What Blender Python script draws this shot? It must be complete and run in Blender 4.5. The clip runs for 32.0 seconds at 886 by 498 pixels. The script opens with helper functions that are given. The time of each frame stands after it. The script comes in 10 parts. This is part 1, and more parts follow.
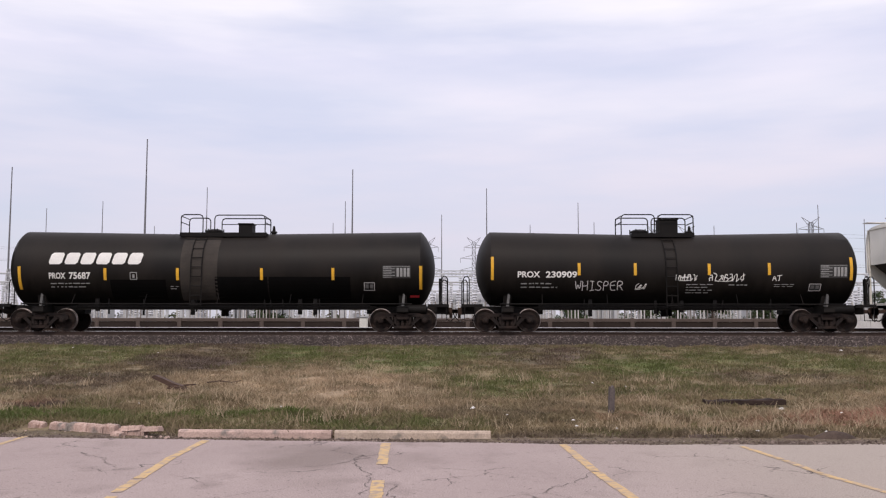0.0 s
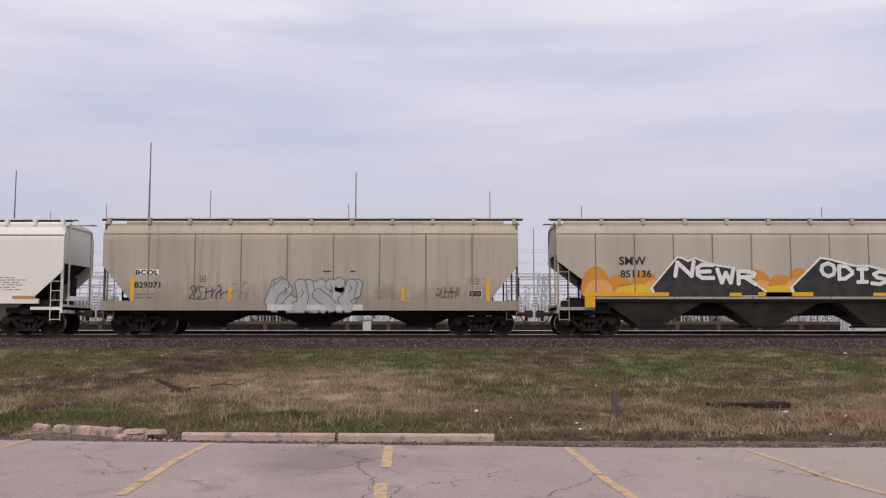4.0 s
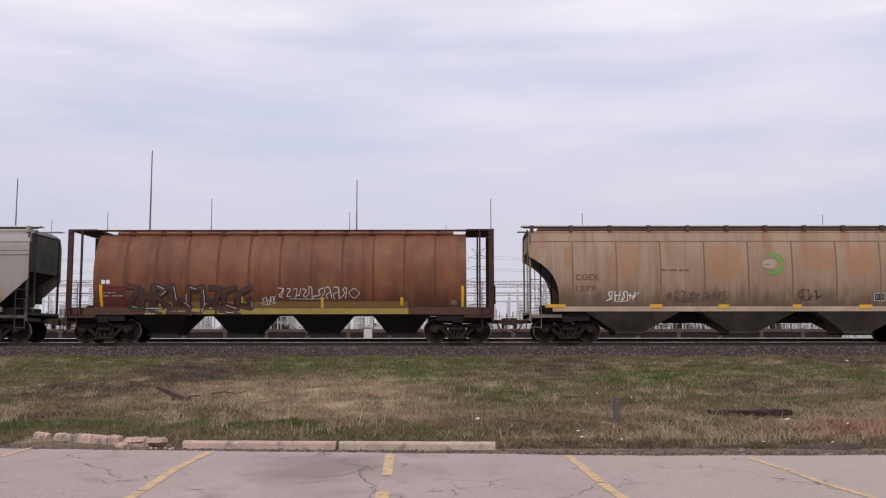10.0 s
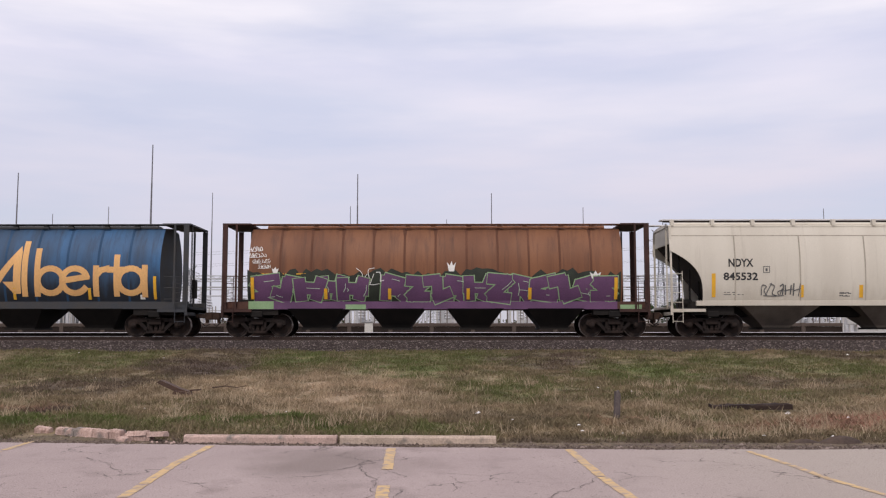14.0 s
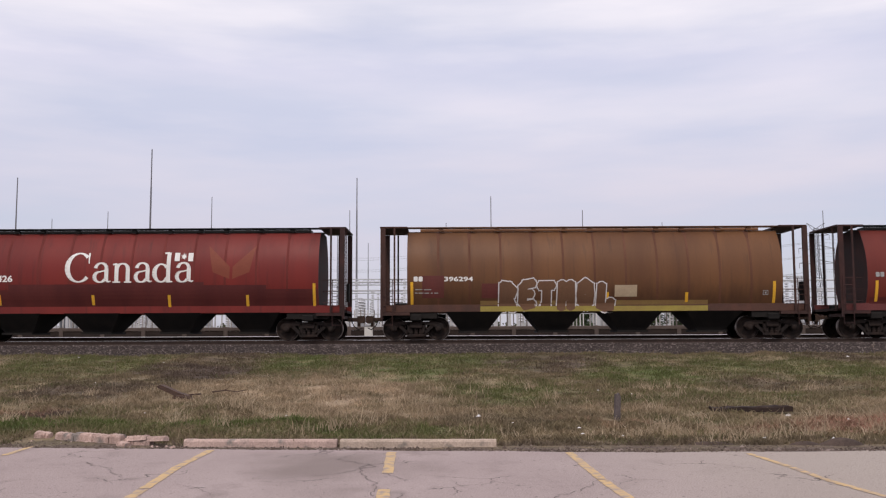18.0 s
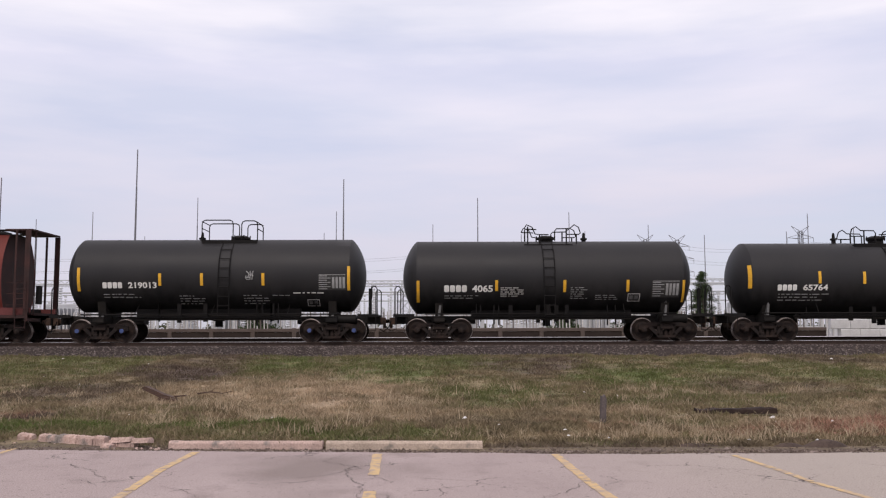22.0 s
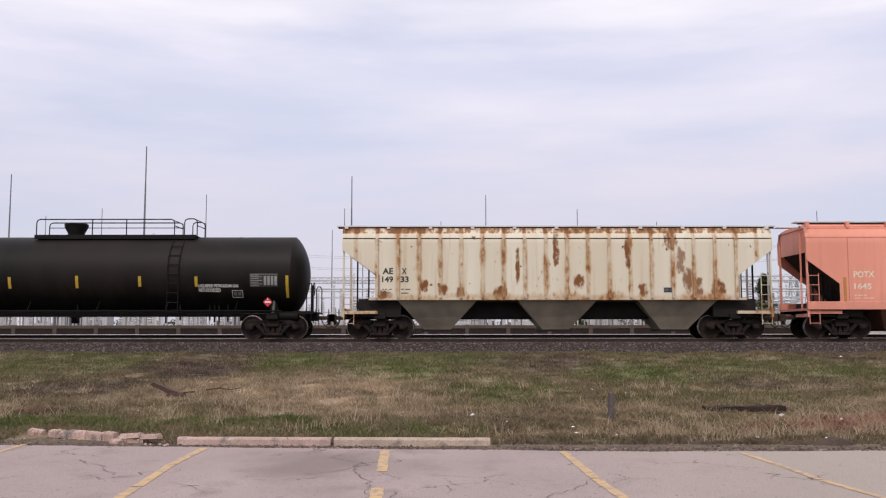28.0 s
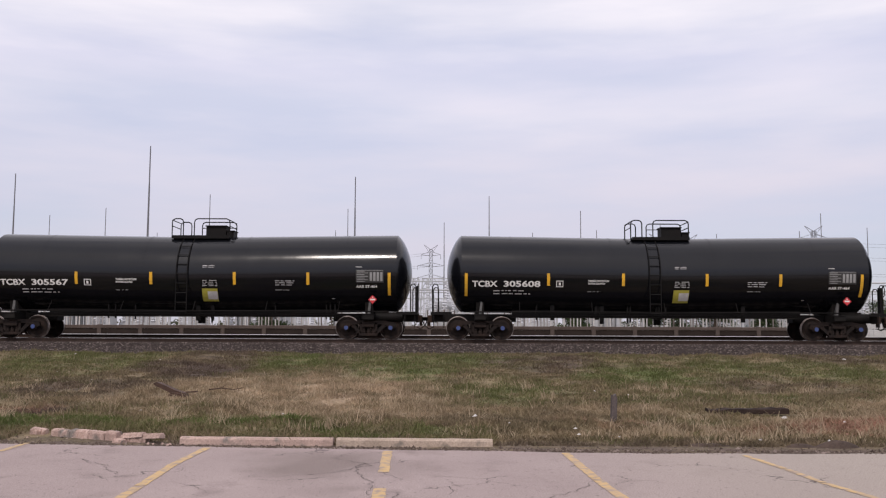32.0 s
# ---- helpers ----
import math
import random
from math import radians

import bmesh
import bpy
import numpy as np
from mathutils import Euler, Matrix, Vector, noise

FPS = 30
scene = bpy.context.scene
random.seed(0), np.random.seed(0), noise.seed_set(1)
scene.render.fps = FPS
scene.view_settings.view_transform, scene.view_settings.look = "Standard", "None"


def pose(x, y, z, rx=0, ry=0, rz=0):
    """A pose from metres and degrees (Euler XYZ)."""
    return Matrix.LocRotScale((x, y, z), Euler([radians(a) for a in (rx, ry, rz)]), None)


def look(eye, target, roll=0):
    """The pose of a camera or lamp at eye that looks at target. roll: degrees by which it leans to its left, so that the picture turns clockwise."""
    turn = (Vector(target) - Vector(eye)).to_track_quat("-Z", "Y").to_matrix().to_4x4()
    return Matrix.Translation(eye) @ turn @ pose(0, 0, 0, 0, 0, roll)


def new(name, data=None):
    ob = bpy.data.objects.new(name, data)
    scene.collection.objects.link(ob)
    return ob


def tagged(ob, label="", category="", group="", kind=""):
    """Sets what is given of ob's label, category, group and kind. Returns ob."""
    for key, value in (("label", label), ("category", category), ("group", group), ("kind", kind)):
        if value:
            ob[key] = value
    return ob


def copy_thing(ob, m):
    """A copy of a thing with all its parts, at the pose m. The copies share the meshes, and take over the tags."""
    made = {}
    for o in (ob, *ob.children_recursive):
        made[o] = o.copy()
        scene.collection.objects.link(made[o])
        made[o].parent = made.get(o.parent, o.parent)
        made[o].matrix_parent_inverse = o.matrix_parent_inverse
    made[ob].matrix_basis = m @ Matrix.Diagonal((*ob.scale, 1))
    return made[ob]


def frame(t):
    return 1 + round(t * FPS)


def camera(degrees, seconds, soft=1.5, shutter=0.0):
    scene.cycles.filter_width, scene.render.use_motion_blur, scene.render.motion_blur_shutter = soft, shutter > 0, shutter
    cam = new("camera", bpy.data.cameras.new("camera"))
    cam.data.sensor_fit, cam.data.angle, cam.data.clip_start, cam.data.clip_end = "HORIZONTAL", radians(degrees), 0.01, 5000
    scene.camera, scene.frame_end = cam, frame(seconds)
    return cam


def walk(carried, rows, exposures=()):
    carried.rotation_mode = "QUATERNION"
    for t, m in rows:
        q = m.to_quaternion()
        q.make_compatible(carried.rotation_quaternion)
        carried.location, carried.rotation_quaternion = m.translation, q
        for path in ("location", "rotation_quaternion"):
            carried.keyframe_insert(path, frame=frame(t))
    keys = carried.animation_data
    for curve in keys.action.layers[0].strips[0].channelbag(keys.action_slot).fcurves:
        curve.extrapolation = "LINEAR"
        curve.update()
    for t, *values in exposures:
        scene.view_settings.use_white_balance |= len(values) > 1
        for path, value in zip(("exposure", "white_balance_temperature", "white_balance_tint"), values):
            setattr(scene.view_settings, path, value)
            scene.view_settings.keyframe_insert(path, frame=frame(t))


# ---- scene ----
# The camera stands in a car park and is turned a little by the hand.
CAM_TURNS = [
    (0, -0.045, 4.838, 0.059), (0.5, -0.078, 4.851, 0.286), (1, -0.071, 4.658, 0.089), (1.5, 0.039, 4.588, 0.177),
    (2, 0.219, 4.686, 0.228), (2.5, 0.370, 4.744, 0.230), (3, 0.472, 4.838, 0.167), (3.5, 0.270, 4.907, 0.058),
    (4.5, 0.13, 5.14, 0.05), (5.5, 0.021, 5.337, 0.038), (6, -0.043, 5.471, -0.031), (6.5, -0.042, 5.397, -0.021),
    (7, -0.131, 5.350, 0.028), (7.5, -0.076, 5.344, 0.009), (8, -0.069, 5.398, -0.190), (8.5, -0.086, 5.473, -0.208),
    (9, 0.001, 5.535, -0.124), (9.5, 0.201, 5.556, -0.057), (10, 0.226, 5.502, -0.028), (10.5, 0.228, 5.394, 0.031),
    (11, 0.159, 5.218, -0.102), (11.5, 0.187, 5.140, -0.033), (12, 0.207, 5.166, -0.105), (12.5, 0.236, 5.132, 0.078),
    (13, 0.323, 5.087, -0.030), (13.5, 0.290, 5.081, -0.047), (14, 0.272, 5.140, -0.024), (14.5, 0.205, 5.278, -0.116),
    (15.5, 0.12, 5.40, -0.15), (16.5, 0.054, 5.443, -0.171), (17, 0.052, 5.353, -0.181), (17.5, 0.079, 5.353, -0.209),
    (18, 0.242, 5.348, -0.250), (18.5, 0.301, 5.357, -0.416), (19, 0.529, 5.310, -0.584), (19.5, 0.567, 5.371, -0.587),
    (20, 0.344, 5.499, -0.323), (20.5, 0.121, 5.540, 0.059), (21, -0.230, 5.554, 0.019), (21.5, -0.474, 5.486, -0.100),
    (22, -0.601, 5.453, -0.161), (22.5, -0.589, 5.485, -0.082), (23, -0.474, 5.593, -0.249), (23.5, -0.361, 5.646, 0.032),
    (24, -0.153, 5.720, -0.011), (24.5, -0.069, 5.809, 0.085), (25, -0.035, 5.771, 0.114), (25.5, -0.093, 5.672, 0.032),
    (26.5, -0.10, 5.45, -0.06), (27.5, -0.101, 5.277, -0.113), (28, -0.091, 5.261, -0.043), (28.5, -0.062, 5.246, -0.195),
    (29, -0.019, 5.336, 0.081), (29.5, 0.119, 5.336, 0.043), (30, 0.270, 5.396, 0.110), (30.5, 0.316, 5.472, 0.216),
    (31, 0.104, 5.442, 0.051), (31.5, 0.110, 5.322, 0.093), (32, 0.109, 5.320, 0.229)]
EYE = (0.0, 0.0, 1.69)
cam = camera(51.93, 32.0, soft=1.2)
walk(cam, [(t, pose(*EYE, 90 + up, 0, turn) @ pose(0, 0, 0, 0, 0, lean)) for t, turn, up, lean in CAM_TURNS],
     [(0, -0.17), (3, -0.40), (6, -0.45), (7, -0.40), (9, -0.34), (13, -0.26), (17, -0.33), (20, -0.26), (25, -0.22), (28, -0.22), (29, -0.30), (30, -0.40), (31, -0.34), (32, -0.28)])

# ---- world and sun ----
TO_SUN = Vector((-0.10, -0.66, 0.76)).normalized()


def make_world():
    world = bpy.data.worlds.new("hazy_sky")
    world.use_nodes = True
    nt = world.node_tree
    nodes, links = nt.nodes, nt.links
    nodes.clear()
    out = nodes.new("ShaderNodeOutputWorld")
    back = nodes.new("ShaderNodeBackground")
    sky = nodes.new("ShaderNodeTexSky")
    sky.sky_type, sky.sun_disc = "NISHITA", False
    sky.sun_elevation = math.asin(TO_SUN.z)
    sky.sun_rotation = math.atan2(TO_SUN.x, TO_SUN.y)
    sky.air_density, sky.dust_density, sky.ozone_density = 1.0, 2.0, 2.0
    gain = nodes.new("ShaderNodeVectorMath")
    gain.operation = "MULTIPLY"
    gain.inputs[1].default_value = (0.157, 0.162, 0.177)
    links.new(sky.outputs[0], gain.inputs[0])
    co = nodes.new("ShaderNodeTexCoord")
    flat = nodes.new("ShaderNodeMapping")
    flat.inputs["Scale"].default_value = (2.2, 2.2, 13.0)
    flat.inputs["Location"].default_value = (0.4, 0.0, 0.55)
    links.new(co.outputs["Generated"], flat.inputs[0])
    big = nodes.new("ShaderNodeTexNoise")
    big.inputs["Scale"].default_value, big.inputs["Detail"].default_value = 1.0, 5.0
    big.inputs["Roughness"].default_value = 0.5
    links.new(flat.outputs[0], big.inputs[0])
    ramp = nodes.new("ShaderNodeValToRGB")
    ramp.color_ramp.elements[0].position, ramp.color_ramp.elements[1].position = 0.36, 0.66
    ramp.color_ramp.elements[0].color = (0.66, 0.66, 0.66, 1)
    ramp.color_ramp.elements[1].color = (1, 1, 1, 1)
    links.new(big.outputs[0], ramp.inputs[0])
    # the cloud sheet is thicker and brighter high up
    sep = nodes.new("ShaderNodeSeparateXYZ")
    links.new(co.outputs["Generated"], sep.inputs[0])
    high = nodes.new("ShaderNodeValToRGB")
    high.color_ramp.elements[0].position, high.color_ramp.elements[1].position = 0.0, 0.36
    high.color_ramp.elements[0].color = (0.80, 0.77, 0.88, 1)
    high.color_ramp.elements[1].color = (1.28, 1.20, 1.27, 1)
    for place, colour in ((0.13, (0.863, 0.822, 0.957, 1)), (0.195, (0.945, 0.895, 1.025, 1)), (0.235, (1.04, 0.985, 1.10, 1)), (0.285, (0.985, 0.95, 1.11, 1)), (0.325, (1.19, 1.125, 1.21, 1))):
        e = high.color_ramp.elements.new(place)
        e.color = colour
    wave = nodes.new("ShaderNodeMath")
    wave.operation = "MULTIPLY_ADD"
    wave.inputs[1].default_value = 0.10
    links.new(big.outputs[0], wave.inputs[0])
    low = nodes.new("ShaderNodeMath")
    low.operation = "SUBTRACT"
    low.inputs[1].default_value = 0.05
    links.new(sep.outputs["Z"], low.inputs[0])
    links.new(low.outputs[0], wave.inputs[2])
    links.new(wave.outputs[0], high.inputs[0])
    mix = nodes.new("ShaderNodeMix")
    mix.data_type = "RGBA"
    links.new(ramp.outputs[0], mix.inputs[0])
    links.new(gain.outputs[0], mix.inputs[6])
    links.new(high.outputs[0], mix.inputs[7])
    links.new(mix.outputs[2], back.inputs[0])
    back.inputs[1].default_value = 1.0
    links.new(back.outputs[0], out.inputs[0])
    scene.world = world


make_world()
sun_data = bpy.data.lights.new("sun", "SUN")
sun_data.energy, sun_data.angle, sun_data.color = 1.70, radians(1.5), (1.0, 0.895, 0.825)
sun = new("sun", sun_data)
sun.matrix_world = look(TO_SUN * 100, (0, 0, 0))


# ---- materials ----
def rgb(c):
    return (c[0], c[1], c[2], 1.0)


def paint(name, base, other=None, amount=0.5, scale=1.0, stretch=(1, 1, 1), rough=0.6, metal=0.0, bump=0.15,
          spots=None, spot_cut=(0.58, 0.66), spot_scale=1.6, grain=0.12, spot_stretch=(1, 1, 1), fine=40.0, coat=0.0, spec=0.3, drip=None, drip_cut=(0.50, 0.78), grime_shade=None, ribs=None, marks=()):
    """A weathered surface: two tones in large patches, fine grain, and stains of another colour."""
    m = bpy.data.materials.new(name)
    m.use_nodes = True
    nt = m.node_tree
    n, link = nt.nodes, nt.links.new
    shader = n["Principled BSDF"]
    co = n.new("ShaderNodeTexCoord")
    mp = n.new("ShaderNodeMapping")
    mp.inputs["Scale"].default_value = stretch
    link(co.outputs["Object"], mp.inputs[0])
    big = n.new("ShaderNodeTexNoise")
    big.inputs["Scale"].default_value, big.inputs["Detail"].default_value = scale, 5.0
    link(mp.outputs[0], big.inputs[0])
    r = n.new("ShaderNodeValToRGB")
    r.color_ramp.elements[0].position, r.color_ramp.elements[1].position = 0.35, 0.68
    r.color_ramp.elements[0].color = (0, 0, 0, 1)
    r.color_ramp.elements[1].color = (amount, amount, amount, 1)
    link(big.outputs[0], r.inputs[0])
    mix = n.new("ShaderNodeMix")
    mix.data_type = "RGBA"
    mix.inputs[6].default_value = rgb(base)
    mix.inputs[7].default_value = rgb(other or tuple(0.6 * v for v in base))
    link(r.outputs[0], mix.inputs[0])
    colour = mix.outputs[2]
    if spots:
        sm = n.new("ShaderNodeMapping")
        sm.inputs["Scale"].default_value = spot_stretch
        sm.inputs["Location"].default_value = (3.1, 0.7, 1.9)
        link(co.outputs["Object"], sm.inputs[0])
        sp = n.new("ShaderNodeTexNoise")
        sp.inputs["Scale"].default_value, sp.inputs["Detail"].default_value = spot_scale, 8.0
        link(sm.outputs[0], sp.inputs[0])
        sr = n.new("ShaderNodeValToRGB")
        sr.color_ramp.elements[0].position, sr.color_ramp.elements[1].position = spot_cut
        link(sp.outputs[0], sr.inputs[0])
        m2 = n.new("ShaderNodeMix")
        m2.data_type = "RGBA"
        link(sr.outputs[0], m2.inputs[0])
        link(colour, m2.inputs[6])
        m2.inputs[7].default_value = rgb(spots)
        colour = m2.outputs[2]
    if drip:
        # dirt washed down in narrow upright streaks
        dm = n.new("ShaderNodeMapping")
        dm.inputs["Scale"].default_value = (3.2, 1.0, 0.16)
        dm.inputs["Location"].default_value = (1.7, 0.3, 5.2)
        link(co.outputs["Object"], dm.inputs[0])
        dn = n.new("ShaderNodeTexNoise")
        dn.inputs["Scale"].default_value, dn.inputs["Detail"].default_value = 1.3, 6.0
        dn.inputs["Roughness"].default_value = 0.62
        link(dm.outputs[0], dn.inputs[0])
        dr = n.new("ShaderNodeMapRange")
        dr.inputs[1].default_value, dr.inputs[2].default_value = drip_cut
        dr.inputs[4].default_value = 0.85
        link(dn.outputs[0], dr.inputs[0])
        m3 = n.new("ShaderNodeMix")
        m3.data_type = "RGBA"
        link(dr.outputs[0], m3.inputs[0])
        link(colour, m3.inputs[6])
        m3.inputs[7].default_value = rgb(drip)
        colour = m3.outputs[2]

    def lay(mask, tone):
        mx = n.new("ShaderNodeMix")
        mx.data_type = "RGBA"
        link(mask, mx.inputs[0])
        link(colour, mx.inputs[6])
        mx.inputs[7].default_value = rgb(tone)
        return mx.outputs[2]

    def calc(op, a, b):
        mt = n.new("ShaderNodeMath")
        mt.operation = op
        for k, v in enumerate((a, b)):
            if isinstance(v, (int, float)):
                mt.inputs[k].default_value = v
            else:
                link(v, mt.inputs[k])
        return mt.outputs[0]

    def span(v, lo, hi, top=1.0):
        mr = n.new("ShaderNodeMapRange")
        mr.interpolation_type = "SMOOTHSTEP"
        mr.inputs[1].default_value, mr.inputs[2].default_value, mr.inputs[4].default_value = lo, hi, top
        link(v, mr.inputs[0])
        return mr.outputs[0]

    if grime_shade or ribs or marks:
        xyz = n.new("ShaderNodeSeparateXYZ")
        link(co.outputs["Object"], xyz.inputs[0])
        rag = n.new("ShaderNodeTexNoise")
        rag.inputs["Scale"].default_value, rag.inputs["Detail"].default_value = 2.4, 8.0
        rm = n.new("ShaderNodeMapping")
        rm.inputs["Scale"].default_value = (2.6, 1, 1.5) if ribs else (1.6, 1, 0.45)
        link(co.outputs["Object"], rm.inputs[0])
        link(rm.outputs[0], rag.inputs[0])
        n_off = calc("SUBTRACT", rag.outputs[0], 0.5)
    for u, z, ru, rz, tone, strong in marks:
        # one stain: a soft upright blot with a broken edge
        a = calc("DIVIDE", calc("SUBTRACT", xyz.outputs[0], u), ru)
        b = calc("DIVIDE", calc("SUBTRACT", xyz.outputs[2], z), rz)
        a, b = calc("ABSOLUTE", a, 0), calc("ABSOLUTE", b, 0)
        d = calc("ADD", calc("POWER", a, 3.0), calc("POWER", b, 3.0))
        colour = lay(span(calc("ADD", d, calc("MULTIPLY", n_off, 3.8 if ribs else 2.0)), 1.15, 0.1, strong), tone)
    if ribs:
        # rust that breaks out along the ribs, the lower edge and the eaves
        start, pitch, tone, low, high = ribs
        off_rib = calc("PINGPONG", calc("ADD", xyz.outputs[0], start), pitch / 2)
        halo, core = span(off_rib, 0.20, 0.03), span(off_rib, 0.11, 0.03)
        under, over = span(xyz.outputs[2], low + 0.42, low), span(xyz.outputs[2], high - 0.20, high - 0.15)
        worst = n.new("ShaderNodeTexNoise")
        worst.inputs["Scale"].default_value, worst.inputs["Detail"].default_value = 0.75, 3.0
        link(co.outputs["Object"], worst.inputs[0])
        bad = span(worst.outputs[0], 0.34, 0.66)
        ooze = calc("ADD", calc("MULTIPLY", calc("MAXIMUM", halo, under), 0.62), calc("MULTIPLY", bad, 0.34))
        colour = lay(span(calc("ADD", ooze, calc("MULTIPLY", n_off, 0.7)), 0.34, 0.95, 0.8), tuple(0.5 * v + 0.27 * k for v, k in zip(tone, (1.0, 0.72, 0.38))))
        eaten = calc("ADD", calc("MULTIPLY", calc("MAXIMUM", core, calc("MULTIPLY", under, 0.9)), 0.40), calc("ADD", calc("MULTIPLY", over, 0.55), calc("MULTIPLY", bad, 0.32)))
        colour = lay(span(calc("ADD", eaten, calc("MULTIPLY", n_off, 1.7)), 0.50, 0.78, 0.9), tone)
        colour = lay(span(calc("ADD", eaten, calc("MULTIPLY", n_off, 1.9)), 0.80, 1.05, 0.8), tuple(0.45 * v for v in tone))
    if grime_shade:
        # dirt thrown up from the track (on black tanks: painted shade), with a broken streaky upper edge
        tone, lo, hi, strong = grime_shade
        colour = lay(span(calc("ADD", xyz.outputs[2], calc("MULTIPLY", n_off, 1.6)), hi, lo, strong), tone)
    small = n.new("ShaderNodeTexNoise")
    small.inputs["Scale"].default_value, small.inputs["Detail"].default_value = fine, 4.0
    link(co.outputs["Object"], small.inputs[0])
    gr = n.new("ShaderNodeMapRange")
    gr.inputs[3].default_value, gr.inputs[4].default_value = 1 - 2 * grain, 1 + 2 * grain
    gr.inputs[1].default_value, gr.inputs[2].default_value = 0.25, 0.75
    link(small.outputs[0], gr.inputs[0])
    mul = n.new("ShaderNodeVectorMath")
    mul.operation = "SCALE"
    link(colour, mul.inputs[0])
    link(gr.outputs[0], mul.inputs["Scale"])
    link(mul.outputs[0], shader.inputs["Base Color"])
    rr = n.new("ShaderNodeMapRange")
    rr.inputs[3].default_value, rr.inputs[4].default_value = max(0.05, rough - 0.08), min(1.0, rough + 0.12)
    link(big.outputs[0], rr.inputs[0])
    link(rr.outputs[0], shader.inputs["Roughness"])
    shader.inputs["Metallic"].default_value = metal
    shader.inputs["Specular IOR Level"].default_value = spec
    shader.inputs["Coat Weight"].default_value = coat
    shader.inputs["Coat Roughness"].default_value = 0.08
    if bump:
        b = n.new("ShaderNodeBump")
        b.inputs["Strength"].default_value, b.inputs["Distance"].default_value = bump, 0.01
        link(small.outputs[0], b.inputs["Height"])
        link(b.outputs[0], shader.inputs["Normal"])
    return m


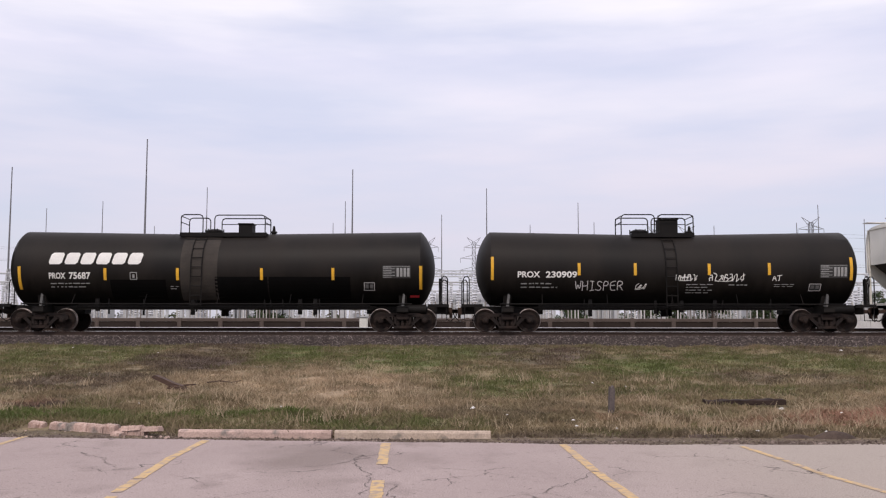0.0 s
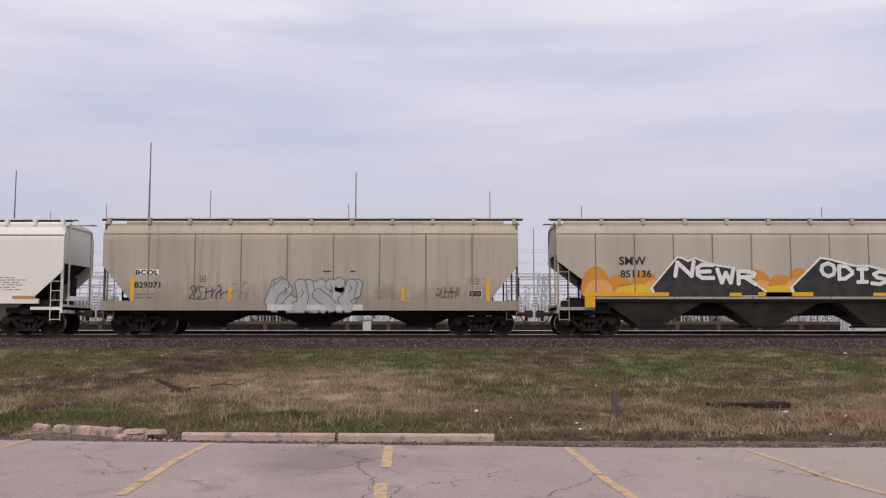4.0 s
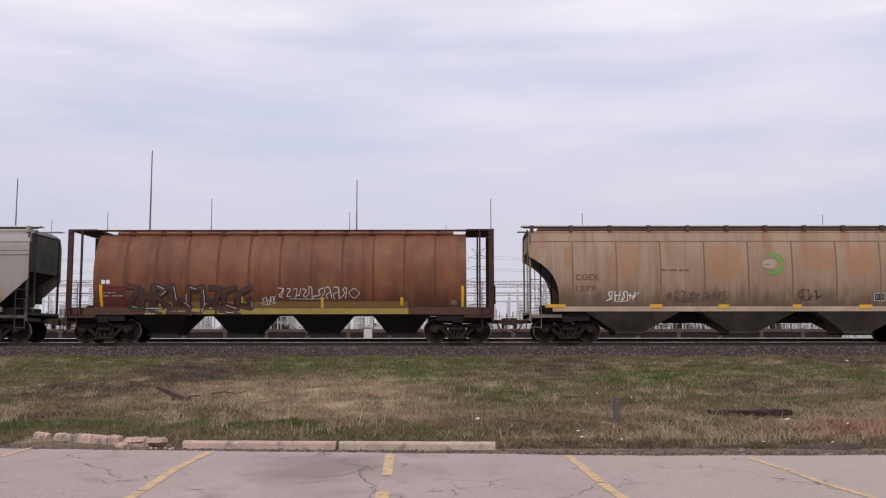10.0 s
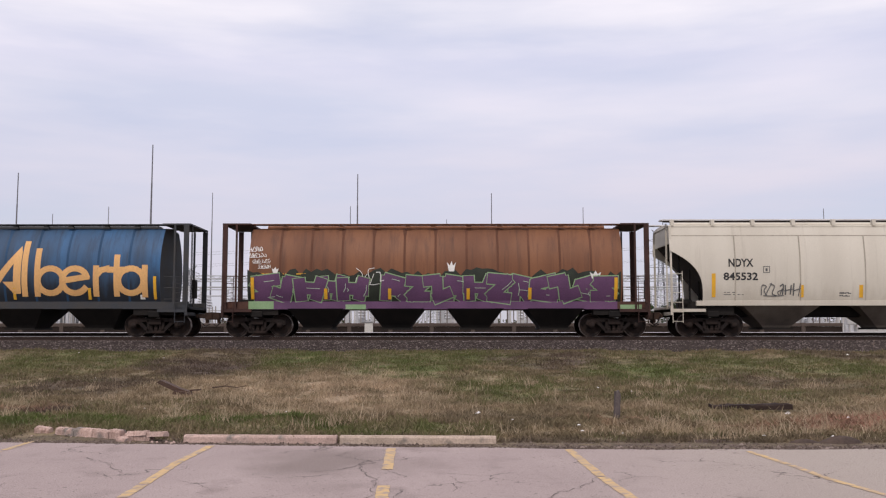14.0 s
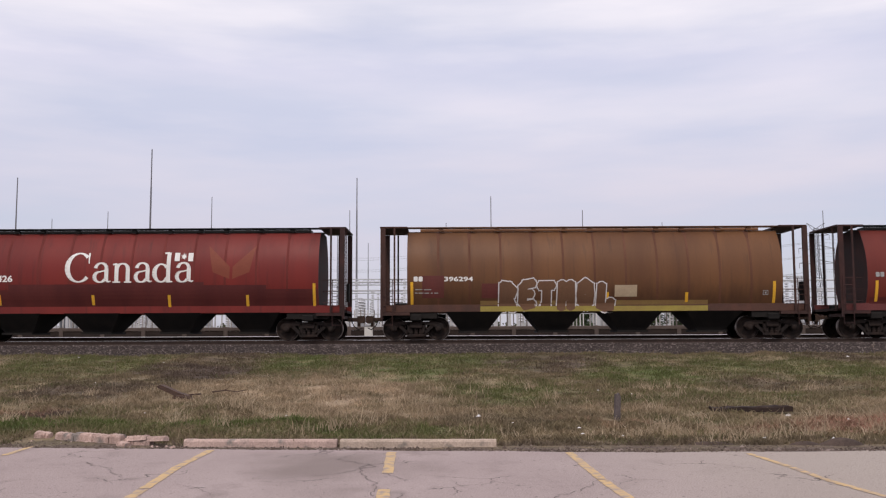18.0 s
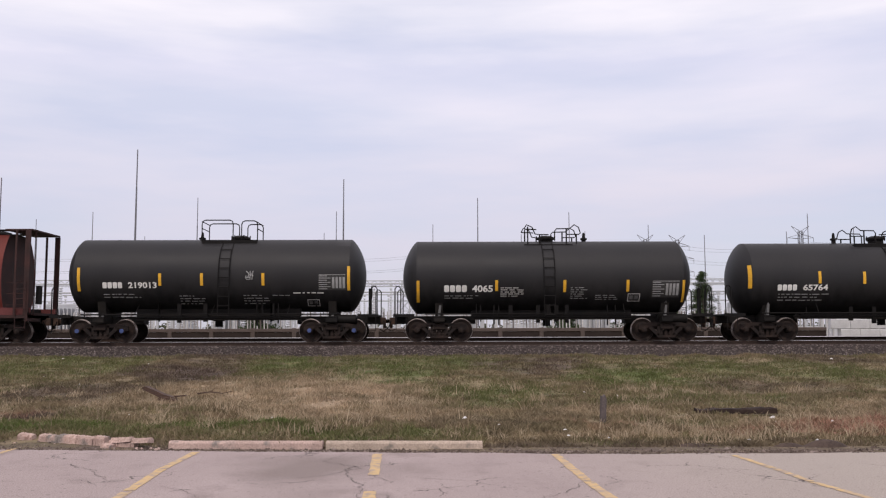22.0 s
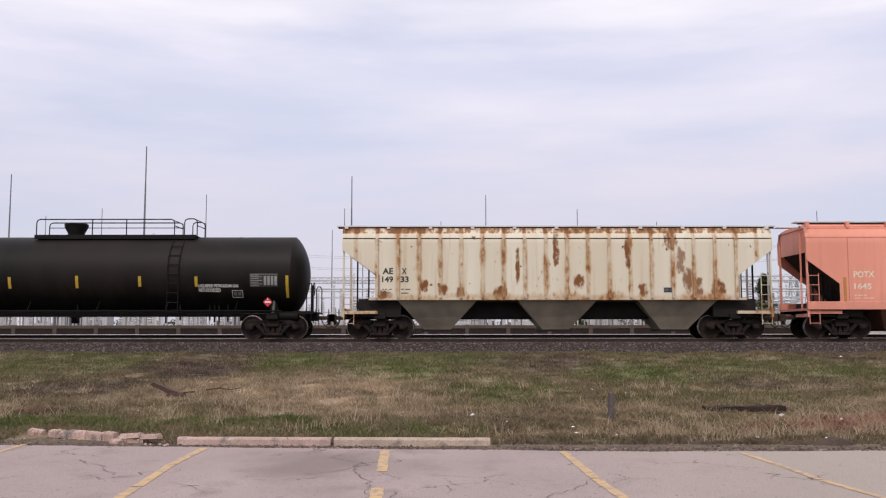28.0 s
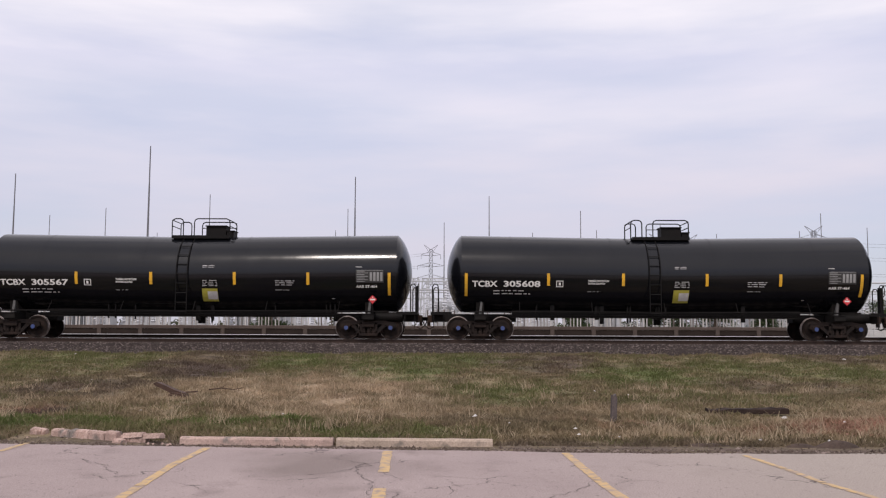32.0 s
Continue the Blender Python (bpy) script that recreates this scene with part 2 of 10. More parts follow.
STREAK = (1.3, 1.0, 0.16)
M = dict(
    bogie=paint("bogie_steel", (0.012, 0.0085, 0.0075), (0.030, 0.019, 0.015), 0.9, 3.0, rough=0.85, grain=0.2),
    wheel=paint("wheel_steel", (0.011, 0.0078, 0.0068), (0.032, 0.019, 0.014), 0.9, 4.0, rough=0.8),
    tread=paint("wheel_tread", (0.34, 0.30, 0.28), (0.12, 0.09, 0.08), 0.9, 5.0, rough=0.4, metal=0.7),
    black=paint("black_paint", (0.006, 0.0055, 0.0055), (0.013, 0.011, 0.01), 0.8, 1.2, rough=0.6, spec=0.15),
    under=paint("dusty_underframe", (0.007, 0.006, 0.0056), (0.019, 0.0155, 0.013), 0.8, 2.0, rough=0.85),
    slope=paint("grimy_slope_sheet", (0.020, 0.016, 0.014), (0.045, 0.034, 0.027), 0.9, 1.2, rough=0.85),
    coupler=paint("rusty_coupler", (0.065, 0.037, 0.026), (0.03, 0.022, 0.018), 0.9, 5.0, rough=0.85),
    yellow=paint("yellow_reflector", (0.78, 0.42, 0.03), (0.5, 0.3, 0.06), 0.5, 4.0, rough=0.45, grain=0.05),
    orange=paint("faded_orange_reflector", (0.55, 0.27, 0.07), (0.4, 0.22, 0.09), 0.6, 4.0, rough=0.5),
    white=paint("white_lettering", (0.78, 0.77, 0.74), (0.6, 0.58, 0.55), 0.5, 3.0, rough=0.6, grain=0.05),
    greytext=paint("faded_lettering", (0.36, 0.36, 0.355), (0.24, 0.24, 0.235), 0.7, 5.0, rough=0.7),
    dark=paint("dark_lettering", (0.025, 0.025, 0.026), (0.06, 0.06, 0.06), 0.6, 3.0, rough=0.6),
    red=paint("red_placard", (0.62, 0.04, 0.05), (0.5, 0.05, 0.06), 0.4, 4.0, rough=0.4),
    zinc=paint("galvanised_steel", (0.42, 0.43, 0.45), (0.3, 0.31, 0.33), 0.6, 2.0, rough=0.5, metal=0.6),
    mast=paint("grey_mast_steel", (0.17, 0.17, 0.19), (0.12, 0.12, 0.13), 0.5, 1.0, rough=0.6),
    rail=paint("rail_steel", (0.05, 0.032, 0.025), (0.032, 0.022, 0.018), 0.8, 6.0, rough=0.8),
    railhead=paint("polished_railhead", (0.60, 0.58, 0.56), (0.48, 0.46, 0.44), 0.5, 1.0, rough=0.25, metal=0.85, bump=0.02),
    tie=paint("creosoted_timber", (0.075, 0.06, 0.05), (0.13, 0.11, 0.09), 0.8, 2.0, stretch=(1, 6, 6), rough=0.9),
    midtext=paint("grey_stencil", (0.10, 0.10, 0.10), (0.17, 0.165, 0.16), 0.7, 5.0, rough=0.7),
    palegrey=paint("pale_grey_spray", (0.62, 0.60, 0.60), (0.48, 0.46, 0.46), 0.6, 4.0, rough=0.65),
    panelgrey=paint("grey_test_panel", (0.33, 0.33, 0.325), (0.24, 0.24, 0.235), 0.7, 5.0, rough=0.7),
    bluecap=paint("blue_axle_cap", (0.06, 0.09, 0.24), (0.04, 0.06, 0.14), 0.6, 6.0, rough=0.5),
    testblack=paint("dark_grey_test_field", (0.035, 0.034, 0.034), (0.05, 0.048, 0.047), 0.7, 4.0, rough=0.7),
    darkpatch=paint("fresh_black_touch_up", (0.0022, 0.0022, 0.0022), (0.004, 0.0035, 0.0035), 0.6, 2.0, rough=0.6, spec=0.08),
    dustpatch=paint("dusty_black_patch", (0.045, 0.037, 0.031), (0.03, 0.026, 0.023), 0.8, 2.0, rough=0.8),
    paleblue=paint("pale_blue_label", (0.35, 0.45, 0.6), (0.3, 0.38, 0.5), 0.5, 4.0),
    bluegrey=paint("blue_grey_spray", (0.07, 0.085, 0.12), (0.12, 0.13, 0.15), 0.7, 4.0),
    fainttag=paint("faint_grey_spray", (0.29, 0.26, 0.22), (0.36, 0.32, 0.26), 0.8, 3.0),
    fainttag2=paint("faint_blue_white_spray", (0.16, 0.2, 0.26), (0.1, 0.13, 0.18), 0.8, 5.0),
    browntag=paint("dark_brown_spray", (0.09, 0.065, 0.05), (0.14, 0.11, 0.085), 0.8, 4.0),
    browntext=paint("brown_stencil", (0.13, 0.075, 0.05), (0.18, 0.12, 0.09), 0.7, 5.0),
    silver=paint("silver_spray", (0.46, 0.45, 0.44), (0.36, 0.35, 0.34), 0.8, 2.0, rough=0.45, metal=0.3),
    graforange=paint("orange_spray", (0.62, 0.26, 0.03), (0.55, 0.25, 0.05), 0.6, 2.0),
    grafpeach=paint("peach_spray", (0.74, 0.36, 0.13), (0.68, 0.36, 0.16), 0.6, 2.0),
    grafyellow=paint("yellow_spray", (0.74, 0.50, 0.03), (0.68, 0.45, 0.06), 0.6, 2.0),
    sillyellow=paint("sill_yellow", (0.76, 0.40, 0.01), (0.66, 0.34, 0.03), 0.6, 2.0),
    graphite=paint("graphite_emblem_paint", (0.055, 0.052, 0.05), (0.09, 0.085, 0.08), 0.7, 3.0),
    maroonspray=paint("maroon_spray", (0.20, 0.06, 0.07), (0.26, 0.12, 0.12), 0.8, 2.5),
    turquoise=paint("turquoise_spray", (0.29, 0.49, 0.46), (0.36, 0.54, 0.50), 0.6, 2.0),
    teal=paint("teal_spray", (0.07, 0.25, 0.30), (0.10, 0.32, 0.36), 0.6, 2.0),
    darkred=paint("dark_red_patch_paint", (0.12, 0.03, 0.025), (0.09, 0.028, 0.024), 0.7, 2.0, STREAK),
    darkred2=paint("wine_red_lower_paint", (0.070, 0.013, 0.0125), (0.105, 0.021, 0.018), 0.8, 0.9, STREAK, rough=0.55),
    olive=paint("olive_yellow_sill", (0.30, 0.24, 0.05), (0.24, 0.17, 0.05), 0.8, 2.0),
    oliveover=paint("olive_overspray", (0.22, 0.145, 0.05), (0.2, 0.11, 0.05), 0.8, 1.5, STREAK),
    oliveyellow=paint("dull_yellow_label", (0.45, 0.40, 0.06), (0.36, 0.32, 0.07), 0.6, 4.0),
    dullyellow=paint("dull_yellow_reflector", (0.50, 0.33, 0.03), (0.38, 0.26, 0.05), 0.6, 4.0),
    darkmaroon=paint("dark_maroon_spray", (0.09, 0.04, 0.035), (0.06, 0.03, 0.03), 0.7, 2.0),
    logogreen=paint("green_emblem_paint", (0.15, 0.27, 0.06), (0.19, 0.28, 0.10), 0.9, 2.0),
    pinkpatch=paint("dull_beige_badge", (0.38, 0.31, 0.24), (0.33, 0.26, 0.2), 0.6, 3.0),
    beigepatch=paint("beige_touch_up", (0.42, 0.33, 0.22), (0.36, 0.27, 0.18), 0.7, 2.0),
    peach=paint("peach_lettering", (0.62, 0.38, 0.24), (0.5, 0.3, 0.2), 0.6, 4.0),
    gold=paint("orange_gold_lettering", (0.74, 0.43, 0.17), (0.60, 0.34, 0.14), 0.8, 1.5, STREAK),
    gold2=paint("gold_emblem_paint", (0.62, 0.34, 0.03), (0.5, 0.27, 0.04), 0.7, 2.0),
    ghostgold=paint("ghost_of_gold_emblem", (0.20, 0.05, 0.026), (0.17, 0.04, 0.023), 0.7, 1.5),
    purple=paint("purple_spray", (0.135, 0.062, 0.135), (0.095, 0.045, 0.10), 0.8, 1.2),
    graffgreen=paint("mint_green_spray", (0.27, 0.40, 0.22), (0.18, 0.30, 0.14), 0.7, 1.5),
    palemint=paint("pale_mint_spray", (0.48, 0.58, 0.46), (0.4, 0.5, 0.38), 0.7, 2.0),
    sprayblack=paint("black_spray", (0.022, 0.026, 0.02), (0.04, 0.05, 0.035), 0.7, 2.0),
    olivebrown=paint("olive_brown_spray_fill", (0.15, 0.078, 0.042), (0.12, 0.06, 0.036), 0.8, 0.8, STREAK, rough=0.7),
    plum=paint("plum_spray", (0.082, 0.022, 0.028), (0.055, 0.017, 0.023), 0.7, 2.0),
    grafred=paint("red_spray", (0.30, 0.03, 0.035), (0.2, 0.03, 0.03), 0.8, 3.0),
    cream=paint("cream_lettering", (0.78, 0.68, 0.54), (0.66, 0.54, 0.42), 0.6, 3.0),
    ochre=paint("ochre_reflector", (0.48, 0.22, 0.06), (0.4, 0.19, 0.07), 0.6, 4.0),
    walkgrey=paint("galvanised_walkway", (0.700, 0.700, 0.700), (0.510, 0.480, 0.450), 0.8, 1.2, rough=0.7),
    concrete=paint("weathered_concrete", (0.42, 0.40, 0.37), (0.30, 0.28, 0.26), 0.8, 1.6, rough=0.9, spots=(0.2, 0.18, 0.16)),
)

# ---- mesh building ----
from mathutils.geometry import tessellate_polygon


class Geo:
    """Vertices and faces gathered for one mesh."""

    def __init__(self):
        self.v, self.f, self.k = [], [], []
        self.slot = 0

    def add(self, v, f):
        n = len(self.v)
        self.v += [tuple(p) for p in v]
        self.f += [tuple(n + i for i in q) for q in f]
        self.k += [self.slot] * len(f)
        return self

    def box(self, x0, x1, y0, y1, z0, z1):
        return self.add([(x0, y0, z0), (x1, y0, z0), (x1, y1, z0), (x0, y1, z0), (x0, y0, z1), (x1, y0, z1), (x1, y1, z1), (x0, y1, z1)],
                        [(3, 2, 1, 0), (4, 5, 6, 7), (0, 1, 5, 4), (1, 2, 6, 5), (2, 3, 7, 6), (3, 0, 4, 7)])

    def chamfer_box(self, x0, x1, y0, y1, z0, z1, c):
        """A box with its long upright and level edges along x cut off."""
        ring = [(y0 + c, z0), (y1 - c, z0), (y1, z0 + c), (y1, z1 - c), (y1 - c, z1), (y0 + c, z1), (y0, z1 - c), (y0, z0 + c)]
        v = [(x, y, z) for x in (x0, x1) for y, z in ring]
        f = [tuple(range(7, -1, -1)), tuple(range(8, 16))] + [(i, (i + 1) % 8, 8 + (i + 1) % 8, 8 + i) for i in range(8)]
        return self.add(v, f)

    def prism(self, poly, y0, y1):
        """A polygon given in x and z, drawn out along y."""
        n = len(poly)
        v = [(x, y, z) for y in (y0, y1) for x, z in poly]
        return self.add(v, [tuple(range(n)), tuple(range(2 * n - 1, n - 1, -1))] + [((i + 1) % n, i, n + i, n + (i + 1) % n) for i in range(n)])

    def long(self, poly, x0, x1):
        """A polygon given in y and z, drawn out along x."""
        n = len(poly)
        v = [(x, y, z) for x in (x0, x1) for y, z in poly]
        return self.add(v, [tuple(range(n - 1, -1, -1)), tuple(range(n, 2 * n))] + [(i, (i + 1) % n, n + (i + 1) % n, n + i) for i in range(n)])

    def tube(self, pts, r, n=6, r1=None):
        pts = [Vector(p) for p in pts]
        v, f = [], []
        for i, p in enumerate(pts):
            d = (pts[min(i + 1, len(pts) - 1)] - pts[max(i - 1, 0)]).normalized()
            a = d.orthogonal().normalized() if i == 0 else (a - d * a.dot(d)).normalized()
            b = d.cross(a)
            q = r if r1 is None else r + (r1 - r) * i / (len(pts) - 1)
            v += [p + q * (math.cos(k * math.tau / n) * a + math.sin(k * math.tau / n) * b) for k in range(n)]
        for i in range(len(pts) - 1):
            f += [(i * n + k, i * n + (k + 1) % n, (i + 1) * n + (k + 1) % n, (i + 1) * n + k) for k in range(n)]
        m = len(pts) * n
        f += [tuple(range(n - 1, -1, -1)), tuple(range(m - n, m))]
        return self.add(v, f)

    def lathe(self, rings, n=24, axis="z", at=(0, 0, 0), caps=True):
        """Rings of (radius, height) turned about an axis."""
        v, f = [], []
        for r, h in rings:
            for k in range(n):
                c, s = r * math.cos(k * math.tau / n), r * math.sin(k * math.tau / n)
                p = (c, s, h) if axis == "z" else ((h, c, s) if axis == "x" else (s, h, c))
                v.append((p[0] + at[0], p[1] + at[1], p[2] + at[2]))
        for i in range(len(rings) - 1):
            f += [(i * n + k, i * n + (k + 1) % n, (i + 1) * n + (k + 1) % n, (i + 1) * n + k) for k in range(n)]
        m = len(rings) * n
        if caps:
            f += [tuple(range(n - 1, -1, -1)), tuple(range(m - n, m))]
        return self.add(v, f)

    def patch(self, u0, u1, z0, z1, surf, off=0.006, deep=0.01, lean=0.0, nz=None, nu=None):
        """A plate that follows a vehicle's side."""
        nz = nz or max(1, int((z1 - z0) / 0.14))
        nu = nu or max(1, int((u1 - u0) / 1.2))
        v, f = [], []
        for back in (0, 1):
            for i in range(nz + 1):
                z = z0 + (z1 - z0) * i / nz
                for j in range(nu + 1):
                    u = u0 + (u1 - u0) * j / nu + lean * (z - z0)
                    v.append((u, surf(u, z) - off + back * deep, z))
        w, h = nu + 1, (nz + 1) * (nu + 1)
        for i in range(nz):
            for j in range(nu):
                a = i * w + j
                f += [(a, a + 1, a + w + 1, a + w), (h + a, h + a + w, h + a + w + 1, h + a + 1)]
        for i in range(nz):
            a, b = i * w, i * w + nu
            f += [(a, a + w, h + a + w, h + a), (b, h + b, h + b + w, b + w)]
        for j in range(nu):
            a, b = j, nz * w + j
            f += [(a, h + a, h + a + 1, a + 1), (b, b + 1, h + b + 1, h + b)]
        return self.add(v, f)

    def mesh(self, name, mats, smooth=False):
        me = bpy.data.meshes.new(name)
        me.from_pydata(self.v, [], self.f)
        for m in mats if isinstance(mats, (list, tuple)) else [mats]:
            me.materials.append(m)
        if any(self.k):
            me.polygons.foreach_set("material_index", self.k)
        if smooth:
            me.polygons.foreach_set("use_smooth", [True] * len(me.polygons))
            me.set_sharp_from_angle(angle=radians(38))
        me.update()
        return me


def part(name, geo, mats, parent=None, label="", smooth=False, at=None):
    """Links a gathered mesh as one object under its thing."""
    me = geo.mesh(name, mats, smooth) if isinstance(geo, Geo) else geo
    ob = new(name, me)
    if parent is not None:
        ob.parent = parent
    if at is not None:
        ob.matrix_basis = at
    if label:
        ob["label"] = label
    return ob


def thing(name, label, category, group="", kind="", at=None):
    ob = new(name)
    ob.empty_display_size = 0.3
    if at is not None:
        ob.matrix_basis = at
    return tagged(ob, label, category, group, kind)


def conform(bm, surf, off, step=0.13):
    """Bends a flat drawing in x and z onto a vehicle's side."""
    zs = [v.co.z for v in bm.verts]
    z = math.ceil(min(zs) / step) * step
    while z < max(zs):
        bmesh.ops.bisect_plane(bm, geom=bm.verts[:] + bm.edges[:] + bm.faces[:], plane_co=(0, 0, z), plane_no=(0, 0, 1))
        z += step
    lift = bm.verts.layers.float.get("lift")
    for v in bm.verts:
        v.co.y = surf(v.co.x, v.co.z) - off - (v[lift] if lift else 0.0)


GLYPHS = {}


def letters(text, thick=0.0, slant=0.0):
    """The outline of a word in the built-in font, in a box of one by one."""
    key = (text, thick, slant)
    if key not in GLYPHS:
        cu = bpy.data.curves.new("word", "FONT")
        cu.body, cu.resolution_u, cu.shear = text, 3, slant
        if thick == "outline":
            cu.fill_mode, cu.bevel_depth, cu.bevel_resolution, cu.offset = "NONE", 0.022, 0, 0.05
        else:
            cu.offset = thick
        ob = bpy.data.objects.new("word", cu)
        me = bpy.data.meshes.new_from_object(ob)
        bpy.data.objects.remove(ob)
        pts = [v.co.copy() for v in me.vertices]
        faces = [tuple(p.vertices) for p in me.polygons]
        bpy.data.meshes.remove(me)
        x0, x1 = min(p.x for p in pts), max(p.x for p in pts)
        y0, y1 = min(p.y for p in pts), max(p.y for p in pts)
        GLYPHS[key] = ([((p.x - x0) / (x1 - x0), (p.y - y0) / (y1 - y0)) for p in pts], faces)
    return GLYPHS[key]


def lettering(parent, text, u0, u1, z0, z1, mat, surf, off=0.008, thick=0.028, slant=0.0, name="lettering", label="", tilt=0.0, below=None):
    """A word painted on a vehicle's side, from u0 to u1 and z0 to z1; tilt: how it climbs; below: keep the part under that height."""
    pts, faces = letters(text, thick, slant)
    bm = bmesh.new()
    vs = [bm.verts.new((u0 + x * (u1 - u0), 0, z0 + y * (z1 - z0) + tilt * x * (u1 - u0))) for x, y in pts]
    for f in faces:
        try:
            bm.faces.new([vs[i] for i in f])
        except ValueError:
            pass
    if below is not None:
        bmesh.ops.bisect_plane(bm, geom=bm.verts[:] + bm.edges[:] + bm.faces[:], plane_co=(0, 0, below), plane_no=(0, 0, 1), clear_outer=True)
    conform(bm, surf, off)
    me = bpy.data.meshes.new(name)
    bm.to_mesh(me)
    bm.free()
    me.materials.append(mat)
    return part(name, me, None, parent, label)


def shape(parent, outlines, mat, surf, off=0.006, name="painted_shape", label=""):
    """Flat painted polygons on a vehicle's side."""
    bm = bmesh.new()
    lift = bm.verts.layers.float.new("lift")
    for i, poly in enumerate(outlines):
        vs = [bm.verts.new((u, 0, z)) for u, z in poly]
        for v in vs:
            v[lift] = 0.0003 * (i % 9)
        for tri in tessellate_polygon([[Vector((u, z, 0)) for u, z in poly]]):
            if len(set(tri)) == 3:
                bm.faces.new([vs[i] for i in tri])
    bmesh.ops.recalc_face_normals(bm, faces=bm.faces[:])
    conform(bm, surf, off)
    me = bpy.data.meshes.new(name)
    bm.to_mesh(me)
    bm.free()
    me.materials.append(mat)
    return part(name, me, None, parent, label)


def bars(parent, u0, u1, z0, z1, rows, mat, surf, seed=1, name="small_lettering", off=0.007):
    """Small stencils that cannot be read, as rows of plain bars."""
    rnd, g = random.Random(seed), Geo()
    pitch = (z1 - z0) / rows
    for i in range(rows):
        u, end = u0, u1 - rnd.random() ** 2 * 0.45 * (u1 - u0)
        while u < end - 0.03:
            w = min(u1 - u, rnd.uniform(0.06, 0.30))
            lo = z0 + (i + rnd.uniform(0.08, 0.16)) * pitch
            g.patch(u, u + w, lo, lo + 0.28 * pitch, surf, off, nz=1)
            u += w + rnd.uniform(0.04, 0.10)
    return part(name, g, mat, parent)


def ring(u0, u1, z0, z1, t, cut=0.28):
    """A rounded frame, as eight four-sided pieces."""
    w, h = u1 - u0, z1 - z0
    c = cut * min(w, h)
    o = [(c, 0), (w - c, 0), (w, c), (w, h - c), (w - c, h), (c, h), (0, h - c), (0, c)]
    i = [(max(t, min(w - t, a)), max(t, min(h - t, b))) for a, b in o]
    return [[(u0 + a, z0 + b) for a, b in (o[k], o[(k + 1) % 8], i[(k + 1) % 8], i[k])] for k in range(8)]


def blocks(c, n, u0, u1, z0, z1, mat, surf, lean=0.0, weight=1.0):
    """A company name as a row of plain solid bars, one for each letter."""
    w, h = (u1 - u0) / n, z1 - z0
    for i in range(n):
        a, b = u0 + (i + 0.06) * w, u0 + (i + 0.90) * w
        k = 0.16 * min(w, h)
        o = [(a + k, z0), (b - k, z0), (b, z0 + k), (b, z1 - k), (b - k, z1), (a + k, z1), (a, z1 - k), (a, z0 + k)]
        if weight < 1:
            o = [(a, z0 + 0.04 * h), (a + 0.55 * w, z0 + 0.04 * h), (a + 0.55 * w, z1 - 0.25 * h), (a, z1 - 0.25 * h)]
        shape(c, [[(u + lean * (z - z0), z) for u, z in o]], mat, surf, 0.009, "logo_block")


def patch(c, u0, u1, z0, z1, mat, surf, name="painted_patch", off=0.005):
    part(name, Geo().patch(u0, u1, z0, z1, surf, off, 0.012), mat, c)


def boxed(c, u0, u1, z0, z1, mat, surf):
    t = 0.1 * (u1 - u0)
    w, h = u1 - u0, z1 - z0
    shape(c, ring(u0, u1, z0, z1, t, 0.02) + [[(u0 + 0.35 * w, z0 + 0.25 * h), (u0 + 0.65 * w, z0 + 0.25 * h), (u0 + 0.65 * w, z0 + 0.7 * h), (u0 + 0.35 * w, z0 + 0.7 * h)]], mat, surf, 0.008, "boxed_stencil")


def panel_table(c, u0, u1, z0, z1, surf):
    """A test panel: rows of stencils that cannot be read beside tall boxes."""
    part("test_panel", Geo().patch(u0, u1, z0, z1, surf, 0.005, 0.012, nu=6), M["testblack"], c)
    g, w, h = Geo(), u1 - u0, z1 - z0
    for i in range(7):
        g.patch(u0 + 0.03 * w, u0 + (0.32 + 0.12 * (i % 2)) * w, z0 + h * (0.06 + 0.135 * i), z0 + h * (0.105 + 0.135 * i), surf, 0.008, nz=1)
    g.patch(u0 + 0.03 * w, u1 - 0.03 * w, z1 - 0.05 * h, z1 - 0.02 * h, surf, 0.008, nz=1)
    part("small_lettering", g, M["greytext"], c)
    for j in range(4):
        a = u0 + w * (0.50 + 0.125 * j)
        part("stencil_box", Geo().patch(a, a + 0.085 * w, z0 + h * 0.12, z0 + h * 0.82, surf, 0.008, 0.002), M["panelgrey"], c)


def test_box(c, u0, u1, z0, z1, surf):
    """A small black stencil field in a white frame."""
    part("stencil_field", Geo().patch(u0, u1, z0, z1, surf, 0.005, 0.012), M["dark"], c)
    w, h = u1 - u0, z1 - z0
    sq = [[(u0 + a * w, z0 + 0.3 * h), (u0 + (a + 0.28) * w, z0 + 0.3 * h), (u0 + (a + 0.28) * w, z0 + 0.75 * h), (u0 + a * w, z0 + 0.75 * h)] for a in (0.14, 0.56)]
    shape(c, ring(u0, u1, z0, z1, 0.05 * w, 0.02), M["palegrey"], surf, 0.008, "stencil_frame")
    shape(c, sq, M["midtext"], surf, 0.008, "small_lettering")


def ribbon(pts, w):
    """Outlines of a brush stroke along a line of points."""
    out = []
    for (a, b), (x, y) in zip(pts, pts[1:]):
        d = math.hypot(x - a, y - b) or 1
        nx, ny = -(y - b) / d * w / 2, (x - a) / d * w / 2
        ex, ey = (x - a) / d * w * 0.3, (y - b) / d * w * 0.3
        out.append([(a + nx - ex, b + ny - ey), (a - nx - ex, b - ny - ey), (x - nx + ex, y - ny + ey), (x + nx + ex, y + ny + ey)])
    return out


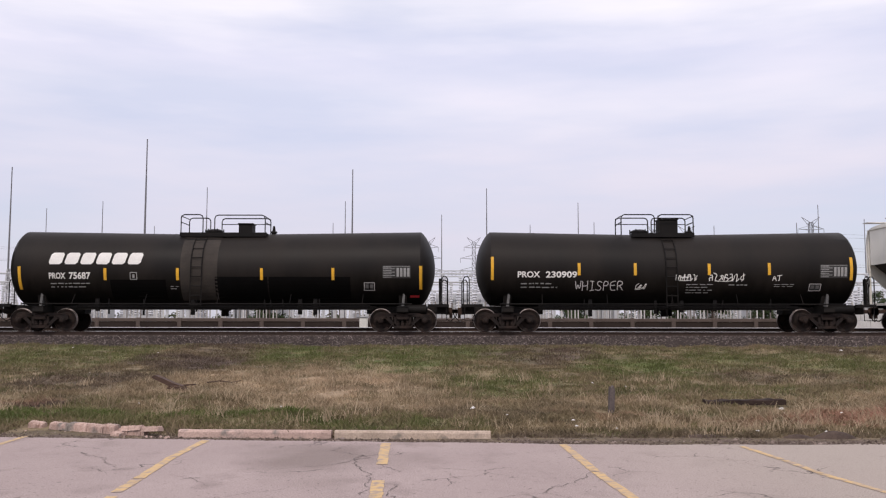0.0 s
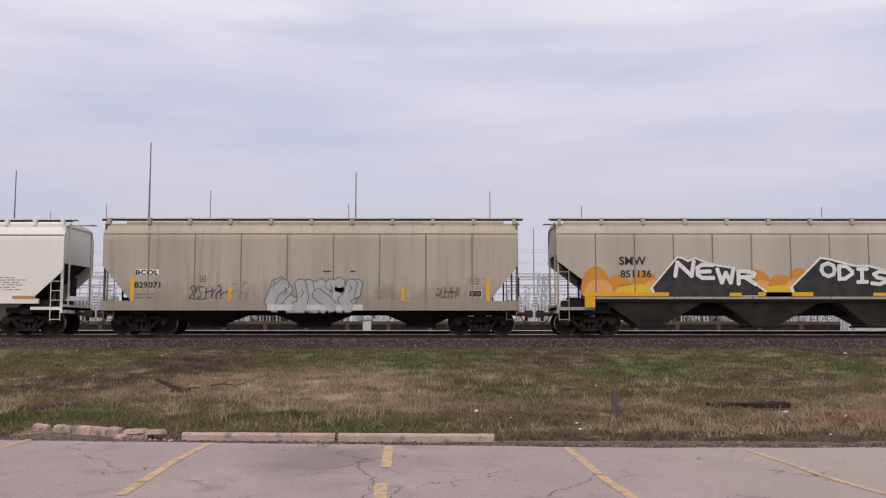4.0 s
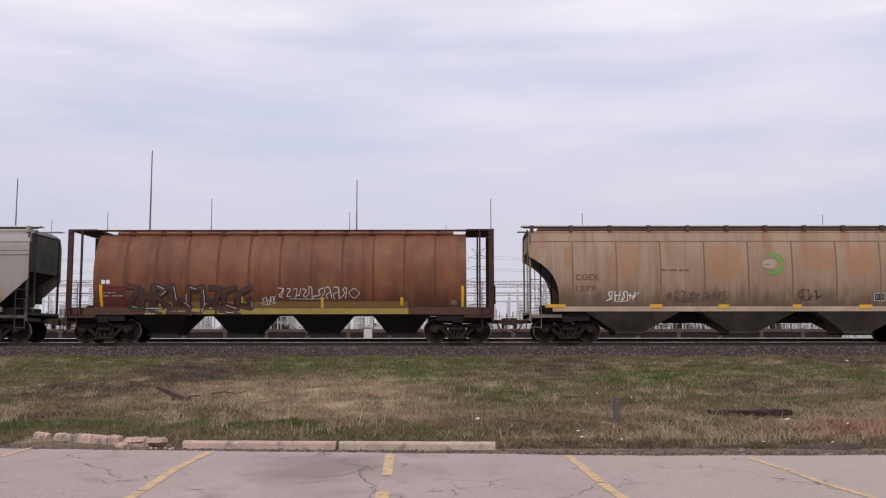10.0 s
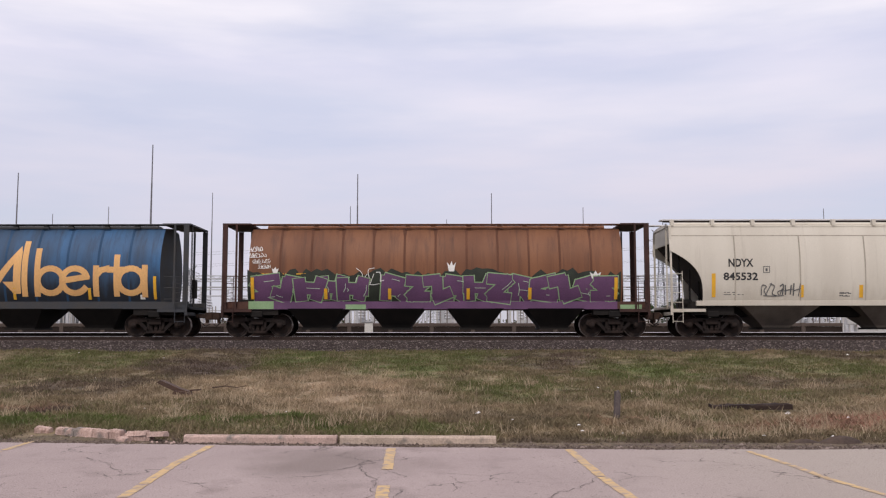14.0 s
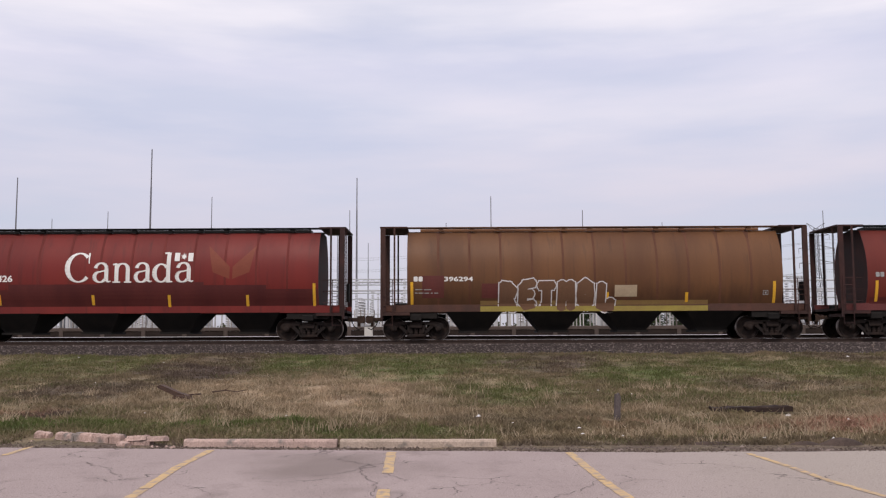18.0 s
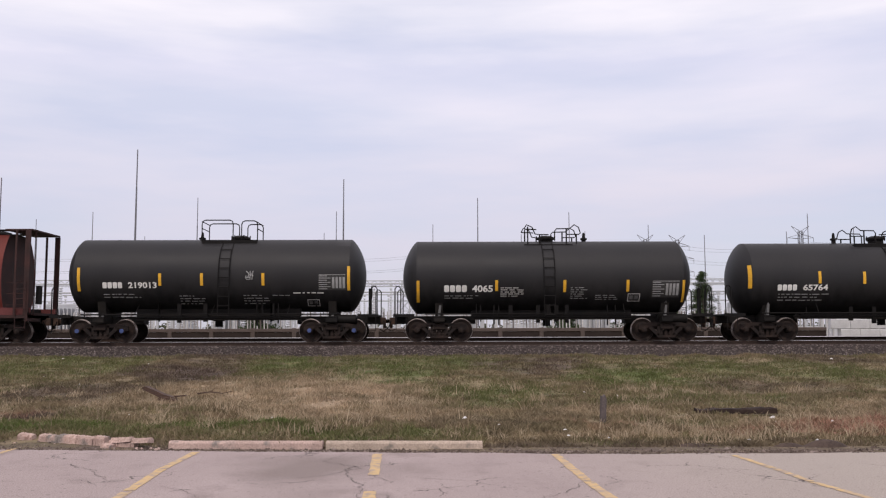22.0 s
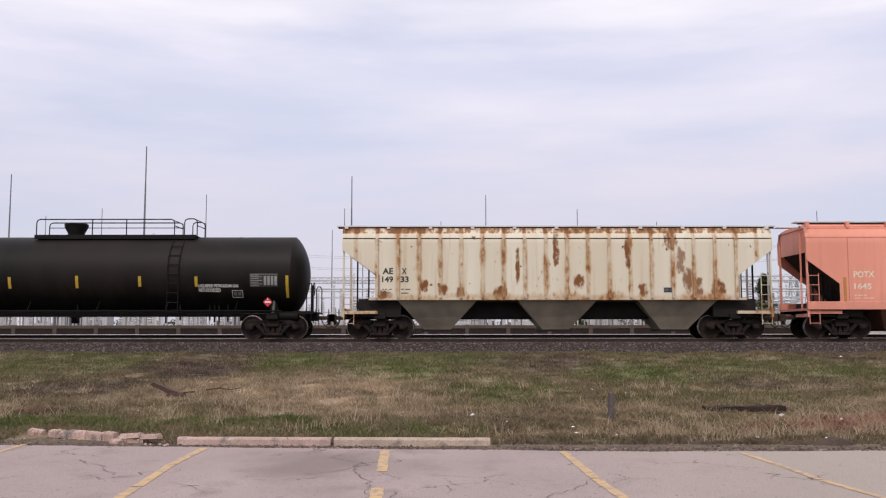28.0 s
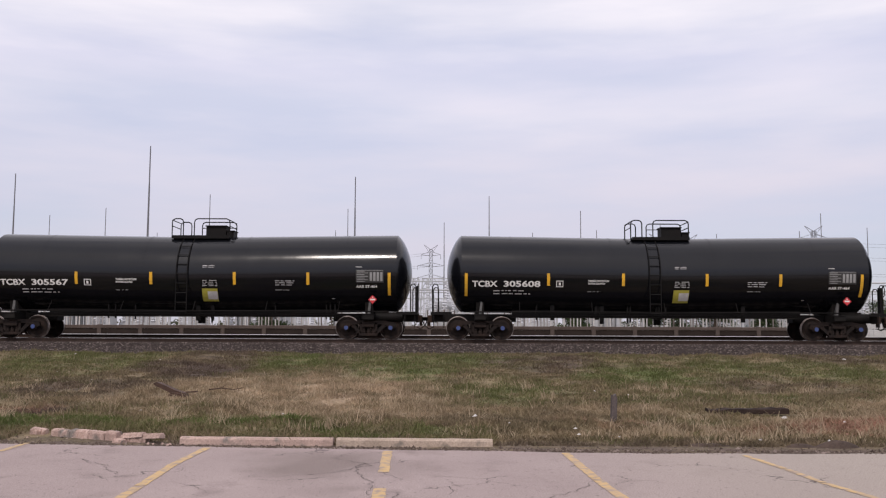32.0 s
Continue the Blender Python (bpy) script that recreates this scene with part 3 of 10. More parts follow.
def scrawl(c, u0, u1, z0, z1, mat, surf, seed, w=0.03):
    """A sprayed tag that cannot be read: loops and zigzags."""
    rnd = random.Random(seed)
    h = z1 - z0
    n = max(2, round((u1 - u0) / (h * 0.62)))
    step, out = (u1 - u0) / n, []
    for i in range(n):
        flip, tall, lean = rnd.random() < 0.5, rnd.choice((0.7, 0.85, 1.0, 1.0)), rnd.uniform(-0.05, 0.3)
        for line in SKELETONS[rnd.randrange(len(SKELETONS))]:
            p = []
            for x, y in line:
                x = 1 - x if flip else x
                p.append((u0 + (i + 0.06 + 0.86 * x + lean * (y - 0.5) + rnd.uniform(-0.1, 0.1)) * step, z0 + h * (0.04 + (1 - tall) * 0.4 + 0.92 * tall * y + rnd.uniform(-0.07, 0.07))))
            out += ribbon(rounded(p), w * rnd.uniform(0.8, 1.15))
        if rnd.random() < 0.5:
            x = u0 + (i + rnd.uniform(0.3, 0.9)) * step
            out += ribbon([(x, z0 + h * rnd.uniform(0.0, 0.3)), (x + 0.3 * step, z0 + h * rnd.uniform(0.2, 0.6)), (x + rnd.uniform(0.3, 0.8) * step, z0 + h * rnd.uniform(0.5, 1.0))], w * 0.8)
    a = u0 + rnd.uniform(0, 0.3) * (u1 - u0)
    out += ribbon([(a, z0 + 0.03 * h), (a + 0.3 * (u1 - u0), z0), (a + 0.5 * (u1 - u0), z0 + 0.06 * h)], w * 0.7)
    shape(c, out, mat, surf, 0.018, "graffiti_tag")


def rounded(p):
    """A line with its corners cut twice, as a quick hand draws it."""
    for k in range(2):
        q = [p[0]]
        for (a, b), (x, y) in zip(p, p[1:]):
            q += [(a + 0.25 * (x - a), b + 0.25 * (y - b)), (a + 0.75 * (x - a), b + 0.75 * (y - b))]
        p = q + [p[-1]]
    return p


def hand_word(c, word, u0, u1, z0, z1, mat, surf, w, seed):
    """A readable word in thin sprayed strokes."""
    rnd, k, out = random.Random(seed), (u1 - u0) / len(word), []
    for i, ch in enumerate(word):
        for line in STROKES[ch]:
            out += ribbon(rounded([(u0 + (i + 0.1 + 0.74 * x + rnd.uniform(-0.05, 0.05)) * k, z0 + (z1 - z0) * (y + rnd.uniform(-0.05, 0.05))) for x, y in line]), w)
    shape(c, out, mat, surf, 0.018, "graffiti_tag")


STROKES = {"R": [[(0, 0), (0.04, 1), (0.6, 1), (1, 0.8), (0.9, 0.58), (0.05, 0.48)], [(0.5, 0.5), (1.05, -0.02)]], "E": [[(1, 1), (0.3, 0.98), (0, 0.8), (0, 0.2), (0.3, 0), (1, 0.04)], [(0.05, 0.5), (0.8, 0.52)]],
           "T": [[(-0.1, 0.95), (1.05, 1)], [(0.5, 0.95), (0.48, 0), (0.2, 0.0)]], "H": [[(0, 0), (0.06, 1)], [(1, 0), (0.94, 1)], [(0, 0.48), (1, 0.5)]],
           "O": [[(0.5, 1), (0.1, 0.85), (0, 0.5), (0.12, 0.15), (0.5, 0), (0.88, 0.15), (1, 0.5), (0.88, 0.85), (0.5, 1)]], "L": [[(0.1, 1), (0, 0.1), (0.5, 0), (1.05, 0.06), (1.1, 0.3)]],
           "M": [[(0, 0), (0.08, 1), (0.5, 0.3), (0.92, 1), (1, 0)]], "K": [[(0, 0), (0.05, 1)], [(1, 1), (0.1, 0.5), (1.05, 0)]],
           "N": [[(-0.1, -0.05), (0.05, 1), (0.9, 0), (1.05, 1.05)]], "W": [[(0, 1), (0.22, 0), (0.5, 0.75), (0.78, 0), (1, 1.05)]], "D": [[(0.05, 0), (0, 1), (0.6, 0.95), (1, 0.6), (0.95, 0.35), (0.5, 0.02), (0.05, 0)]],
           "P": [[(0.05, 0), (0.05, 1), (0.7, 1), (0.95, 0.78), (0.7, 0.52), (0.08, 0.48)]], "A": [[(0, 0), (0.5, 1), (1, 0)], [(0.2, 0.4), (0.85, 0.42)]],
           "I": [[(0.5, 0), (0.5, 1)], [(0.15, 1), (0.85, 1)], [(0.15, 0), (0.85, 0)]], "S": [[(1, 0.9), (0.5, 1), (0.05, 0.78), (0.3, 0.55), (0.8, 0.42), (0.95, 0.2), (0.5, 0), (-0.1, 0.08)]]}


def fat_line(pts, w):
    """Outlines of a stroke with round joints."""
    out = ribbon(pts, w)
    for x, y in pts:
        out.append([(x + w / 2 * math.cos(k * math.tau / 10), y + w / 2 * math.sin(k * math.tau / 10)) for k in range(10)])
    return out


def bubble(c, word, u0, u1, z0, z1, fill, edge, surf, fat, rim, seed, off=0.014, tilt=0.0):
    """Fat sprayed letters with a thin rim."""
    rnd = random.Random(seed)
    w, h = (u1 - u0) / len(word), z1 - z0
    for i, ch in enumerate(word):
        a, b = u0 + i * w + fat * 0.46, u0 + (i + 1) * w - fat * 0.46
        rise = rnd.uniform(-0.05, 0.05) * h
        wide, inner = [], []
        for line in STROKES[ch]:
            p = [(a + (b - a) * (x + rnd.uniform(-0.04, 0.04)), z0 + fat * 0.5 + rise + (h - fat) * (y + rnd.uniform(-0.03, 0.03)) + tilt * (a - u0)) for x, y in line]
            wide += fat_line(p, fat)
            inner += fat_line(p, fat - 2 * rim)
        up = 0.013 * (i % 2)
        shape(c, wide, edge, surf, off + up, "graffiti_edge")
        shape(c, inner, fill, surf, off + up + 0.0035, "graffiti_letter")


def throwup(c, n, u0, u1, z0, z1, fill, edge, surf, seed, off=0.010):
    """Sprayed letters that cannot be read: tangled fat strokes with a rim."""
    rnd = random.Random(seed)
    w, h = (u1 - u0) / n, z1 - z0
    fat, rim = 0.5 * w, 0.035
    wide, inner, cuts = [], [], []
    for i in range(n):
        cx = u0 + (i + 0.5) * w
        for j in range(3):
            k = rnd.randint(2, 4)
            x, z, turn = cx + rnd.uniform(-0.3, 0.3) * w, z0 + h * (0.12 if j % 2 else 0.85), rnd.choice((-1, 1))
            p = [(x, z)]
            for q in range(k):
                x = min(max(x + turn * rnd.uniform(-0.15, 0.45) * w, cx - 0.5 * w), cx + 0.5 * w)
                z = min(max(z + (1 if j % 2 else -1) * rnd.uniform(0.15, 0.42) * h, z0 + 0.10 * h), z1 - 0.10 * h)
                p.append((x, z))
                if rnd.random() < 0.4:
                    turn = -turn
            wide.append(fat_line(p, fat))
            inner.append(fat_line(p, fat - 2 * rim))
        x, z = cx + rnd.uniform(-0.2, 0.2) * w, z0 + h * rnd.uniform(0.3, 0.6)
        cuts += ribbon([(x, z), (x + 0.12 * w, z + 0.14 * h), (x + 0.02 * w, z + 0.25 * h)], 0.03)
    # the strokes overlap one another in layers
    for k, (big, small) in enumerate(zip(wide, inner)):
        shape(c, big, edge, surf, off + 0.006 * (k % 4), "graffiti_edge")
        shape(c, small, fill, surf, off + 0.006 * (k % 4) + 0.003, "graffiti_stroke")
    shape(c, cuts, edge, surf, off + 0.028, "graffiti_highlight")


SHARP = {"E": [[(1.0, 1.08), (0.3, 0.80), (0.8, 0.56)], [(0.8, 0.56), (0.12, 0.30), (0.0, 0.08), (1.0, 0.02)]],
         "M": [[(0.0, -0.02), (0.22, 1.08)], [(0.2, 1.0), (0.52, 0.42), (0.9, 1.1)], [(0.9, 1.1), (0.86, 0.0)]],
         "A": [[(0.0, 0.0), (0.62, 1.12)], [(0.62, 1.12), (0.86, 0.0)], [(0.25, 0.40), (0.75, 0.38)]],
         "R": [[(0.12, 0.0), (0.28, 0.95)], [(-0.05, 0.84), (0.72, 1.12), (0.82, 0.74), (0.28, 0.50)], [(0.42, 0.5), (1.0, 0.0)]],
         "K": [[(0.16, 0.0), (0.08, 1.08)], [(1.0, 1.14), (0.25, 0.50)], [(0.3, 0.56), (1.1, 0.32), (0.6, 0.12), (1.35, 0.0)]]}


def clip_low(poly, z, keep_below):
    """The part of a polygon under or over a level line."""
    out, side = [], (lambda p: p[1] <= z) if keep_below else (lambda p: p[1] > z)
    for a, b in zip(poly, poly[1:] + poly[:1]):
        if side(a):
            out.append(a)
        if side(a) != side(b):
            f = (z - a[1]) / (b[1] - a[1])
            out.append((a[0] + (b[0] - a[0]) * f, z))
    return out


def sharp_word(c, word, u0, u1, z0, z1, fill, low, edge, surf, fat, rim, split):
    """Pointed overlapping sprayed letters with a dark rim; under the height split they take another colour."""
    w, h = (u1 - u0) / (len(word) + 0.2), z1 - z0
    for i, ch in enumerate(word):
        wide, inner = [], []
        for line in SHARP[ch]:
            p = [(u0 + (i + 0.08 + 0.92 * x) * w, z0 + fat * 0.4 + (h - fat * 0.8) * y) for x, y in line]
            wide += [[(u + 0.04, z + 0.05) for u, z in q] for q in ribbon(p, fat + 2 * rim)] + ribbon(p, fat + 1.4 * rim)
            inner += ribbon(p, fat)
        up = 0.010 * (i % 3)
        keep = lambda polys, below: [q for q in (clip_low(p, split, below) for p in polys) if len(q) > 2]
        clear = [[(u, max(z, z0)) for u, z in q] for q in wide]
        shape(c, clear, edge, surf, 0.012 + up, "graffiti_edge")
        shape(c, keep(inner, False), fill, surf, 0.016 + up, "graffiti_letter")
        shape(c, keep(inner, True), low, surf, 0.016 + up, "graffiti_shade")


SKELETONS = ([[(0.0, 0.0), (0.15, 1.0), (0.7, 0.85)], [(0.1, 0.5), (0.85, 0.35), (0.6, 0.0)]], [[(0.1, 1.0), (0.9, 0.9), (0.2, 0.1), (1.0, 0.0)]], [[(0.2, 0.0), (0.1, 0.95)], [(0.8, 0.0), (0.95, 1.0)], [(0.0, 0.55), (1.0, 0.45)]],
             [[(0.0, 0.9), (0.5, 1.0), (0.55, 0.0)], [(0.5, 0.0), (1.0, 0.3)]], [[(0.1, 0.0), (0.1, 1.0), (0.85, 0.75), (0.2, 0.5), (0.95, 0.0)]], [[(0.9, 1.0), (0.2, 0.75), (0.1, 0.2), (0.9, 0.0), (0.85, 0.45)]])


def wild(c, n, u0, u1, z0, z1, fill, edge, surf, seed, fat, rim, shine=None, off=0.012):
    """Sprayed letters that cannot be read: straight tangled bars with pointed feet, a rim and thin glints."""
    rnd = random.Random(seed)
    w, h = (u1 - u0) / n, z1 - z0
    glints, order = [], list(range(n))
    for i in order:
        bars_in, bars_out = [], []
        flip, tall, lean = rnd.random() < 0.4, rnd.uniform(0.86, 1.0), rnd.uniform(-0.12, 0.12)
        for line in SKELETONS[rnd.randrange(len(SKELETONS))]:
            p = []
            for x, y in line:
                x = 1 - x if flip else x
                y = y + rnd.uniform(-0.05, 0.05)
                p.append((u0 + (i - 0.06 + 1.12 * (x + lean * (y - 0.5) + rnd.uniform(-0.06, 0.06))) * w, z0 + 0.45 * fat + (h * tall - 0.9 * fat) * y))
            bars_out += ribbon(p, fat + 2 * rim)
            bars_in += ribbon(p, fat)
            if shine:
                for (a, b), (x, y) in zip(p, p[1:]):
                    if rnd.random() < 0.38:
                        f, e = rnd.uniform(0.0, 0.4), rnd.uniform(0.5, 0.9)
                        q = 0.38 * fat * rnd.choice((-1, 1, 1))
                        glints += ribbon([(a + (x - a) * f + q, b + (y - b) * f), (a + (x - a) * (f + e) / 2 + 1.25 * q, b + (y - b) * (f + e) / 2), (a + (x - a) * e + q, b + (y - b) * e)], 0.022)
        up = 0.007 * (i % 3)
        shape(c, bars_out, edge, surf, off + up, "graffiti_edge")
        shape(c, bars_in, fill, surf, off + up + 0.0032, "graffiti_stroke")
    if glints:
        shape(c, glints, shine, surf, off + 0.026, "graffiti_highlight")


ROUND = {"l": [[(0.07, 2.15), (0.07, 0.05)]],
         "b": [[(0.58, 1.85), (0.58, 0.05)], (1.11, 0.61, 0, 360)],
         "e": [[(1.59, 0.61), (2.6, 0.77)], (2.09, 0.61, 18, 325)],
         "r": [[(2.93, 1.15), (2.93, 0.05)], [(2.93, 0.8), (3.13, 1.03), (3.41, 1.1)]],
         "t": [[(3.75, 1.59), (3.75, 0.05)], [(3.44, 1.05), (4.16, 1.05)]],
         "a": [(4.33, 0.61, 0, 360), [(4.88, 1.17), (4.88, 0.02)]]}


def round_word(c, u0, z0, mat, surf, wide):
    """The rest of the province's name in a geometric face: stems and full circles of one stroke width."""
    for ch, strokes in ROUND.items():
        out = []
        for s in strokes:
            if isinstance(s, tuple):
                x, y, a0, a1 = s
                p = [(x + 0.505 * math.cos(radians(a0 + (a1 - a0) * k / 22)), y + 0.49 * math.sin(radians(a0 + (a1 - a0) * k / 22))) for k in range(23)]
            else:
                p = s
            out += ribbon([(u0 + x, z0 + y) for x, y in p], wide)
        shape(c, out, mat, surf, 0.012, "letter")


def tapered(pts):
    """Outlines of a pen stroke through (x, y, width)."""
    out = []
    for (a, b, s), (x, y, t) in zip(pts, pts[1:]):
        d = math.hypot(x - a, y - b) or 1
        nx, ny = -(y - b) / d / 2, (x - a) / d / 2
        out.append([(a + nx * s, b + ny * s), (a - nx * s, b - ny * s), (x - nx * t, y - ny * t), (x + nx * t, y + ny * t)])
    return out


def bow(cx, cy, rx, ry, a0, a1, thick, thin, n=18):
    """A round pen stroke, thick at its sides and thin above and below."""
    p = []
    for k in range(n + 1):
        t = radians(a0 + (a1 - a0) * k / n)
        p.append((cx + rx * math.cos(t), cy + ry * math.sin(t), thin + (thick - thin) * abs(math.cos(t)) ** 1.5))
    return p


SERIF = {"C": (0.98, [bow(0.50, 0.5, 0.42, 0.47, 45, 318, 0.17, 0.045), [(0.86, 0.62, 0.03), (0.84, 0.98, 0.06)]]),
         "a": (0.70, [bow(0.33, 0.46, 0.20, 0.18, 175, 0, 0.12, 0.05), [(0.53, 0.46, 0.13), (0.53, 0.10, 0.13)], bow(0.30, 0.19, 0.20, 0.17, 80, 330, 0.13, 0.045), [(0.29, 0.36, 0.04), (0.52, 0.40, 0.05)], [(0.53, 0.10, 0.10), (0.60, 0.03, 0.06), (0.70, 0.05, 0.03)]]),
         "n": (0.80, [[(0.20, 0.62, 0.13), (0.20, 0.0, 0.13)], bow(0.41, 0.44, 0.20, 0.18, 170, 0, 0.13, 0.05), [(0.61, 0.45, 0.13), (0.61, 0.0, 0.13)], [(0.06, 0.02, 0.045), (0.34, 0.02, 0.045)], [(0.48, 0.02, 0.045), (0.75, 0.02, 0.045)], [(0.06, 0.59, 0.05), (0.2, 0.62, 0.05)]]),
         "d": (0.80, [bow(0.33, 0.31, 0.25, 0.29, 40, 325, 0.15, 0.045), [(0.58, 0.98, 0.13), (0.58, 0.0, 0.13)], [(0.42, 0.96, 0.05), (0.6, 0.98, 0.05)], [(0.58, 0.03, 0.05), (0.74, 0.03, 0.04)]])}


def serif_word(parent, word, u0, u1, z0, z1, mat, surf, off=0.012):
    """A word in a book face with thick and thin strokes."""
    total = sum(SERIF[ch][0] for ch in word)
    k, h, x = (u1 - u0) / total, z1 - z0, u0
    for ch in word:
        wide, strokes = SERIF[ch]
        out = [q for s in strokes for q in tapered([(a * k, b * h, t * h) for a, b, t in s])]
        shape(parent, [[(x + a, z0 + b) for a, b in q] for q in out], mat, surf, off, "letter")
        x += wide * k


def cloud(c, u0, u1, z0, z1, mat, surf, off):
    p = [((u0 + u1) / 2 - (u1 - u0) / 2 * math.cos(math.pi * k / 14), z0 + (z1 - z0) * math.sin(math.pi * k / 14) ** 0.7) for k in range(15)]
    shape(c, [p], mat, surf, off, "graffiti_cloud")


def worm(c, u0, u1, z0, z1, mat, surf):
    """A company emblem as one thick bent line."""
    w, h, t = u1 - u0, z1 - z0, 0.17
    x = lambda f: u0 + f * w
    y = lambda f: z0 + f * h
    p = [(x(0.41), y(0.9)), (x(0.10), y(0.9)), (x(0.04), y(0.75)), (x(0.04), y(0.25)), (x(0.10), y(0.1)), (x(0.44), y(0.1)), (x(0.52), y(0.2)), (x(0.53), y(0.82)), (x(0.58), y(0.93)),
         (x(0.66), y(0.85)), (x(0.86), y(0.15)), (x(0.93), y(0.08)), (x(0.97), y(0.2)), (x(0.97), y(0.99))]
    shape(c, ribbon(p, t), mat, surf, 0.009, "bent_line_emblem")


def leaf(c, u, z, r, mat, surf):
    p = []
    for k in range(22):
        t = k * math.tau / 22 + math.pi / 2
        q = r * (1.0 if k % 4 == 0 else (0.45 if k % 2 else 0.72))
        p.append((u + q * math.cos(t), z + q * math.sin(t)))
    shape(c, [p], mat, surf, 0.012, "leaf_emblem")


def arc_band(c, u, z, a, b, t, mat, surf):
    p = [(u + a * math.cos(k * math.pi / 10 - 0.9), z + b * math.sin(k * math.pi / 10 - 0.9)) for k in range(13)]
    shape(c, ribbon(p, t), mat, surf, 0.010, "emblem_stroke")


def ragged(c, u0, u1, z0, z1, mat, surf, seed):
    rnd = random.Random(seed)
    n = 70
    top = [(u0 + (u1 - u0) * k / n, z1 - rnd.random() ** 2 * 0.3 - 0.1 * math.sin(k * 0.4)) for k in range(n + 1)]
    shape(c, [[(a, z0), (b, z0), (b, y), (a, x)] for (a, x), (b, y) in zip(top, top[1:])], mat, surf, 0.007, "graffiti_backing")


def placard(c, u, z, r, surf):
    # it hangs in a holder, clear of the pipework
    part("placard_holder", Geo().box(u - 0.7 * r, u + 0.7 * r, -1.585, -1.57, z - 0.7 * r, z + 0.7 * r).box(u - 0.02, u + 0.02, -1.57, -1.3, z - 0.02, z + 0.02), M["black"], c)
    surf = lambda u, z: -1.585
    shape(c, [[(u, z - r), (u + r, z), (u, z + r), (u - r, z)]], M["red"], surf, 0.012, "placard", "red diamond hazard placard")
    shape(c, [[(u - 0.6 * r, z - 0.18 * r), (u + 0.6 * r, z - 0.18 * r), (u + 0.6 * r, z + 0.18 * r), (u - 0.6 * r, z + 0.18 * r)],
              [(u - 0.14 * r, z + 0.4 * r), (u + 0.14 * r, z + 0.4 * r), (u, z + 0.75 * r)]], M["white"], surf, 0.016, "placard_mark")

# ---- ground ----
TRACK_Y, RAIL_Z = 37.75, 1.46
TRACK2_Y, RAIL2_Z = 42.1, 1.625


def lot_edge(x):
    return 13.46 - 0.085 * x if x < 3 else 13.205 + 0.02 * (x - 3)


def smooth(a, b, v):
    v = max(0.0, min(1.0, (v - a) / (b - a)))
    return v * v * (3 - 2 * v)


def ground_z(x, y):
    """Height of the ground: flat car park, a grassy rise, then the yard behind the tracks."""
    z = 0.10 * smooth(14.2, 16.5, y) + 0.20 * smooth(17, 24, y) + 0.62 * smooth(22, 34, y) + 0.22 * smooth(34, 47, y)
    if 14.2 < y < 36:
        k = smooth(14.2, 16, y) * (1 - smooth(33, 35.5, y))
        z += k * 0.16 * noise.noise((x * 0.30, y * 0.42, 2.0)) + k * 0.10 * noise.noise((x * 1.0, y * 1.1, 5.0))
    return z


def mix_node(n, link, fac, a, b):
    m = n.new("ShaderNodeMix")
    m.data_type = "RGBA"
    link(fac, m.inputs[0])
    for s, v in ((6, a), (7, b)):
        if isinstance(v, tuple):
            m.inputs[s].default_value = rgb(v)
        else:
            link(v, m.inputs[s])
    return m.outputs[2]


def noise_mask(n, link, co, scale, lo, hi, stretch=(1, 1, 1), shift=(0, 0, 0), detail=6.0):
    mp = n.new("ShaderNodeMapping")
    mp.inputs["Scale"].default_value, mp.inputs["Location"].default_value = stretch, shift
    link(co, mp.inputs[0])
    t = n.new("ShaderNodeTexNoise")
    t.inputs["Scale"].default_value, t.inputs["Detail"].default_value = scale, detail
    link(mp.outputs[0], t.inputs[0])
    r = n.new("ShaderNodeMapRange")
    r.inputs[1].default_value, r.inputs[2].default_value = lo, hi
    link(t.outputs[0], r.inputs[0])
    return r.outputs[0]


def blank(name, rough=0.9):
    m = bpy.data.materials.new(name)
    m.use_nodes = True
    n = m.node_tree.nodes
    n["Principled BSDF"].inputs["Roughness"].default_value = rough
    n["Principled BSDF"].inputs["Specular IOR Level"].default_value = 0.2
    co = n.new("ShaderNodeNewGeometry").outputs["Position"]
    return m, n, m.node_tree.links.new, co, n["Principled BSDF"]


# the bank's patches: middle, half widths and strength
STRAW = ((-2.5, 22.4, 2.4, 5.2, 1.0), (-5.3, 22.6, 2.0, 3.4, 0.6), (3.2, 18.2, 1.5, 1.3, 0.5), (7.3, 17.0, 2.2, 0.7, 0.8), (-1.1, 18.4, 2.2, 2.0, 0.6), (-6.8, 20.8, 1.6, 2.0, 0.4), (9.5, 19.0, 2.0, 2.4, 0.5))
FRESH = ((-12.9, 30.5, 2.2, 4.6, 0.6), (-10.6, 29.8, 1.3, 4.0, 0.5), (-4.8, 31.0, 1.7, 4.4, 0.85), (-1.6, 28.4, 2.0, 4.4, 0.9), (0.6, 31.0, 2.6, 3.6, 0.65), (5.9, 26.3, 1.9, 3.4, 0.85), (9.1, 28.9, 2.2, 3.2, 0.6),
         (11.8, 27.3, 2.4, 3.6, 0.55), (-7.1, 16.6, 0.9, 1.1, 1.35), (-5.2, 16.5, 1.3, 1.2, 1.35), (-3.6, 15.9, 1.4, 0.8, 1.1), (-1.6, 15.2, 1.6, 0.5, 0.75), (1.4, 22.8, 1.8, 3.0, 0.65), (-14.5, 26, 2.0, 3.0, 0.6), (5.2, 17.2, 1.5, 0.7, 0.3), (4.6, 15.2, 1.2, 0.6, 0.2), (6.2, 20.6, 2.6, 1.6, 0.25))
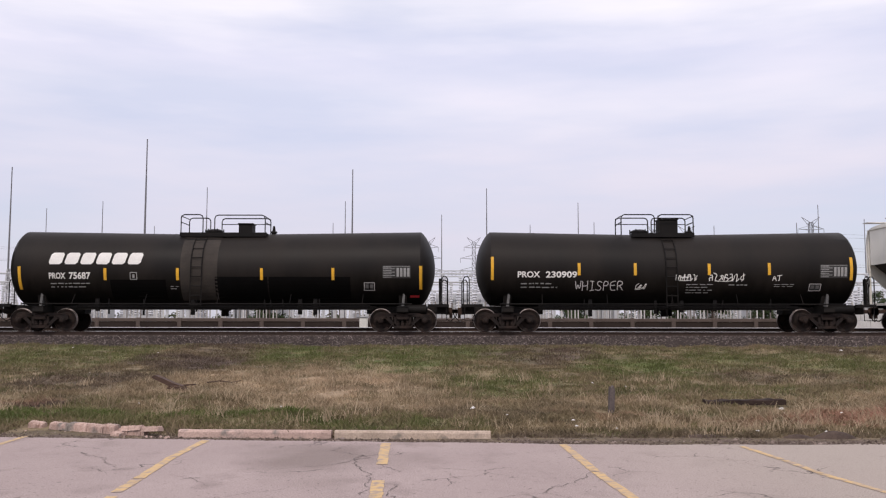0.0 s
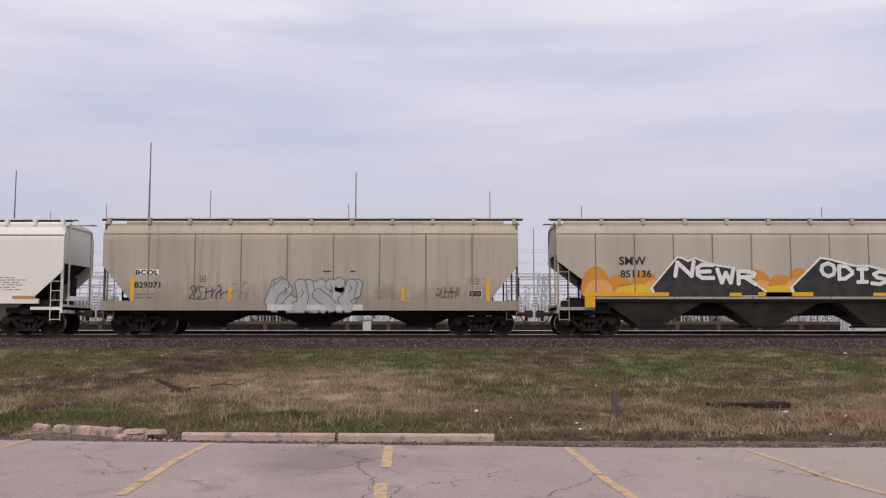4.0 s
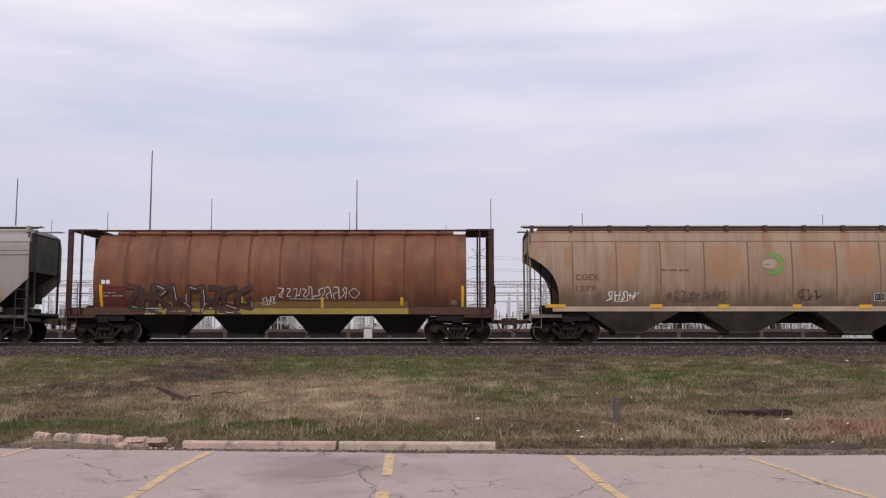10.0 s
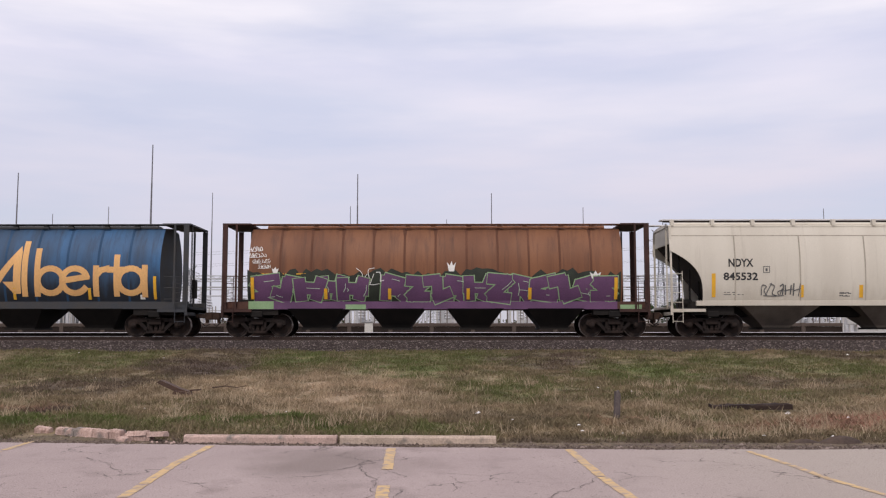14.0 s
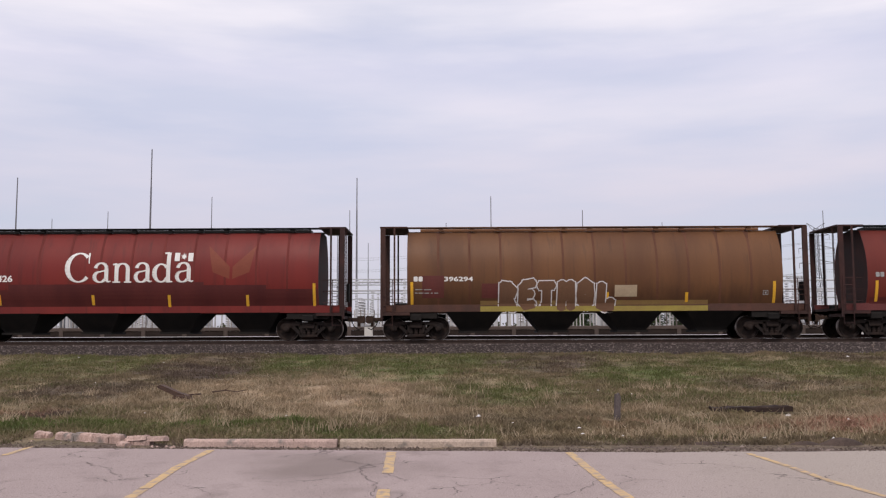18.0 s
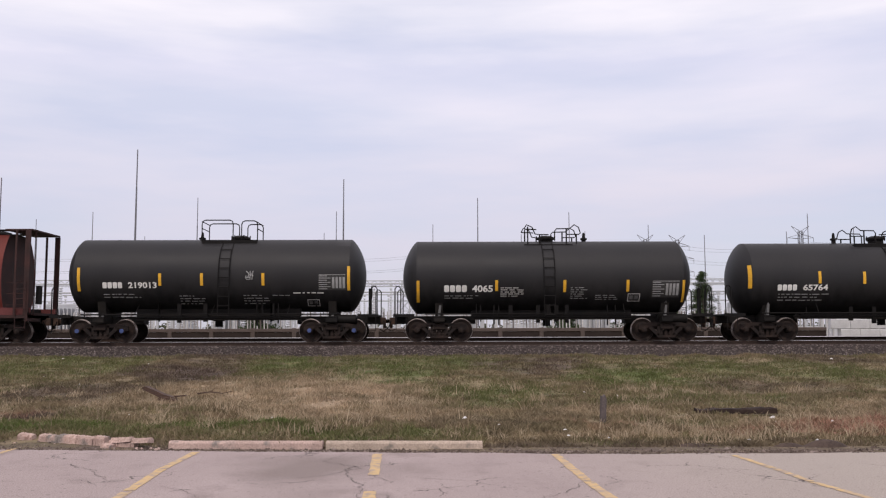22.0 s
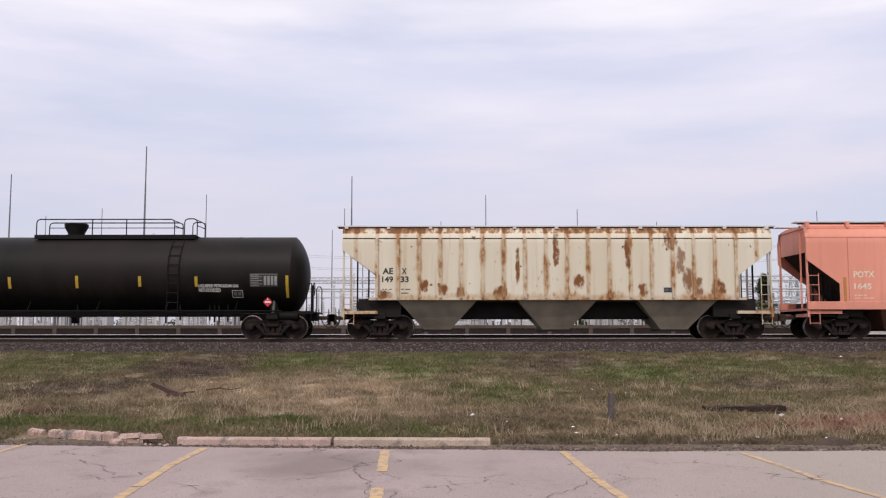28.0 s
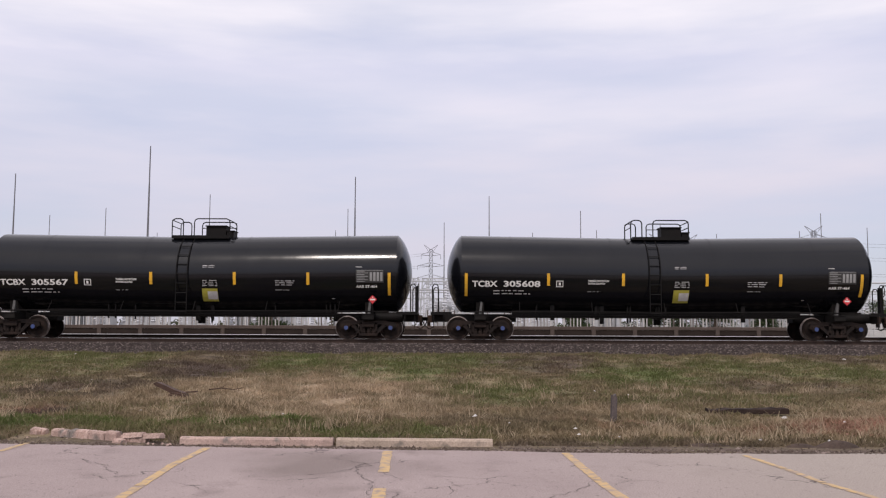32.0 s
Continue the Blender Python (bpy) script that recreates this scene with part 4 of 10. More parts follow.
LITTER = ((2.9, 16.2, 1.1, 0.5, 0.9), (5.3, 16.1, 0.9, 0.35, 0.6), (6.9, 15.9, 2.6, 0.6, 1.0), (-4.4, 17.2, 1.0, 0.4, 0.4), (-8.9, 19.0, 0.9, 0.6, 0.5))
WEEDY = ((-7.7, 27.3, 2.0, 3.6, 1.0), (-7.7, 32.6, 1.5, 2.6, 0.95), (3.3, 30.0, 1.7, 3.6, 0.95), (-9.1, 22.8, 2.2, 2.6, 0.75), (-8.5, 18.5, 0.9, 0.9, 1.0), (1.0, 16.6, 1.9, 1.3, 0.3), (4.5, 14.3, 4.5, 0.6, 0.45), (8.9, 24.2, 2.0, 2.0, 0.55), (13.5, 31.0, 2.0, 2.0, 0.6))


def sward(n, link, pos):
    """The colours of the bank: brown weeds, matted straw and fresh grass, in broad uneven patches."""
    wob = n.new("ShaderNodeTexNoise")
    wob.inputs["Scale"].default_value, wob.inputs["Detail"].default_value = 0.55, 5.0
    link(pos, wob.inputs[0])
    sh = n.new("ShaderNodeVectorMath")
    sh.operation = "MULTIPLY_ADD"
    link(wob.outputs["Color"], sh.inputs[0])
    sh.inputs[1].default_value, sh.inputs[2].default_value = (4.0, 3.0, 0), (-2.0, -1.5, 0)
    ad = n.new("ShaderNodeVectorMath")
    link(pos, ad.inputs[0])
    link(sh.outputs[0], ad.inputs[1])
    co = ad.outputs[0]

    def hills(spots):
        total = None
        for cx, cy, ra, rb, top in spots:
            mp = n.new("ShaderNodeMapping")
            mp.inputs["Location"].default_value, mp.inputs["Scale"].default_value = (-cx / ra, -cy / rb, 0), (1 / ra, 1 / rb, 0)
            link(co, mp.inputs[0])
            ln = n.new("ShaderNodeVectorMath")
            ln.operation = "LENGTH"
            link(mp.outputs[0], ln.inputs[0])
            mr = n.new("ShaderNodeMapRange")
            mr.interpolation_type = "SMOOTHSTEP"
            mr.inputs[1].default_value, mr.inputs[2].default_value, mr.inputs[4].default_value = 1.25, 0.35, top
            link(ln.outputs["Value"], mr.inputs[0])
            if total is None:
                total = mr.outputs[0]
            else:
                mx = n.new("ShaderNodeMath")
                mx.operation = "MAXIMUM"
                link(total, mx.inputs[0])
                link(mr.outputs[0], mx.inputs[1])
                total = mx.outputs[0]
        return total

    def broken(mask, scale, shift, lo, hi):
        ns = noise_mask(n, link, pos, scale, lo, hi, (1, 1.5, 1), shift)
        mu = n.new("ShaderNodeMath")
        mu.operation = "MULTIPLY"
        link(mask, mu.inputs[0])
        link(ns, mu.inputs[1])
        return mu.outputs[0]

    fine = noise_mask(n, link, pos, 7.0, 0.3, 0.7, (1, 0.6, 1))
    wide = noise_mask(n, link, pos, 0.7, 0.35, 0.65, (1, 1.6, 1), (5, 2, 0))
    c = mix_node(n, link, wide, (0.150, 0.125, 0.071), (0.225, 0.173, 0.106))
    c = mix_node(n, link, broken(hills(STRAW), 1.3, (1, 9, 0), 0.32, 0.56), c, (0.42, 0.32, 0.218))
    c = mix_node(n, link, broken(hills(FRESH), 1.1, (7, 3, 0), 0.30, 0.54), c, (0.094, 0.120, 0.036))
    c = mix_node(n, link, broken(hills(WEEDY), 0.9, (2, 6, 0), 0.25, 0.50), c, (0.094, 0.069, 0.056))
    c = mix_node(n, link, broken(hills(LITTER), 2.2, (4, 8, 0), 0.36, 0.56), c, (0.33, 0.185, 0.135))
    clump = noise_mask(n, link, pos, 2.1, 0.32, 0.68, (1, 1.3, 1), (11, 2, 0), 4.0)
    kk = n.new("ShaderNodeMapRange")
    kk.inputs[3].default_value, kk.inputs[4].default_value = 0.70, 1.30
    link(clump, kk.inputs[0])
    sk = n.new("ShaderNodeVectorMath")
    sk.operation = "SCALE"
    link(c, sk.inputs[0])
    link(kk.outputs[0], sk.inputs["Scale"])
    c = sk.outputs[0]
    # bare trodden earth along the asphalt
    dot = n.new("ShaderNodeVectorMath")
    dot.operation = "DOT_PRODUCT"
    link(pos, dot.inputs[0])
    dot.inputs[1].default_value = (0.06, 1.0, 0.0)
    edge = n.new("ShaderNodeMapRange")
    edge.inputs[1].default_value, edge.inputs[2].default_value = 14.6, 13.9
    link(dot.outputs["Value"], edge.inputs[0])
    c = mix_node(n, link, broken(edge.outputs[0], 2.0, (3, 3, 0), 0.25, 0.6), c, (0.125, 0.094, 0.078))
    return c, fine


def soil_material():
    m, n, link, co, s = blank("rough_grassland")
    c, fine = sward(n, link, co)
    k = n.new("ShaderNodeMapRange")
    k.inputs[3].default_value, k.inputs[4].default_value = 0.72, 1.15
    link(fine, k.inputs[0])
    sc = n.new("ShaderNodeVectorMath")
    sc.operation = "SCALE"
    link(c, sc.inputs[0])
    link(k.outputs[0], sc.inputs["Scale"])
    link(sc.outputs[0], s.inputs["Base Color"])
    b = n.new("ShaderNodeBump")
    b.inputs["Strength"].default_value, b.inputs["Distance"].default_value = 0.8, 0.06
    link(fine, b.inputs["Height"])
    link(b.outputs[0], s.inputs["Normal"])
    return m


def grass_material(name, tones, share):
    """Blades: each island of the mesh takes one of the tones, drawn to the colour of the patch it grows in."""
    m, n, link, co, s = blank(name, 0.75)
    isl = n.new("ShaderNodeNewGeometry").outputs["Random Per Island"]
    r = n.new("ShaderNodeValToRGB")
    for i, t in enumerate(tones):
        e = r.color_ramp.elements[i] if i < 2 else r.color_ramp.elements.new(1.0)
        e.position, e.color = i / (len(tones) - 1), rgb(t)
    link(isl, r.inputs[0])
    c = r.outputs[0]
    if share:
        patch, fine = sward(n, link, co)
        k = n.new("ShaderNodeMapRange")
        k.inputs[3].default_value, k.inputs[4].default_value = 0.82, 1.26
        link(isl, k.inputs[0])
        sc = n.new("ShaderNodeVectorMath")
        sc.operation = "SCALE"
        link(patch, sc.inputs[0])
        link(k.outputs[0], sc.inputs["Scale"])
        keep = n.new("ShaderNodeValue")
        keep.outputs[0].default_value = share
        c = mix_node(n, link, keep.outputs[0], c, sc.outputs[0])
    link(c, s.inputs["Base Color"])
    # thin blades let some light through
    thin, both = n.new("ShaderNodeBsdfTranslucent"), n.new("ShaderNodeMixShader")
    link(c, thin.inputs[0])
    both.inputs[0].default_value = 0.38
    link(s.outputs[0], both.inputs[1])
    link(thin.outputs[0], both.inputs[2])
    link(both.outputs[0], n["Material Output"].inputs[0])
    return m


def asphalt_material():
    m, n, link, co, s = blank("worn_asphalt", 0.85)
    grains = noise_mask(n, link, co, 60.0, 0.34, 0.66)
    mottle = noise_mask(n, link, co, 7.0, 0.3, 0.7)
    patches = noise_mask(n, link, co, 0.6, 0.36, 0.64, (1, 0.6, 1))
    stains = noise_mask(n, link, co, 1.6, 0.56, 0.70, (1, 0.8, 1), (4, 1, 0))
    pits = noise_mask(n, link, co, 17.0, 0.63, 0.70, detail=3.0)
    c = mix_node(n, link, patches, (0.30, 0.239, 0.229), (0.394, 0.321, 0.307))
    c = mix_node(n, link, mottle, c, (0.352, 0.287, 0.273))
    c = mix_node(n, link, stains, c, (0.285, 0.23, 0.218))
    # the bays further along are of a greyer mix
    sx = n.new("ShaderNodeSeparateXYZ")
    link(co, sx.inputs[0])
    side = n.new("ShaderNodeMapRange")
    side.interpolation_type = "SMOOTHSTEP"
    side.inputs[1].default_value, side.inputs[2].default_value, side.inputs[4].default_value = 0.5, 5.5, 0.85
    link(sx.outputs[0], side.inputs[0])
    c = mix_node(n, link, side.outputs[0], c, (0.362, 0.315, 0.274))
    c = mix_node(n, link, pits, c, (0.18, 0.148, 0.14))
    oil = n.new("ShaderNodeMapping")
    oil.inputs["Location"].default_value, oil.inputs["Scale"].default_value = (1.35, -7.2, 0), (0.9, 0.62, 0)
    link(co, oil.inputs[0])
    ol = n.new("ShaderNodeVectorMath")
    ol.operation = "LENGTH"
    link(oil.outputs[0], ol.inputs[0])
    om = n.new("ShaderNodeMath")
    om.operation = "ADD"
    link(ol.outputs["Value"], om.inputs[0])
    link(patches, om.inputs[1])
    orr = n.new("ShaderNodeMapRange")
    orr.inputs[1].default_value, orr.inputs[2].default_value, orr.inputs[4].default_value = 1.7, 0.6, 0.75
    link(om.outputs[0], orr.inputs[0])
    c = mix_node(n, link, orr.outputs[0], c, (0.205, 0.165, 0.15))
    # hairline cracks, only where the surface has given way
    wob = n.new("ShaderNodeTexNoise")
    wob.inputs["Scale"].default_value, wob.inputs["Detail"].default_value = 2.2, 6.0
    link(co, wob.inputs[0])
    ad = n.new("ShaderNodeVectorMath")
    ad.operation = "MULTIPLY_ADD"
    link(wob.outputs["Color"], ad.inputs[0])
    ad.inputs[1].default_value = (0.8, 0.8, 0)
    link(co, ad.inputs[2])
    vo = n.new("ShaderNodeTexVoronoi")
    vo.feature = "DISTANCE_TO_EDGE"
    vo.inputs["Scale"].default_value = 0.75
    link(ad.outputs[0], vo.inputs["Vector"])
    thin = n.new("ShaderNodeMapRange")
    thin.inputs[1].default_value, thin.inputs[2].default_value = 0.010, 0.002
    link(vo.outputs["Distance"], thin.inputs[0])
    where = noise_mask(n, link, co, 0.8, 0.53, 0.60, (1, 1, 1), (8, 5, 0))
    mu = n.new("ShaderNodeMath")
    mu.operation = "MULTIPLY"
    link(thin.outputs[0], mu.inputs[0])
    link(where, mu.inputs[1])
    c = mix_node(n, link, mu.outputs[0], c, (0.10, 0.083, 0.078))
    c2 = n.new("ShaderNodeMapRange")
    c2.inputs[3].default_value, c2.inputs[4].default_value = 0.74, 1.27
    link(grains, c2.inputs[0])
    sc = n.new("ShaderNodeVectorMath")
    sc.operation = "SCALE"
    link(c, sc.inputs[0])
    link(c2.outputs[0], sc.inputs["Scale"])
    link(sc.outputs[0], s.inputs["Base Color"])
    b = n.new("ShaderNodeBump")
    b.inputs["Strength"].default_value, b.inputs["Distance"].default_value = 0.3, 0.006
    link(grains, b.inputs["Height"])
    link(b.outputs[0], s.inputs["Normal"])
    return m


def line_material():
    m, n, link, co, s = blank("worn_yellow_line", 0.75)
    wear = noise_mask(n, link, co, 8.0, 0.46, 0.62)
    gaps = noise_mask(n, link, co, 1.3, 0.50, 0.72, shift=(3, 2, 0))
    c = mix_node(n, link, gaps, (0.57, 0.40, 0.20), (0.45, 0.335, 0.22))
    c = mix_node(n, link, wear, c, (0.36, 0.285, 0.235))
    link(c, s.inputs["Base Color"])
    return m


def stone_material(name, tones):
    m, n, link, co, s = blank(name, 0.9)
    isl = n.new("ShaderNodeNewGeometry").outputs["Random Per Island"]
    r = n.new("ShaderNodeValToRGB")
    for i, t in enumerate(tones):
        e = r.color_ramp.elements[i] if i < 2 else r.color_ramp.elements.new(1.0)
        e.position, e.color = i / (len(tones) - 1), rgb(t)
    link(isl, r.inputs[0])
    grains = noise_mask(n, link, co, 30.0, 0.3, 0.7)
    dark = n.new("ShaderNodeMapRange")
    dark.inputs[3].default_value, dark.inputs[4].default_value = 0.75, 1.2
    link(grains, dark.inputs[0])
    sc = n.new("ShaderNodeVectorMath")
    sc.operation = "SCALE"
    link(r.outputs[0], sc.inputs[0])
    link(dark.outputs[0], sc.inputs["Scale"])
    link(sc.outputs[0], s.inputs["Base Color"])
    return m


def build_ground():
    xs = sorted(set([-3000, -1200, -500, -250, -140, -90, -60, -45] + [i * 0.75 for i in range(-46, 47)] + [45, 60, 90, 140, 250, 500, 1200, 3000]))
    ys = [-400, -120, -40, -10, 5, 12, 13.2] + [13.6 + 0.5 * i for i in range(46)] + [38, 42, 46, 50, 60, 80, 120, 200, 400, 900, 2000, 4000]
    g = Geo()
    g.v = [(x, y, ground_z(x, y) - (0.04 if y < lot_edge(x) + 0.08 else 0.0)) for y in ys for x in xs]
    w = len(xs)
    g.f = [(j * w + i, j * w + i + 1, (j + 1) * w + i + 1, (j + 1) * w + i) for j in range(len(ys) - 1) for i in range(w - 1)]
    g.k = [0] * len(g.f)
    tagged(part("ground", g, soil_material(), smooth=True), "rough bank of dead straw, brown weeds and spring grass", "ground", kind="structure")
    # car park
    g = Geo()
    front = [(x, lot_edge(x) + 0.10 * noise.noise((x * 0.9, 0, 0)) + 0.05 * noise.noise((x * 3.1, 4, 0))) for x in [-80 + 0.4 * i for i in range(401)]]
    n = len(front)
    for a, b in ((0.0, 0), (-0.12, 1)):
        g.v += [(x, y, a) for x, y in front]
    g.v += [(x, -60.0, 0.0) for x, y in front]
    g.f = [(i, i + 1, n + i + 1, n + i)[::-1] for i in range(n - 1)] + [(2 * n + i, 2 * n + i + 1, i + 1, i) for i in range(n - 1)]
    g.k = [0] * len(g.f)
    lot = tagged(part("pavement", g, asphalt_material()), "worn grey asphalt car park with cracks and faded yellow bays", "car park", kind="structure")
    yellow = line_material()
    # each line in runs between the places where it has worn or broken away
    for runs, w in ((((-6.37, 14.12), (-6.31, 13.1)), ((-6.30, 12.95), (-6.2, 8.0))), 0.10), ((((-3.49, 13.62), (-3.48, 11.9)), ((-3.48, 11.9), (-3.36, 10.25)), ((-3.355, 10.2), (-3.31, 9.42)), ((-3.27, 9.2), (-3.2, 8.0))), 0.125), \
                   ((((-0.815, 13.3), (-0.73, 11.3)), ((-0.70, 10.15), (-0.655, 9.1)), ((-0.64, 8.9), (-0.6, 8.0))), 0.145), ((((1.73, 13.2), (1.79, 10.78)), ((1.79, 10.74), (1.96, 8.0))), 0.125), ((((4.23, 13.02), (4.32, 11.75)), ((4.325, 11.68), (4.36, 10.67)), ((4.36, 10.64), (4.62, 8.9))), 0.105), ((((6.95, 13.0), (7.4, 8.0)),), 0.11):
        g, rnd = Geo(), random.Random(int(runs[0][0][0] * 10))
        for (x0, y0), (x1, y1) in runs:
            steps = max(3, int((y0 - y1) / 0.16))
            for i in range(steps):
                a, b = i / steps, (i + 1) / steps
                pa, pb = (x0 + (x1 - x0) * a, y0 + (y1 - y0) * a), (x0 + (x1 - x0) * b, y0 + (y1 - y0) * b)
                l, r = w / 2 * rnd.uniform(0.84, 1.04), w / 2 * rnd.uniform(0.84, 1.04)
                cut = rnd.uniform(0, 0.02) if i in (0, steps - 1) else 0
                g.add([(pa[0] - l, pa[1] - cut, 0.005), (pa[0] + r, pa[1], 0.005), (pb[0] + r, pb[1] + cut, 0.005), (pb[0] - l, pb[1], 0.005)], [(3, 2, 1, 0)])
        tagged(part("parking_line", g, yellow), "worn yellow painted bay line on the asphalt", "parking line", "bay lines", "structure")
    # cracks, as shallow dark seams
    rnd = random.Random(5)
    seam = paint("crack_filler", (0.13, 0.108, 0.102), (0.20, 0.17, 0.16), 0.6, 6.0, rough=0.95)
    for (x, y), (x1, y1), wide in (((-4.82, 12.38), (-4.31, 11.71), 1.3), ((-4.31, 11.71), (-3.9, 11.07), 1.0), ((-1.25, 13.43), (-1.47, 12.58), 0.9), ((-1.47, 12.58), (-0.92, 11.89), 1.1), ((-0.92, 11.89), (-1.6, 11.09), 1.2),
                                   ((-1.05, 12.15), (-0.8, 10.36), 1.2), ((-0.8, 10.36), (-0.83, 9.3), 1.0), ((-0.46, 9.9), (-0.44, 8.8), 1.3), ((1.72, 10.69), (1.44, 10.08), 0.9), ((1.44, 10.08), (1.03, 9.4), 1.2), ((1.03, 9.4), (0.5, 9.1), 1.0),
                                   ((1.03, 9.45), (1.3, 9.1), 0.8), ((0.05, 10.7), (0.35, 10.1), 0.7), ((-3.1, 10.53), (-2.5, 9.8), 0.6), ((-1.6, 11.09), (-2.3, 10.9), 0.6), ((-1.6, 9.7), (-2.4, 9.1), 0.7), ((-5.6, 11.2), (-4.9, 10.9), 0.5),
                                   ((-6.4, 10.4), (-4.4, 9.6), 0.6), ((3.0, 9.4), (3.9, 9.0), 0.7), ((-1.35, 13.3), (-0.2, 13.05), 0.6), ((5.5, 11.0), (6.2, 10.2), 0.5), ((2.4, 11.7), (2.9, 11.4), 0.5), ((-0.8, 11.4), (-0.5, 10.7), 0.7)):
        g, p, end = Geo(), Vector((x, y, 0.004)), Vector((x1, y1, 0.004))
        k = max(4, int((end - p).length / 0.055))
        for i in range(k):
            q = p + (end - p) / (k - i) + (Vector((rnd.gauss(0, 0.022), rnd.gauss(0, 0.03), 0)) if i < k - 1 else Vector((0, 0, 0)))
            d = (q - p).normalized()
            side = Vector((-d.y, d.x, 0)) * 0.0048 * wide * rnd.uniform(0.4, 1.5)
            g.add([p - side, p + side, q + side * 0.9, q - side * 0.9], [(0, 3, 2, 1)])
            p = q
        part("crack", g, seam, lot)


def blades(name, spots, mat, label, tall, wide, lean, seed):
    """Grass as many single bent blades, in one mesh."""
    rng = np.random.default_rng(seed)
    n = len(spots)
    base = np.array(spots, dtype=np.float32)
    ang = rng.uniform(0, 2 * np.pi, n)
    tuft = np.sin(base[:, 0] * 5.1 + 1.7 * np.sin(base[:, 1] * 2.3)) * np.sin(base[:, 1] * 3.7 + 1.9 * np.sin(base[:, 0] * 1.9 + seed))
    h = rng.uniform(tall[0], tall[1], n) * (0.6 + 0.8 * rng.random(n) ** 2) * (1.0 + 0.7 * tuft)
    w = rng.uniform(wide[0], wide[1], n)
    tip = rng.uniform(0.1, lean, n) * h
    dx, dy = np.cos(ang), np.sin(ang)
    sx = np.abs(rng.normal(0.9, 0.2, n))
    sy = rng.normal(0, 0.4, n)
    v = np.zeros((n, 5, 3), dtype=np.float32)
    v[:, 0] = base + np.stack([-sx * w, -sy * w, np.full(n, -0.02)], 1)
    v[:, 1] = base + np.stack([sx * w, sy * w, np.full(n, -0.02)], 1)
    mid = base + np.stack([dx * tip * 0.35, dy * tip * 0.35, h * 0.6], 1)
    v[:, 2] = mid + np.stack([sx * w * 0.7, sy * w * 0.7, np.zeros(n)], 1)
    v[:, 3] = mid - np.stack([sx * w * 0.7, sy * w * 0.7, np.zeros(n)], 1)
    v[:, 4] = base + np.stack([dx * tip, dy * tip, h], 1)
    me = bpy.data.meshes.new(name)
    me.vertices.add(n * 5)
    me.vertices.foreach_set("co", v.ravel())
    o = np.arange(n)[:, None] * 5
    loops = np.concatenate([o + np.array([[0, 1, 2, 3]]), o + np.array([[3, 2, 4]])], 1).ravel()
    me.loops.add(n * 7)
    me.loops.foreach_set("vertex_index", loops.astype(np.int32))
    me.polygons.add(n * 2)
    starts = (np.arange(n)[:, None] * 7 + np.array([[0, 4]])).ravel()
    me.polygons.foreach_set("loop_start", starts.astype(np.int32))
    me.polygons.foreach_set("loop_total", np.tile([4, 3], n).astype(np.int32))
    me.update()
    me.validate()
    me.materials.append(mat)
    return tagged(new(name, me), label, "grass", kind="stuff")


def patchy(x, y, s, k):
    return noise.noise((x * s, y * s * 1.5, k))


